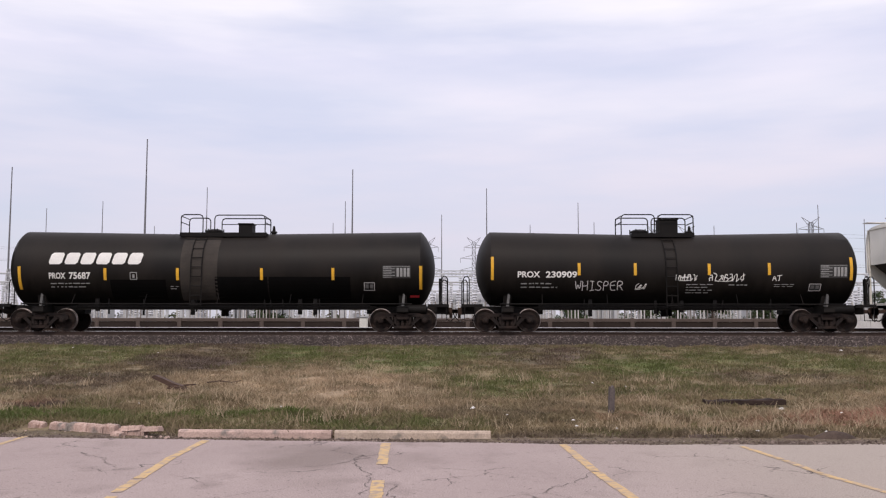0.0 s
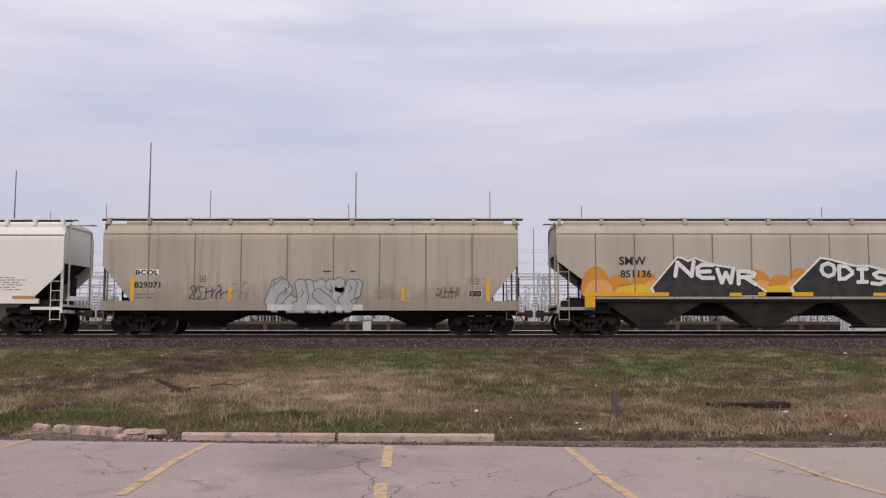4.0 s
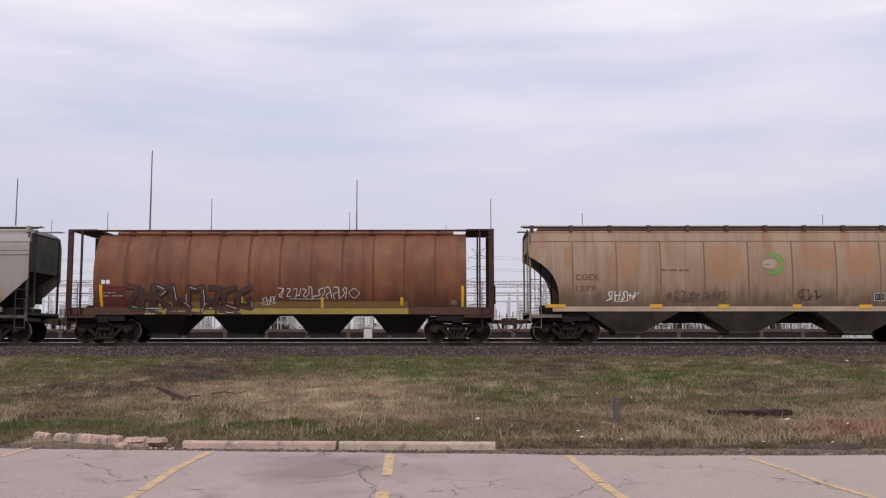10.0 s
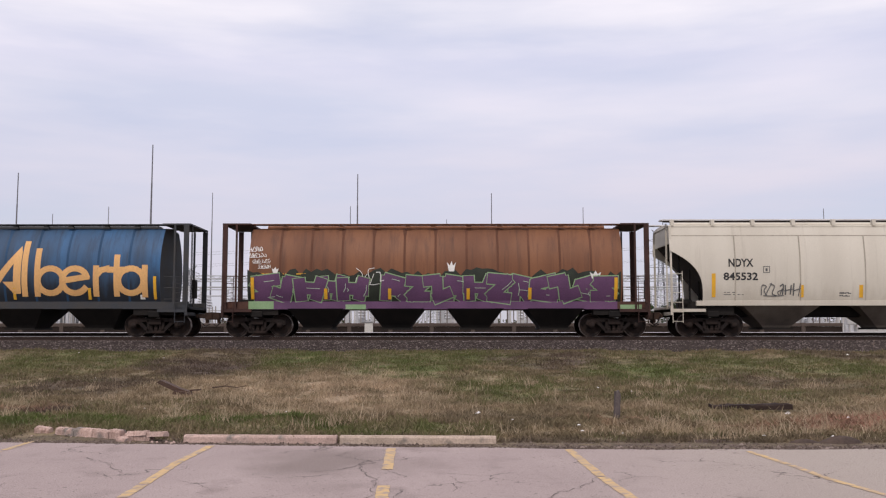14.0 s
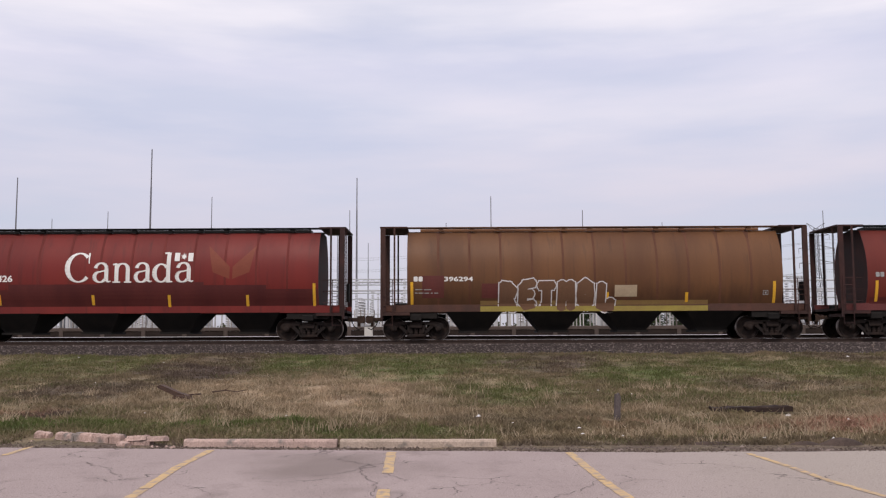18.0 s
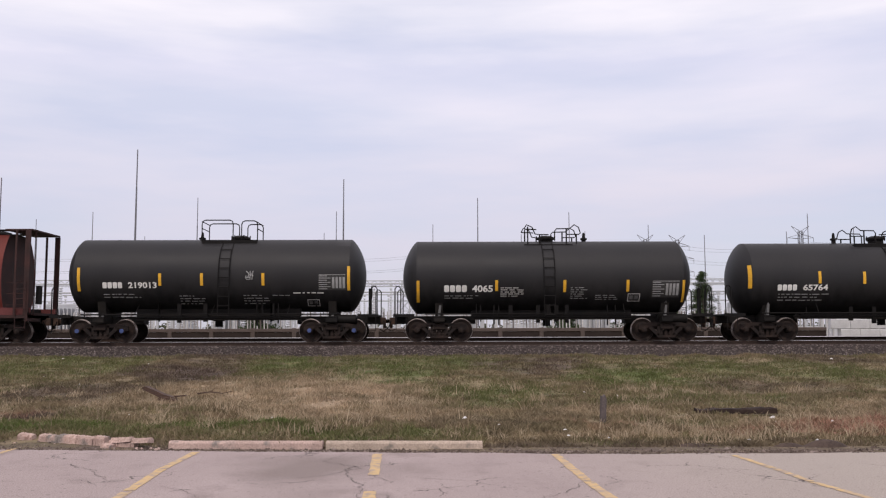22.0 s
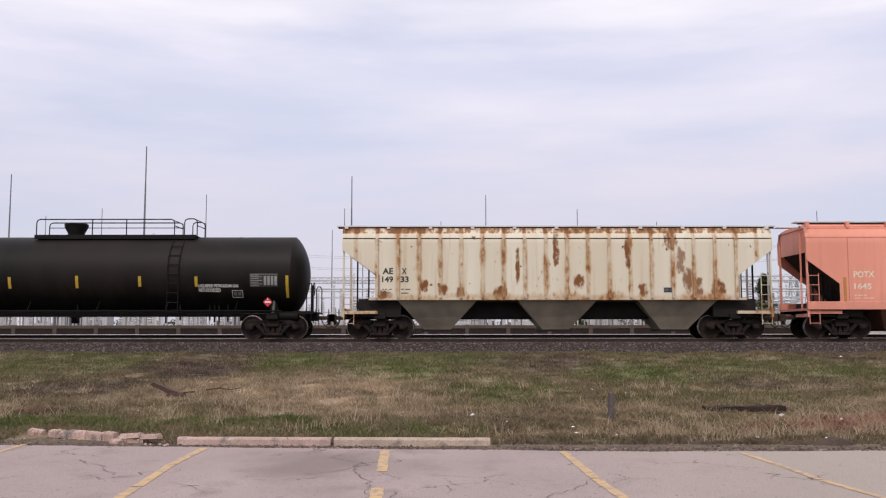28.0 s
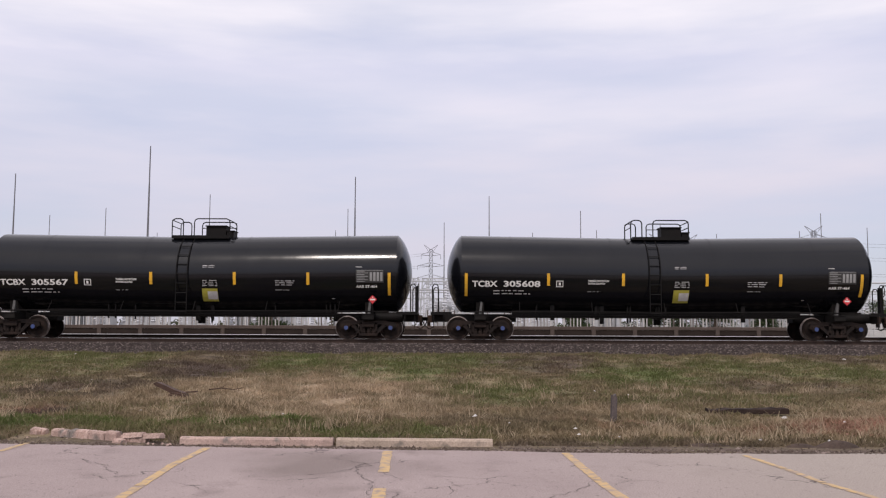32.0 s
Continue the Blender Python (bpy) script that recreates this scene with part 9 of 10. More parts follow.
def marks_12(c, s):
    lettering(c, 'NDYX', -6.73, -5.74, 2.77, 3.09, M['dark'], s)
    lettering(c, '845532', -6.94, -5.57, 2.23, 2.54, M['dark'], s)
    boxed(c, -5.36, -5.09, 2.52, 2.79, M['midtext'], s)
    scrawl(c, -5.47, -3.89, 1.60, 2.11, M['midtext'], s, 81, 0.045)
    stripes(c, s, [(-7.33, 1.56, 2.5), (-3.83, 1.55, 2.04), (-1.47, 1.54, 2.04), (1.62, 1.54, 2.03), (3.84, 1.53, 2.03)], 0, 0, M['yellow'], 0.15)
    bars(c, -6.93, -6.14, 1.64, 1.82, 2, M['midtext'], s, 8)
    bars(c, -2.33, -1.88, 1.61, 1.81, 2, M['midtext'], s, 9)
    bars(c, -0.20, 0.36, 1.61, 1.81, 2, M['midtext'], s, 10)
    bars(c, 1.93, 2.38, 1.60, 1.80, 2, M['midtext'], s, 11)
    stripes(c, s, [(3.91, 1.59, 1.99), (7.53, 1.55, 2.45)], 0, 0, M['yellow'], 0.15)
    test_box(c, 5.76, 6.16, 1.65, 1.87, s)
    bars(c, 6.88, 7.51, 1.87, 2.09, 2, M['midtext'], s, 14)
    bars(c, -2.33, -1.84, 1.58, 1.78, 2, M['midtext'], s, 15)


def marks_13(c, s):
    for u0, u1, top in ((-7.41, -6.1, 1.72), (-6.1, -4.9, 2.05), (-4.9, -1.2, 2.27), (-1.2, 2.9, 2.34), (2.9, 5.4, 2.22), (5.4, 7.47, 2.05)):
        patch(c, u0, u1, 1.37, top, M['darkred2'], s, 'painted_patch', 0.005)
    blocks(c, 2, -7.15, -6.77, 2.38, 2.65, M['white'], s)
    lettering(c, '109426', -5.91, -4.74, 2.37, 2.64, M['white'], s)
    serif_word(c, 'Canada', -2.65, 2.49, 2.33, 3.56, M['white'], s)
    patch(c, 1.71, 1.91, 3.19, 3.53, M['white'], s, 'flag_bar', 0.012)
    patch(c, 2.25, 2.45, 3.18, 3.52, M['white'], s, 'flag_bar', 0.012)
    leaf(c, 2.08, 3.37, 0.15, M['white'], s)
    stripes(c, s, [(-7.21, 1.41, 2.31), (-5.29, 1.41, 1.86), (-1.54, 1.4, 1.84), (1.51, 1.36, 1.83), (4.64, 1.38, 1.82), (7.31, 1.37, 2.27)], 0, 0, M['yellow'], 0.115)
    bars(c, -6.71, -5.63, 1.68, 1.97, 2, M['greytext'], s, 11)
    shape(c, [[(3.04, 3.82), (3.94, 2.95), (3.93, 2.46), (3.26, 2.73)]], M['ghostgold'], s, 0.005, 'faded_emblem')
    shape(c, [[(4.96, 3.81), (4.05, 2.95), (4.04, 2.46), (4.72, 2.73)]], M['ghostgold'], s, 0.005, 'faded_emblem')
    patch(c, -6.91, -6.69, 1.50, 1.66, M['greytext'], s, 'painted_patch', 0.005)


def marks_14(c, s):
    patch(c, -6.88, -6.01, 1.67, 2.55, M['darkred'], s, 'painted_patch', 0.005)
    patch(c, -4.51, -3.62, 1.65, 2.23, M['darkred'], s, 'painted_patch', 0.005)
    blocks(c, 2, -7.23, -6.84, 2.32, 2.52, M['white'], s)
    lettering(c, '396294', -6.00, -4.85, 2.32, 2.51, M['white'], s)
    bars(c, -7.16, -6.24, 1.83, 2.10, 2, M['greytext'], s, 7)
    patch(c, -4.56, 4.52, 1.12, 1.33, M['olive'], s, 'sill_stripe', 0.03)
    patch(c, -4.56, 4.52, 1.35, 1.55, M['oliveover'], s, 'painted_patch', 0.005)
    patch(c, 0.79, 1.68, 1.69, 2.15, M['beigepatch'], s, 'painted_patch', 0.005)
    bubble(c, 'RETHOL', -3.85, 0.79, 1.08, 2.39, M["olivebrown"], M['palegrey'], s, 0.44, 0.045, 3)
    stripes(c, s, [(-7.29, 1.41, 2.3), (-1.44, 1.48, 1.88), (0.5, 1.41, 1.87), (3.66, 1.39, 1.85), (7.14, 1.42, 2.28)], 0, 0, M['yellow'], 0.115)
    boxed(c, 6.69, 6.90, 1.74, 1.92, M['greytext'], s)
    patch(c, -7.77, -7.62, 1.20, 1.30, M['white'], s, 'painted_patch', 0.005)


def marks_15(c, s):
    for u0, u1, top in ((-7.37, -5.5, 1.62), (-5.5, -4.3, 2.18), (-4.3, -2.9, 2.24), (-2.9, 1.3, 2.30), (1.3, 4.8, 2.22), (4.8, 7.41, 1.95)):
        patch(c, u0, u1, 1.34, top, M['darkred2'], s, 'painted_patch', 0.005)
    blocks(c, 2, -7.18, -6.81, 2.43, 2.62, M['greytext'], s)
    lettering(c, '109081', -5.94, -4.90, 2.41, 2.63, M['greytext'], s, thick=0.008)
    serif_word(c, 'Canada', -2.65, 2.37, 2.39, 3.55, M['cream'], s)
    patch(c, 1.66, 1.85, 3.19, 3.55, M['cream'], s, 'flag_bar', 0.012)
    patch(c, 2.23, 2.42, 3.19, 3.55, M['cream'], s, 'flag_bar', 0.012)
    leaf(c, 2.04, 3.37, 0.16, M['cream'], s)
    bars(c, -6.62, -5.47, 1.70, 1.94, 2, M['greytext'], s, 10)
    stripes(c, s, [(-7.12, 1.41, 2.28), (-4.08, 1.4, 1.8), (-1.26, 1.4, 1.82), (1.34, 1.4, 1.81), (7.2, 1.39, 2.29)], 0, 0, M['yellow'], 0.115)
    shape(c, [[(3.14, 3.39), (3.85, 2.81), (3.82, 2.54), (3.27, 2.69)]], M['ghostgold'], s, 0.005, 'faded_emblem')
    shape(c, [[(4.66, 3.44), (3.94, 2.81), (3.96, 2.54), (4.51, 2.72)]], M['ghostgold'], s, 0.005, 'faded_emblem')
    bubble(c, 'RETHOL', 1.22, 7.10, 1.09, 2.46, M['plum'], M['white'], s, 0.47, 0.036, 5)


def marks_16(c, s):
    blocks(c, 4, -4.48, -3.67, 2.15, 2.39, M['white'], s)
    lettering(c, '219013', -3.45, -2.32, 2.15, 2.39, M['white'], s)
    bars(c, -4.46, -2.59, 1.77, 2.00, 2, M['greytext'], s, 5)
    stripes(c, s, [(-5.41, 2.04, 2.97), (-2.19, 2.25, 2.74), (-0.53, 2.25, 2.74), (1.91, 2.25, 2.74), (5.32, 2.05, 3.01)], 0, 0, M['yellow'], 0.115)
    panel_table(c, 4.10, 5.22, 2.06, 2.69, s)
    bars(c, 3.10, 4.36, 1.92, 2.07, 1, M['white'], s, 8)
    bars(c, -1.45, -0.44, 1.52, 1.92, 4, M['greytext'], s, 9)
    bars(c, 1.10, 2.15, 1.52, 1.94, 4, M['greytext'], s, 10)
    bars(c, 2.27, 3.01, 1.84, 1.92, 1, M['greytext'], s, 11)
    test_box(c, 3.64, 4.13, 1.44, 1.70, s)
    scrawl(c, 1.22, 1.53, 2.48, 2.83, M['greytext'], s, 91, 0.03)


def marks_17(c, s):
    blocks(c, 4, -4.38, -3.44, 1.97, 2.24, M['white'], s)
    lettering(c, '4065', -3.25, -2.42, 1.97, 2.24, M['white'], s)
    bars(c, -4.36, -2.86, 1.71, 1.89, 2, M['greytext'], s, 5)
    bars(c, -2.11, -1.19, 1.79, 2.19, 5, M['white'], s, 6)
    bars(c, 0.70, 1.39, 1.70, 2.19, 6, M['greytext'], s, 7)
    bars(c, 1.70, 2.60, 1.66, 1.89, 3, M['greytext'], s, 8)
    stripes(c, s, [(-5.41, 1.57, 2.42), (-2.27, 2.01, 2.44), (0.46, 1.96, 2.44), (2.99, 1.98, 2.44), (5.24, 1.56, 2.43)], 0, 0, M['yellow'], 0.115)
    panel_table(c, 3.96, 5.08, 1.75, 2.41, s)
    test_box(c, 3.01, 3.50, 1.59, 1.90, s)
    shape(c, [[(4.44, 1.4), (4.58, 1.63), (4.78, 1.38), (4.58, 1.15)]], M['midtext'], s, 0.01, 'placard_holder')


def marks_18(c, s):
    blocks(c, 4, -4.68, -3.87, 2.00, 2.24, M['white'], s)
    lettering(c, '65764', -3.64, -2.64, 2.00, 2.24, M['white'], s)
    bars(c, -4.62, -2.37, 1.59, 1.94, 3, M['greytext'], s, 5)
    stripes(c, s, [(-5.75, 2.09, 3.02), (-2.97, 2.28, 2.77), (-1.17, 2.26, 2.75), (2.14, 2.27, 2.75), (5.82, 2.03, 2.96)], 0, 0, M['yellow'], 0.115)
    panel_table(c, 4.61, 5.72, 1.95, 2.45, s)
    test_box(c, 3.67, 4.13, 1.66, 1.99, s)
    patch(c, 2.23, 3.00, 1.58, 1.84, M['oliveyellow'], s, 'painted_patch', 0.005)
    bars(c, 1.48, 1.98, 1.85, 1.98, 2, M['greytext'], s, 10)
    bars(c, 2.26, 3.04, 1.87, 1.99, 2, M['oliveyellow'], s, 11)
    bars(c, 3.15, 3.61, 1.88, 1.98, 2, M['greytext'], s, 12)


def marks_19(c, s):
    blocks(c, 4, -8.39, -7.54, 2.13, 2.40, M['white'], s)
    lettering(c, '51903', -7.31, -6.37, 2.13, 2.40, M['white'], s)
    bars(c, -8.16, -5.73, 1.73, 2.02, 2, M['greytext'], s, 5)
    stripes(c, s, [(-9.31, 1.52, 2.35), (-5.02, 1.87, 2.36), (-1.62, 1.85, 2.32), (1.41, 1.86, 2.33), (3.64, 1.86, 2.33), (6.52, 1.87, 2.34), (9.39, 1.54, 2.35)], 0, 0, M['yellow'], 0.115)
    boxed(c, -5.67, -5.33, 2.14, 2.43, M['white'], s)
    scrawl(c, -4.61, -2.54, 1.42, 2.14, M['grafred'], s, 97, 0.075)
    scrawl(c, -4.56, -2.63, 1.44, 2.12, M['panelgrey'], s, 98, 0.02)
    scrawl(c, -2.54, -2.14, 1.47, 1.96, M['greytext'], s, 93, 0.03)
    lettering(c, 'W', -1.28, -0.79, 1.92, 2.24, M['greytext'], s)
    patch(c, 4.14, 4.88, 2.16, 2.40, M['orange'], s, 'painted_patch', 0.005)
    panel_table(c, 8.01, 9.13, 1.98, 2.68, s)
    lettering(c, 'LIQUEFIED', 7.27, 7.85, 2.48, 2.59, M['white'], s)
    lettering(c, 'PETROLEUM', 7.27, 7.85, 2.34, 2.46, M['white'], s)
    lettering(c, 'GAS', 7.26, 7.53, 2.21, 2.32, M['white'], s)
    test_box(c, 7.52, 8.04, 1.60, 1.89, s)
    placard(c, 8.8, 1.38, 0.20, s)
    scrawl(c, 5.01, 6.36, 1.71, 2.16, M['greytext'], s, 94, 0.035)
    scrawl(c, -6.30, -5.44, 1.89, 2.27, M['greytext'], s, 95, 0.06)
    bars(c, -0.82, -0.43, 3.07, 3.27, 3, M['white'], s, 21)
    patch(c, 1.32, 1.37, 1.21, 3.91, M['dustpatch'], s, 'painted_patch', 0.004)
    patch(c, -1.11, 1.33, 3.00, 3.91, M['dustpatch'], s, 'painted_patch', 0.004)


def marks_20(c, s):
    blocks(c, 6, -8.45, -4.76, 2.50, 2.95, M['white'], s, 0.05)
    lettering(c, 'PROX', -7.99, -7.29, 1.98, 2.22, M['white'], s)
    lettering(c, '37162', -7.18, -6.39, 1.98, 2.23, M['white'], s)
    bars(c, -8.00, -6.51, 1.69, 1.89, 2, M['midtext'], s, 6)
    boxed(c, -5.11, -4.86, 2.00, 2.27, M['greytext'], s)
    stripes(c, s, [(-8.92, 1.66, 2.45), (-5.27, 1.98, 2.45), (-1.98, 2.0, 2.45), (0.7, 2.01, 2.5)], 0, 0, M['dullyellow'], 0.115)
    stripes(c, s, [(3.2, 2.07, 2.48), (5.45, 2.07, 2.47), (9.07, 1.63, 2.51)], 0, 0, M['dullyellow'], 0.115)
    lettering(c, 'LIQUEFIED PETROLEUM GAS', 5.54, 7.13, 2.02, 2.16, M['white'], s)
    lettering(c, 'NOT-ODORIZED', 5.54, 6.41, 1.86, 2.00, M['white'], s)
    test_box(c, 6.86, 7.29, 1.64, 1.93, s)
    panel_table(c, 7.58, 8.71, 2.06, 2.58, s)
    placard(c, 8.33, 1.45, 0.19, s)


def marks_21(c, s):
    lettering(c, 'AE', -6.98, -6.56, 2.56, 2.80, M['dark'], s)
    lettering(c, 'X', -6.22, -6.02, 2.56, 2.80, M['dark'], s)
    lettering(c, '149', -7.00, -6.56, 2.23, 2.47, M['dark'], s)
    lettering(c, '33', -6.26, -5.94, 2.23, 2.47, M['dark'], s)
    bars(c, -6.99, -6.58, 1.78, 2.06, 2, M['midtext'], s, 7)
    bars(c, -6.24, -5.87, 1.77, 2.06, 2, M['midtext'], s, 8)
    test_box(c, 4.20, 4.68, 1.80, 2.04, s)
    patch(c, -7.25, -7.08, 1.71, 2.53, M['pinkpatch'], s, 'painted_patch', 0.005)
    patch(c, 7.11, 7.26, 1.61, 2.52, M['pinkpatch'], s, 'painted_patch', 0.005)


def marks_22(c, s):
    lettering(c, 'POTX', -4.79, -3.95, 2.41, 2.67, M['cream'], s)
    lettering(c, '1645', -4.78, -4.09, 1.95, 2.18, M['cream'], s)
    bars(c, -4.78, -3.92, 1.56, 1.79, 2, M['cream'], s, 5)
    blocks(c, 6, -1.37, 0.89, 2.67, 3.24, M['cream'], s, 0)
    blocks(c, 4, 1.02, 2.42, 2.68, 3.27, M['cream'], s, 0, 0.5)
    shape(c, [[(-2.8, 3.27), (-2.67, 3.27), (-2.33, 2.71), (-2.49, 2.71)]], M['cream'], s, 0.01, 'emblem_stroke')
    shape(c, [[(-2.58, 3.27), (-2.45, 3.27), (-2.16, 2.71), (-2.32, 2.71)]], M['cream'], s, 0.01, 'emblem_stroke')
    shape(c, [[(-2.35, 3.27), (-2.23, 3.27), (-1.99, 2.71), (-2.15, 2.71)]], M['cream'], s, 0.01, 'emblem_stroke')
    shape(c, [[(-2.13, 3.27), (-2.01, 3.27), (-1.83, 2.71), (-1.98, 2.71)]], M['cream'], s, 0.01, 'emblem_stroke')
    arc_band(c, -2.2, 3.14, 0.5, 0.24, 0.07, M['cream'], s)
    arc_band(c, -2.2, 3.14, 0.34, 0.13, 0.06, M['cream'], s)
    stripes(c, s, [(-5.15, 1.46, 2.42), (-2.52, 1.46, 1.94), (0.18, 1.49, 1.95), (2.78, 1.49, 1.95), (5.38, 1.46, 2.41)], 0, 0, M['ochre'], 0.12)
    test_box(c, 4.53, 4.93, 1.59, 1.85, s)
    bars(c, -1.53, 0.08, 1.56, 1.77, 2, M['cream'], s, 16)
    bars(c, 1.05, 1.76, 1.56, 1.82, 2, M['cream'], s, 17)
    bars(c, 3.57, 4.17, 1.82, 2.11, 3, M['cream'], s, 18)
    boxed(c, -3.14, -2.94, 2.23, 2.44, M['ochre'], s)


def marks_23(c, s, number):
    lettering(c, number, -6.26, -4.79, 2.10, 2.34, M['white'], s)
    lettering(c, 'TCBX', -7.51, -6.50, 2.10, 2.34, M['white'], s)
    bars(c, -6.66, -4.79, 1.80, 2.04, 2, M['palegrey'], s, 5)
    boxed(c, -4.16, -3.88, 2.10, 2.35, M['white'], s)
    lettering(c, 'THERMAL PROTECTION', -2.89, -2.07, 2.30, 2.38, M['white'], s)
    lettering(c, 'SYSTEM EQUIPPED', -2.89, -2.22, 2.19, 2.27, M['white'], s)
    bars(c, -2.91, -2.33, 1.91, 1.96, 1, M['palegrey'], s, 9)
    bars(c, 0.56, 1.03, 2.82, 2.95, 2, M['palegrey'], s, 10)
    bars(c, 0.56, 1.15, 2.08, 2.36, 4, M['palegrey'], s, 11)
    patch(c, 0.53, 1.15, 1.49, 1.99, M['oliveyellow'], s, 'yellow_placard', 0.005)
    patch(c, 0.75, 1.14, 1.57, 1.88, M['palegrey'], s, 'placard_field', 0.012)
    stripes(c, s, [(-7.75, 1.74, 2.64), (-4.47, 2.15, 2.64), (-1.49, 2.15, 2.64), (1.84, 2.15, 2.64)], 0, 0, M['yellow'], 0.115)
    stripes(c, s, [(4.77, 2.15, 2.64), (8.01, 1.75, 2.64)], 0, 0, M['yellow'], 0.115)
    bars(c, 3.46, 4.23, 2.12, 2.36, 3, M['palegrey'], s, 16)
    bars(c, 3.46, 4.00, 1.93, 1.98, 1, M['palegrey'], s, 17)
    panel_table(c, 6.68, 7.79, 2.25, 2.75, s)
    bars(c, 6.67, 7.04, 2.85, 2.92, 1, M['white'], s, 19)
    lettering(c, 'AAR ST-464', 6.69, 7.53, 2.04, 2.15, M['white'], s)
    placard(c, 7.36, 1.57, 0.17, s)
    bars(c, 5.71, 5.99, 1.60, 1.67, 1, M['palegrey'], s, 22)


def build_train():
    shiny = paint("gloss_black_tank_paint", (0.0045, 0.005, 0.007), (0.007, 0.0075, 0.009), 0.5, 0.7, rough=0.12, bump=0.25, grain=0.05, spec=0.4, fine=1.1)
    # on these two paints the near-black lower half is shade put into the colour
    satin = paint("dusty_black_tank_paint", (0.0085, 0.0072, 0.0066), (0.019, 0.015, 0.0125), 0.8, 0.5, STREAK, rough=0.5, bump=0.04, grain=0.1, spec=0.16, grime_shade=((0.0022, 0.002, 0.0019), 1.0, 2.5, 0.9))
    matt = paint("matt_grey_black_tank_paint", (0.020, 0.0195, 0.021), (0.029, 0.0275, 0.028), 0.6, 0.5, STREAK, rough=0.5, bump=0.04, grain=0.08, spec=0.22, grime_shade=((0.003, 0.003, 0.0031), 1.0, 2.4, 0.88))

    def tank(x, lo, hi, r, zc, half, label, mat, **kw):
        car, surf, axis = tank_car(x, lo, hi, r, zc, half, label, mat, **kw)
        CARS.append(car)
        return car, surf, axis

    tank(-27.5, -8.8, 8.6, 1.53, 2.55, 7.2, "dusty black tank car", satin)
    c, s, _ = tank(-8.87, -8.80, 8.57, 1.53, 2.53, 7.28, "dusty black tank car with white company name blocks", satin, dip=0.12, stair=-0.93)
    marks_1(c, s)
    walkway(c, -1.85, 1.7, 4.0)
    hoop_pair(c, -1.85, -0.95, 4.78, 3.96)
    hoop_pair(c, -0.47, 1.6, 4.76, 3.96)
    hatch(c, -0.62, 3.98)
    valve_box(c, 0.45, 1.01, 3.96, 4.46)
    relief_valve(c, 1.85, 3.98)
    c, s, _ = tank(9.05, -7.66, 7.95, 1.53, 2.53, 6.42, "dusty black tank car with scrawled white tags", satin, dip=0.14, stair=0.09)
    marks_2(c, s)
    walkway(c, -1.3, 1.25, 4.0)
    hoop_pair(c, -1.71, -0.34, 4.80, 3.96)
    hoop_pair(c, -0.19, 1.25, 4.80, 3.96)
    hatch(c, -0.85, 3.98)
    valve_box(c, -0.07, 0.69, 3.96, 4.66)
    relief_valve(c, 1.25, 4.0)

    def axle_caps(car, half):
        for u in (-half - 0.889, -half + 0.889, half - 0.889, half + 0.889):
            part("axle_cap", Geo().lathe([(0.085, -1.2), (0.085, -1.183), (0.06, -1.18)], 12, "y", (u, 0, WHEEL_R)), M["bluecap"], car, "blue axle end cap")

    def hop(x, *a, **k):
        car, surf = hopper_car(x, *a, **k)
        CARS.append(car)
        return car, surf

    white = paint("white_car_paint", (0.82, 0.80, 0.73), (0.72, 0.69, 0.61), 0.7, 0.6, STREAK, rough=0.5, spec=0.4, drip=(0.55, 0.5, 0.42), drip_cut=(0.6, 0.95), bump=0.03, grain=0.03)
    beige = paint("dirty_beige_car_paint", (0.46, 0.40, 0.32), (0.36, 0.31, 0.25), 0.7, 0.6, STREAK, rough=0.5, spec=0.4, drip=(0.22, 0.18, 0.14), grime_shade=((0.23, 0.185, 0.14), 1.3, 2.3, 0.55), drip_cut=(0.52, 0.85), bump=0.03, grain=0.04)
    tan = paint("tan_car_paint", (0.50, 0.45, 0.37), (0.38, 0.33, 0.27), 0.7, 0.6, STREAK, rough=0.5, spec=0.4, drip=(0.24, 0.195, 0.15), grime_shade=((0.25, 0.20, 0.155), 1.3, 2.2, 0.4), drip_cut=(0.58, 0.98), bump=0.03, grain=0.04)
    cream = paint("cream_car_paint", (0.55, 0.48, 0.36), (0.42, 0.36, 0.27), 0.8, 0.5, STREAK, rough=0.5, spec=0.4, drip=(0.25, 0.18, 0.12), grime_shade=((0.21, 0.15, 0.10), 1.2, 2.7, 0.72), drip_cut=(0.58, 0.98), bump=0.03, grain=0.04)
    grey = paint("grey_car_paint", (0.315, 0.29, 0.268), (0.24, 0.22, 0.203), 0.7, 0.6, STREAK, rough=0.5, spec=0.4, drip=(0.19, 0.175, 0.16), grime_shade=((0.15, 0.13, 0.115), 1.2, 2.7, 0.6), drip_cut=(0.56, 0.9), bump=0.03, grain=0.04)
    rust = paint("faded_rust_brown_paint", (0.20, 0.077, 0.040), (0.125, 0.05, 0.031), 0.9, 0.7, STREAK, rough=0.5, spots=(0.22, 0.115, 0.05), spot_cut=(0.45, 0.95), grain=0.05, spec=0.2, drip=(0.075, 0.036, 0.026), grime_shade=((0.06, 0.034, 0.026), 1.3, 2.3, 0.6))
    RUSTY, OXIDE = (0.33, 0.175, 0.095), (0.21, 0.08, 0.024)
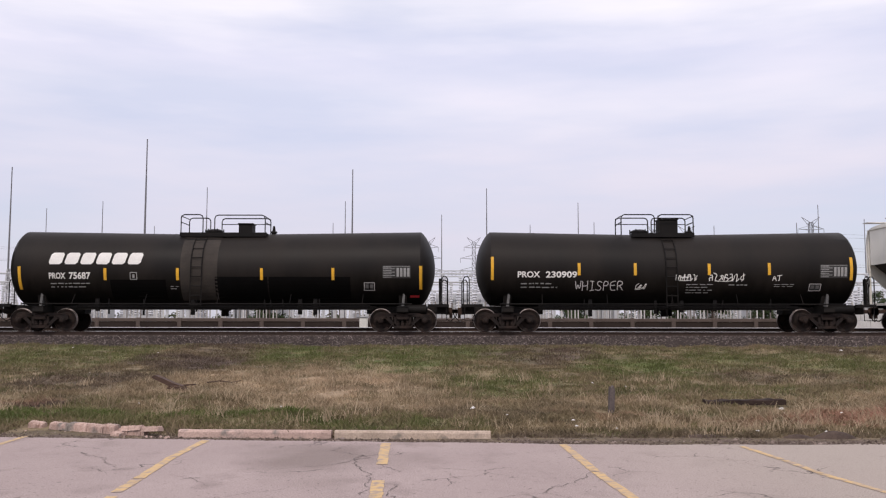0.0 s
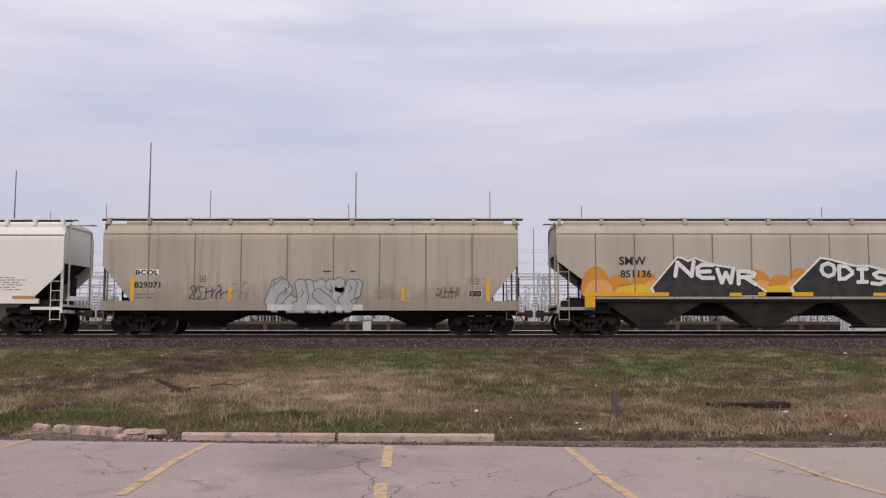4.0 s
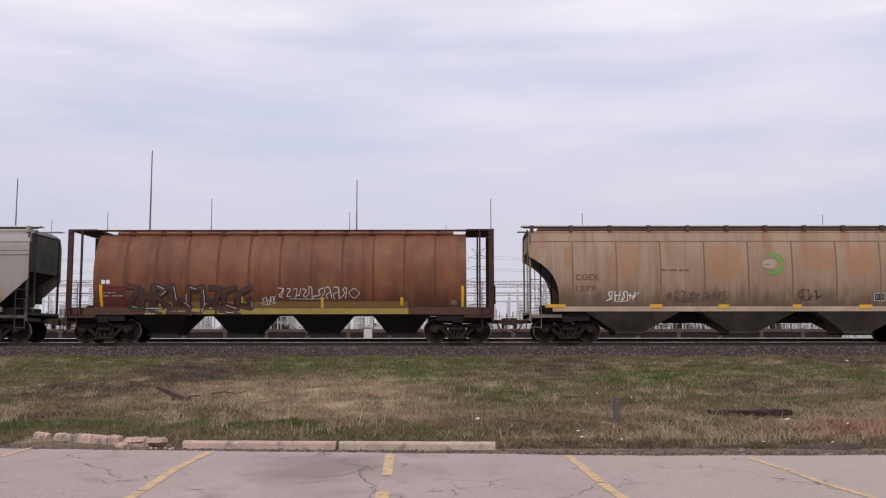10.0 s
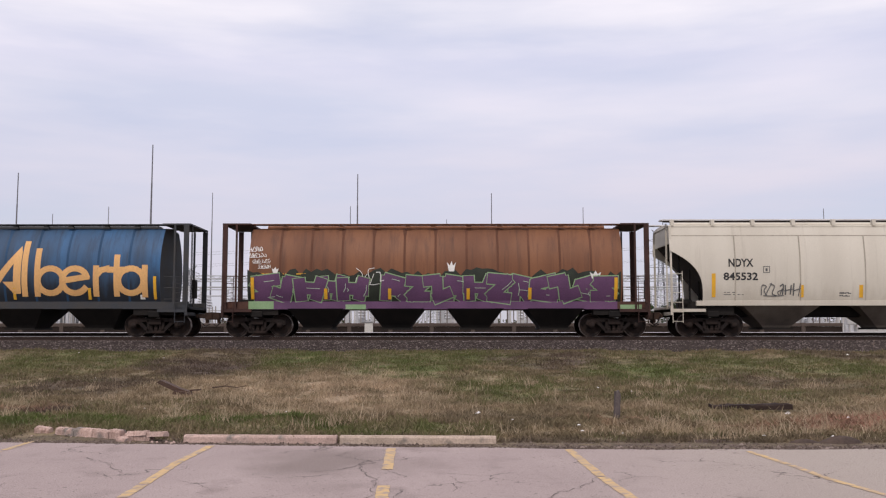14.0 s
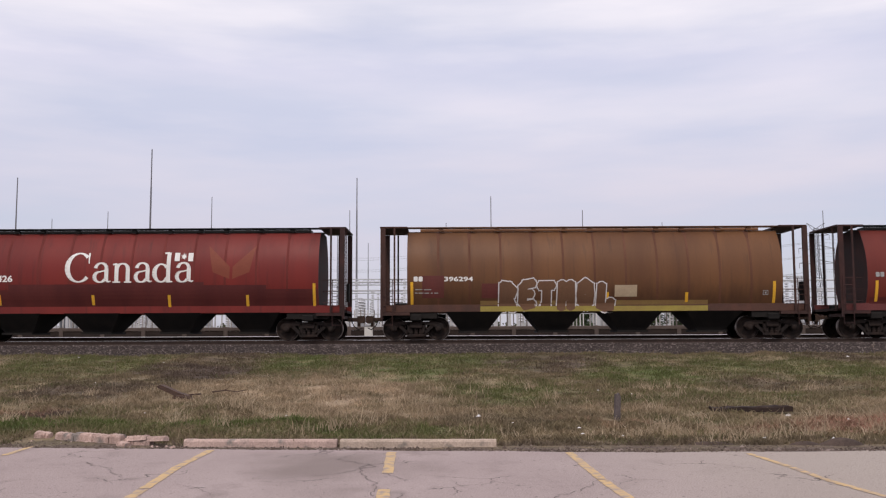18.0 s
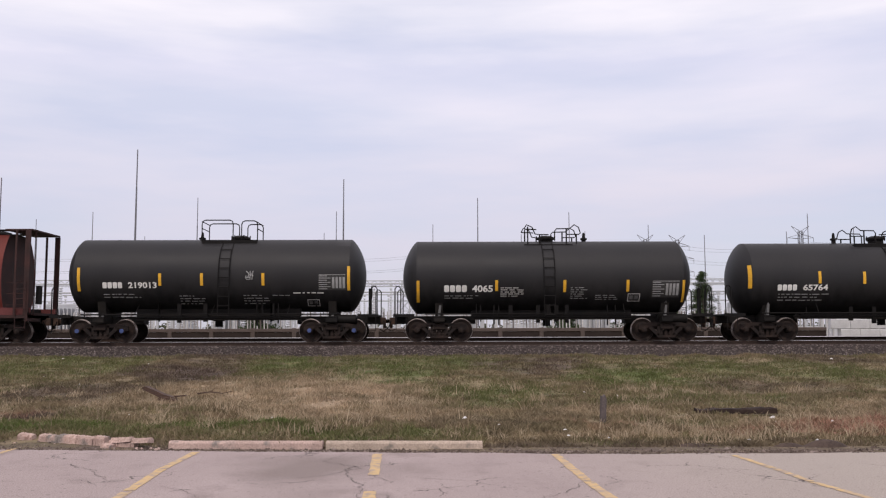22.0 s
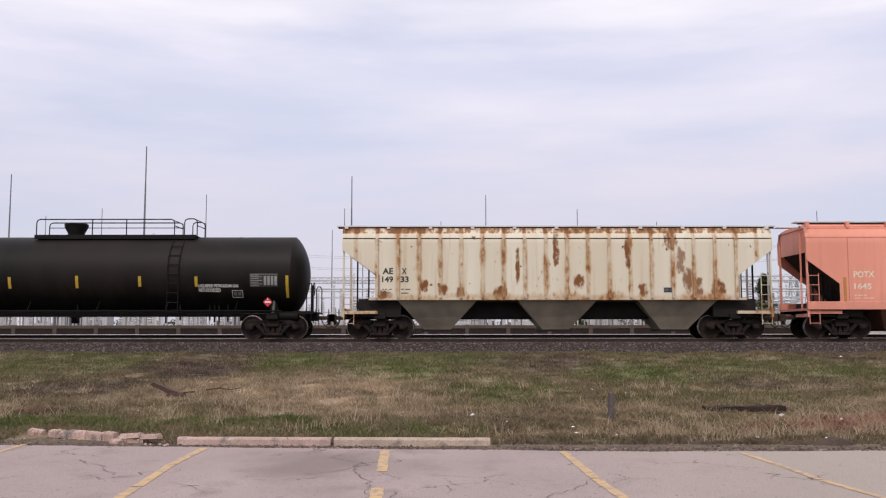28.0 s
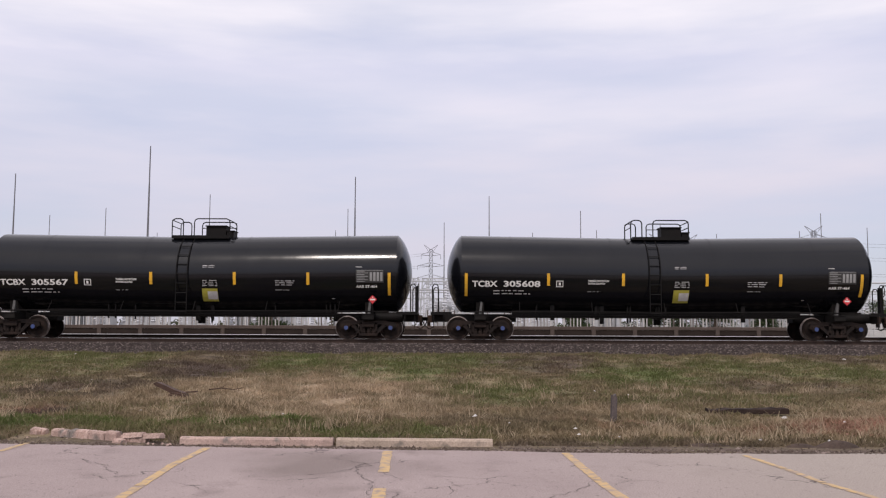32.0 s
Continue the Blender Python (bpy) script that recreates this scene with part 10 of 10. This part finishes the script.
    pinkish = paint("rust_stained_beige_paint", (0.345, 0.255, 0.178), (0.275, 0.182, 0.122), 0.9, 0.7, (1, 1, 0.5), rough=0.55, spots=(0.27, 0.13, 0.075), spot_cut=(0.58, 0.78), spot_stretch=(1.5, 1, 0.5), spot_scale=0.9, grain=0.05, drip=(0.19, 0.12, 0.085), drip_cut=(0.5, 0.78),
                    grime_shade=((0.11, 0.075, 0.052), 1.35, 2.5, 0.85),
                    marks=[(-7.15, 3.4, 0.2, 0.5, RUSTY, 0.8), (-4.9, 3.2, 0.55, 0.85, RUSTY, 0.7), (-0.95, 3.15, 0.85, 0.8, RUSTY, 0.7), (2.8, 3.35, 0.9, 0.55, RUSTY, 0.7),
                           (4.5, 3.25, 0.75, 0.7, RUSTY, 0.75), (6.55, 3.1, 0.8, 0.85, (0.30, 0.11, 0.055), 0.95)])
    blue = paint("faded_blue_paint", (0.045, 0.122, 0.25), (0.045, 0.072, 0.115), 0.9, 0.8, STREAK, rough=0.45, grain=0.05, spec=0.2, drip=(0.035, 0.04, 0.048), drip_cut=(0.50, 0.78), grime_shade=((0.022, 0.023, 0.026), 1.55, 3.1, 0.92))
    rust2 = paint("orange_brown_rust_paint", (0.225, 0.10, 0.05), (0.15, 0.066, 0.037), 0.9, 0.7, STREAK, rough=0.5, grain=0.05, spec=0.2, drip=(0.08, 0.04, 0.03))
    ivory = paint("ivory_car_paint", (0.66, 0.62, 0.53), (0.54, 0.50, 0.42), 0.7, 0.6, STREAK, rough=0.55, spec=0.4, drip=(0.36, 0.31, 0.24), grime_shade=((0.42, 0.37, 0.29), 1.3, 2.2, 0.4), drip_cut=(0.58, 0.98), bump=0.03, grain=0.04)
    red = paint("deep_red_car_paint", (0.185, 0.026, 0.021), (0.13, 0.020, 0.018), 0.8, 0.7, STREAK, rough=0.45, grain=0.04, spec=0.2, drip=(0.07, 0.02, 0.018), drip_cut=(0.54, 0.8))
    brown = paint("olive_brown_car_paint", (0.165, 0.076, 0.033), (0.11, 0.05, 0.025), 0.9, 0.6, STREAK, rough=0.45, grain=0.05, spec=0.2, drip=(0.06, 0.032, 0.022), drip_cut=(0.56, 0.86), grime_shade=((0.055, 0.03, 0.02), 1.3, 2.5, 0.55))
    red2 = paint("faded_red_car_paint", (0.168, 0.032, 0.023), (0.118, 0.024, 0.019), 0.8, 0.7, STREAK, rough=0.45, grain=0.04, spec=0.2, drip=(0.08, 0.026, 0.022), drip_cut=(0.54, 0.8))
    rusty = paint("chalky_white_rusting_paint", (0.74, 0.70, 0.575), (0.63, 0.56, 0.42), 0.8, 0.6, STREAK, rough=0.65, grain=0.04, spots=(0.20, 0.08, 0.028), spot_cut=(0.69, 0.73), spot_scale=2.6, drip=(0.50, 0.34, 0.18), drip_cut=(0.55, 0.85),
                  ribs=(6.365, 0.843, (0.33, 0.145, 0.05), 1.60, 4.37),
                  marks=[(4.9, 3.05, 0.20, 0.55, OXIDE, 0.8), (5.2, 2.3, 0.22, 0.5, OXIDE, 0.9), (5.6, 2.0, 0.22, 0.4, OXIDE, 0.9), (4.5, 3.9, 0.3, 0.4, OXIDE, 1.0), (0.85, 2.25, 0.22, 0.32, OXIDE, 1.0), (-0.05, 3.6, 0.14, 0.7, OXIDE, 1.0), (-5.35, 2.1, 0.2, 0.3, OXIDE, 1.0), (-4.6, 1.95, 0.22, 0.25, OXIDE, 1.0),
                         (-3.9, 1.85, 0.2, 0.22, OXIDE, 1.0), (-2.3, 1.85, 0.3, 0.25, OXIDE, 1.0), (-1.6, 2.9, 0.1, 0.8, OXIDE, 1.0), (2.8, 3.5, 0.12, 0.8, OXIDE, 1.0), (6.4, 2.0, 0.3, 0.4, OXIDE, 1.0), (3.4, 1.9, 0.2, 0.3, OXIDE, 1.0), (-6.9, 1.75, 0.3, 0.2, OXIDE, 1.0)])
    rustroof = paint("rusty_brown_roof", (0.17, 0.075, 0.04), (0.30, 0.20, 0.13), 0.7, 1.6, rough=0.8)
    dirty_chute = paint("dusty_grey_beige_chute", (0.15, 0.125, 0.10), (0.075, 0.062, 0.052), 0.9, 1.0, rough=0.85)
    # for the grey car's frame and ends, darker than its sides
    darkgrey = paint("dark_grey_frame", (0.085, 0.078, 0.072), (0.04, 0.036, 0.034), 0.9, 1.5, rough=0.8)
    soot_tan = paint("sooty_tan_frame", (0.20, 0.165, 0.13), (0.09, 0.072, 0.058), 0.9, 1.5, rough=0.8)
    pale_chute = paint("dirty_white_chute", (0.40, 0.365, 0.31), (0.22, 0.19, 0.16), 0.9, 0.8, rough=0.75)
    grey_chute = paint("grey_green_chute", (0.30, 0.265, 0.20), (0.16, 0.135, 0.105), 0.9, 0.9, rough=0.8)
    deeprust = paint("deep_rust_frame", (0.10, 0.045, 0.032), (0.06, 0.035, 0.028), 0.9, 1.5, rough=0.8)
    slate = paint("slate_frame", (0.045, 0.05, 0.058), (0.06, 0.055, 0.05), 0.9, 1.5, rough=0.75)
    darkframe = paint("black_red_frame", (0.03, 0.015, 0.014), (0.06, 0.025, 0.022), 0.9, 1.5, rough=0.75)
    salmon_dirty = paint("dirty_salmon_chute", (0.17, 0.07, 0.05), (0.08, 0.04, 0.032), 0.9, 1.0, rough=0.8)
    salmon = paint("salmon_pink_car_paint", (0.82, 0.345, 0.25), (0.70, 0.285, 0.20), 0.8, 0.6, STREAK, rough=0.5, bump=0.03, grain=0.04, drip=(0.52, 0.20, 0.14), drip_cut=(0.58, 0.95), grime_shade=((0.52, 0.21, 0.15), 1.2, 2.0, 0.4))

    winesill = paint("dusty_wine_sill", (0.13, 0.036, 0.034), (0.085, 0.024, 0.023), 0.9, 0.8, STREAK, rough=0.7)
    blackroof = M["black"]
    rib = lambda name, c: paint(name, c, tuple(0.7 * v for v in c), 0.9, 2.0, STREAK, rough=0.8)
    rib_rust, rib_blue, rib_red = rib("dirty_rust_seam", (0.135, 0.058, 0.034)), rib("dirty_blue_seam", (0.03, 0.075, 0.15)), rib("dirty_red_seam", (0.15, 0.028, 0.023))
    rib_brown = rib("dirty_brown_seam", (0.21, 0.135, 0.09))
    palesill = paint("dusty_pale_sill", (0.43, 0.335, 0.255), (0.33, 0.25, 0.19), 0.9, 0.8, STREAK, rough=0.7)
    browndark = paint("dark_brown_frame", (0.042, 0.022, 0.019), (0.07, 0.034, 0.027), 0.9, 1.5, rough=0.8)
    rib_salmon = rib("dirty_salmon_seam", (0.60, 0.24, 0.17))
    rib_tan, rib_grey, rib_pale = rib("dirty_tan_seam", (0.27, 0.225, 0.165)), rib("dirty_grey_seam", (0.19, 0.185, 0.175)), rib("dirty_ivory_seam", (0.44, 0.40, 0.33))
    barrel = dict(kind="barrel", bays=4, seams=12, seam_deep=0.004, seam_w=0.09, chord=False, eave=4.36, top=4.58, belt=1.40, sill=1.10, bay_span=6.4, chute_top=0.35, through_sill=False)
    c, s = hop(26.43, 8.05, 6.85, 6.54, "clean white covered hopper car with black lettering", white, eave=4.35, top=4.66, bays=3, bracket=1.15, seams=1, chute_mat=pale_chute, bay_span=6.75)
    marks_3(c, s)
    # added dark sheet that stands in for the shade between the chutes
    part("slope_or_shade_sheet", Geo().box(-4.7, 4.7, 0.5, 0.55, 0.66, 1.3), M["under"], c)
    c, s = hop(44.35, 8.30, 7.15, 6.83, "dirty beige covered hopper car with silver graffiti", beige, rib_mat=rib_tan, frame_mat=soot_tan, bays=3, bay_span=6.6, full_sill=True, seams=9, zcut=2.75, zbot=1.36, belt=1.34, sill=0.95)
    marks_4(c, s)
    c, s = hop(62.73, 8.55, 7.15, 7.22, "tan covered hopper car with black, white and orange graffiti", tan, rib_mat=rib_tan, bays=3, bay_span=7.0, seams=11, zcut=2.95, zbot=1.9, sill=1.28, sill_mat=blackroof, chute_mat=dirty_chute)
    marks_5(c, s)
    c, s = hop(81.22, 8.75, 7.6, 7.08, "cream covered hopper car with round-cut ends", cream, rib_mat=rib_tan, frame_mat=soot_tan, kind="curve", cut="arc", zcut=3.46, bays=3, bay_span=6.75, chute_top=0.30, seams=13)
    marks_6(c, s)
    c, s = hop(99.61, 8.40, 7.15, 6.90, "grey covered hopper car with turquoise graffiti", grey, rib_mat=rib_grey, frame_mat=darkgrey, end_mat=darkgrey, bays=3, bay_span=7.35, chute_top=0.36, through_sill=False, seams=7, zcut=2.55)
    part("top_chord", Geo().chamfer_box(-8.4, 8.4, s(0, 3.6) - 0.03, s(0, 3.6) + 0.05, 3.50, 3.56, 0.01), grey, c)
    part("top_chord", Geo().chamfer_box(-8.4, 8.4, s(0, 3.6) - 0.02, s(0, 3.6) + 0.05, 3.68, 3.73, 0.01), grey, c)
    marks_7(c, s)
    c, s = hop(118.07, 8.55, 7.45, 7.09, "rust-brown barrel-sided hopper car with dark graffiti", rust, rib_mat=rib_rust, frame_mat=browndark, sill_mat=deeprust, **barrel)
    marks_8(c, s)
    c, s = hop(136.76, 8.75, 7.55, 7.16, "rust-stained beige covered hopper car with a green emblem", pinkish, rib_mat=rib_brown, frame_mat=soot_tan, roof_mat=deeprust, sill_mat=palesill, kind="curve", cut="arc", zcut=3.42, bays=3, bay_span=6.9, seams=10, chute_mat=dirty_chute)
    marks_9(c, s)
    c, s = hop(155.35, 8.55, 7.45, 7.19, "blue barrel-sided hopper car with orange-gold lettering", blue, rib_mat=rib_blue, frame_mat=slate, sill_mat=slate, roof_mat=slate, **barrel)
    marks_10(c, s)
    c, s = hop(173.81, 8.55, 7.45, 7.16, "orange-brown barrel-sided hopper car with purple graffiti", rust2, rib_mat=rib_rust, frame_mat=browndark, sill_mat=deeprust, **barrel)
    marks_11(c, s)
    c, s = hop(192.21, 9.05, 7.75, 7.32, "ivory covered hopper car with round-cut ends", ivory, rib_mat=rib_pale, kind="curve", cut="arc", zcut=3.42, bays=3, bay_span=6.9, chute_top=0.34, seams=7, chute_mat=dirty_chute)
    marks_12(c, s)
    c, s = hop(210.86, 8.52, 7.48, 7.04, "deep red barrel-sided hopper car with white lettering", red, rib_mat=rib_red, roof_mat=blackroof, frame_mat=darkframe, sill_mat=red, **barrel)
    marks_13(c, s)
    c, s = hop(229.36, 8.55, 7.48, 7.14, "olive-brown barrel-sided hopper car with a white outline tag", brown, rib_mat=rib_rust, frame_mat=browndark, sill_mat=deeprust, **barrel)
    marks_14(c, s)
    c, s = hop(247.69, 8.55, 7.48, 7.10, "faded red barrel-sided hopper car with plum graffiti", red2, rib_mat=rib_red, roof_mat=blackroof, frame_mat=darkframe, sill_mat=winesill, **barrel)
    marks_15(c, s)
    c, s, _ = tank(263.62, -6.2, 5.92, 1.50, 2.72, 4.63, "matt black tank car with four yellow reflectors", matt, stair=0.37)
    marks_16(c, s)
    axle_caps(c, 4.63)
    walkway(c, -0.72, 1.5, 4.12)
    hoop_pair(c, -0.77, 0.5, 4.98, 4.1, mid=False)
    hoop_pair(c, 0.85, 1.5, 4.95, 4.1)
    hatch(c, 0.70, 4.14)
    relief_valve(c, -0.9, 4.15)
    c, s, _ = tank(277.12, -6.05, 5.81, 1.50, 2.63, 4.57, "short matt black tank car", matt, stair=-0.16)
    marks_17(c, s)
    walkway(c, -1.08, 0.9, 3.92, 0.2)
    peaked_rails(c, -0.16, 4.13)
    hatch(c, -0.11, 4.11)
    relief_valve(c, 1.48, 4.11)
    c, s, _ = tank(290.79, -6.23, 6.52, 1.50, 2.53, 4.99, "matt black tank car with a broad side step", matt, stair=0.13)
    marks_18(c, s)
    walkway(c, -1.19, 1.43, 3.92, 0.36)
    peaked_rails(c, 0.13, 4.03, -1)
    hatch(c, 0.07, 4.08)
    relief_valve(c, -1.7, 4.08)
    c, s, _ = tank(308.67, -10.03, 10.09, 1.54, 2.62, 8.54, "long black pressure tank car with a railed top", satin)
    marks_19(c, s)
    for y in (-0.75, 0.75):
        for side in (-1, 1):
            part("top_railing", Geo().tube([(side * 9.6, y, 4.1), (side * 9.6, y, 4.46), (side * 9.5, y, 4.57), (side * 1.35, y, 4.58)], 0.024, 6), M["black"], c)
            for u in (2.55, 3.95, 6.55, 9.1):
                part("railing_post", Geo().tube([(side * u, y, 4.1), (side * u, y, 4.57)], 0.024, 6), M["black"], c)
    walkway(c, -1.3, 1.4, 4.17, 0.22)
    hoop_pair(c, -1.22, 1.38, 4.80, 4.15, 0.70, mid=False)
    dome_cap(c, 0.06, 4.25)
    for side in (-1, 1):
        ladder(c, "end_ladder", side * 10.2, 0.42, 1.1, 4.0, lambda z: -0.95, 0.36, M["black"], 0.016)
    c, s, _ = tank(329.89, -9.59, 9.77, 1.57, 2.62, 8.45, "long black gas tank car with a company name in blocks", satin, stair=4.55)
    marks_20(c, s)
    walkway(c, -1.4, 5.2, 4.20, 0.14)
    hoop_pair(c, -1.39, 4.27, 4.88, 4.15)
    for u in (0.9, 2.3):
        part("railing_post", Geo().tube([(u, -0.62, 4.15), (u, -0.62, 4.88)], 0.024, 6), M["black"], c)
    hoop_pair(c, 4.68, 5.2, 4.90, 4.15)
    dome_cap(c, 0.0, 4.28)
    c, s = hop(349.75, 8.60, 7.28, 7.11, "chalky white ribbed hopper car streaked with rust", rusty, bays=3, rib_at=[-6.365 + 0.843 * i for i in range(-1, 17)], seam_deep=0.085, seam_w=0.11, roof_mat=rustroof, rib_mat=None, zcut=3.53, zbot=2.55, belt=1.60, sill=1.52, eave=4.37, top=4.54,
               chute_mat=grey_chute, bay_span=7.2, chute_top=0.335)
    marks_21(c, s)
    c, s = hop(366.34, 6.65, 5.35, 5.18, "salmon pink covered hopper car with a cream emblem", salmon, rib_mat=rib_salmon, seam_deep=0.006, seam_w=0.035, bays=3, seams=8, zcut=3.14, zbot=2.17, belt=1.46, sill=1.14, full_sill=True, chute_mat=salmon_dirty, bay_span=3.98, chute_top=0.39, through_sill=False)
    marks_22(c, s)
    for x, number in ((383.04, "305567"), (401.87, "305608"), (420.75, "")):
        c, s, _ = tank(x, -8.51, 8.87, 1.585, 2.655, 7.17, "shiny new black tank car with white stencils", shiny, dip=0.12, stair=-0.24)
        if number:
            marks_23(c, s, number)
        axle_caps(c, 7.17)
        walkway(c, -0.95, 1.4, 4.17, 0.1)
        hoop_pair(c, -0.98, -0.52, 4.90, 4.1)
        hoop_pair(c, -0.07, 1.39, 4.90, 4.1)
        valve_box(c, 0.34, 1.16, 4.17, 4.66)
        valve_box(c, 1.2, 1.49, 4.0, 4.45)


build_ground()
build_curbs()
build_clods()
build_clutter()
build_grass()
build_tracks()
build_low_wall()
build_masts()
build_towers()
build_substation()
build_trees()
build_train()


# ---- what moves ----
def motions():
    for car in CARS:
        x, y, z = car.matrix_basis.translation
        walk(car, [(t, pose(x - s, y, z)) for t, s in TRAIN_RUN])
    shared = {}
    for w, k in WHEELSETS:
        if k not in shared:
            x, y, z = w.matrix_basis.translation
            walk(w, [(f / FPS, pose(x, y, z) @ pose(0, 0, 0, 0, -math.degrees(run_at(f / FPS) / WHEEL_R) % 360, 0)) for f in range(32 * FPS + 1)])
            shared[k] = w.animation_data
        else:
            w.rotation_mode = "QUATERNION"
            w.animation_data_create()
            w.animation_data.action = shared[k].action
            w.animation_data.action_slot = shared[k].action_slot


motions()
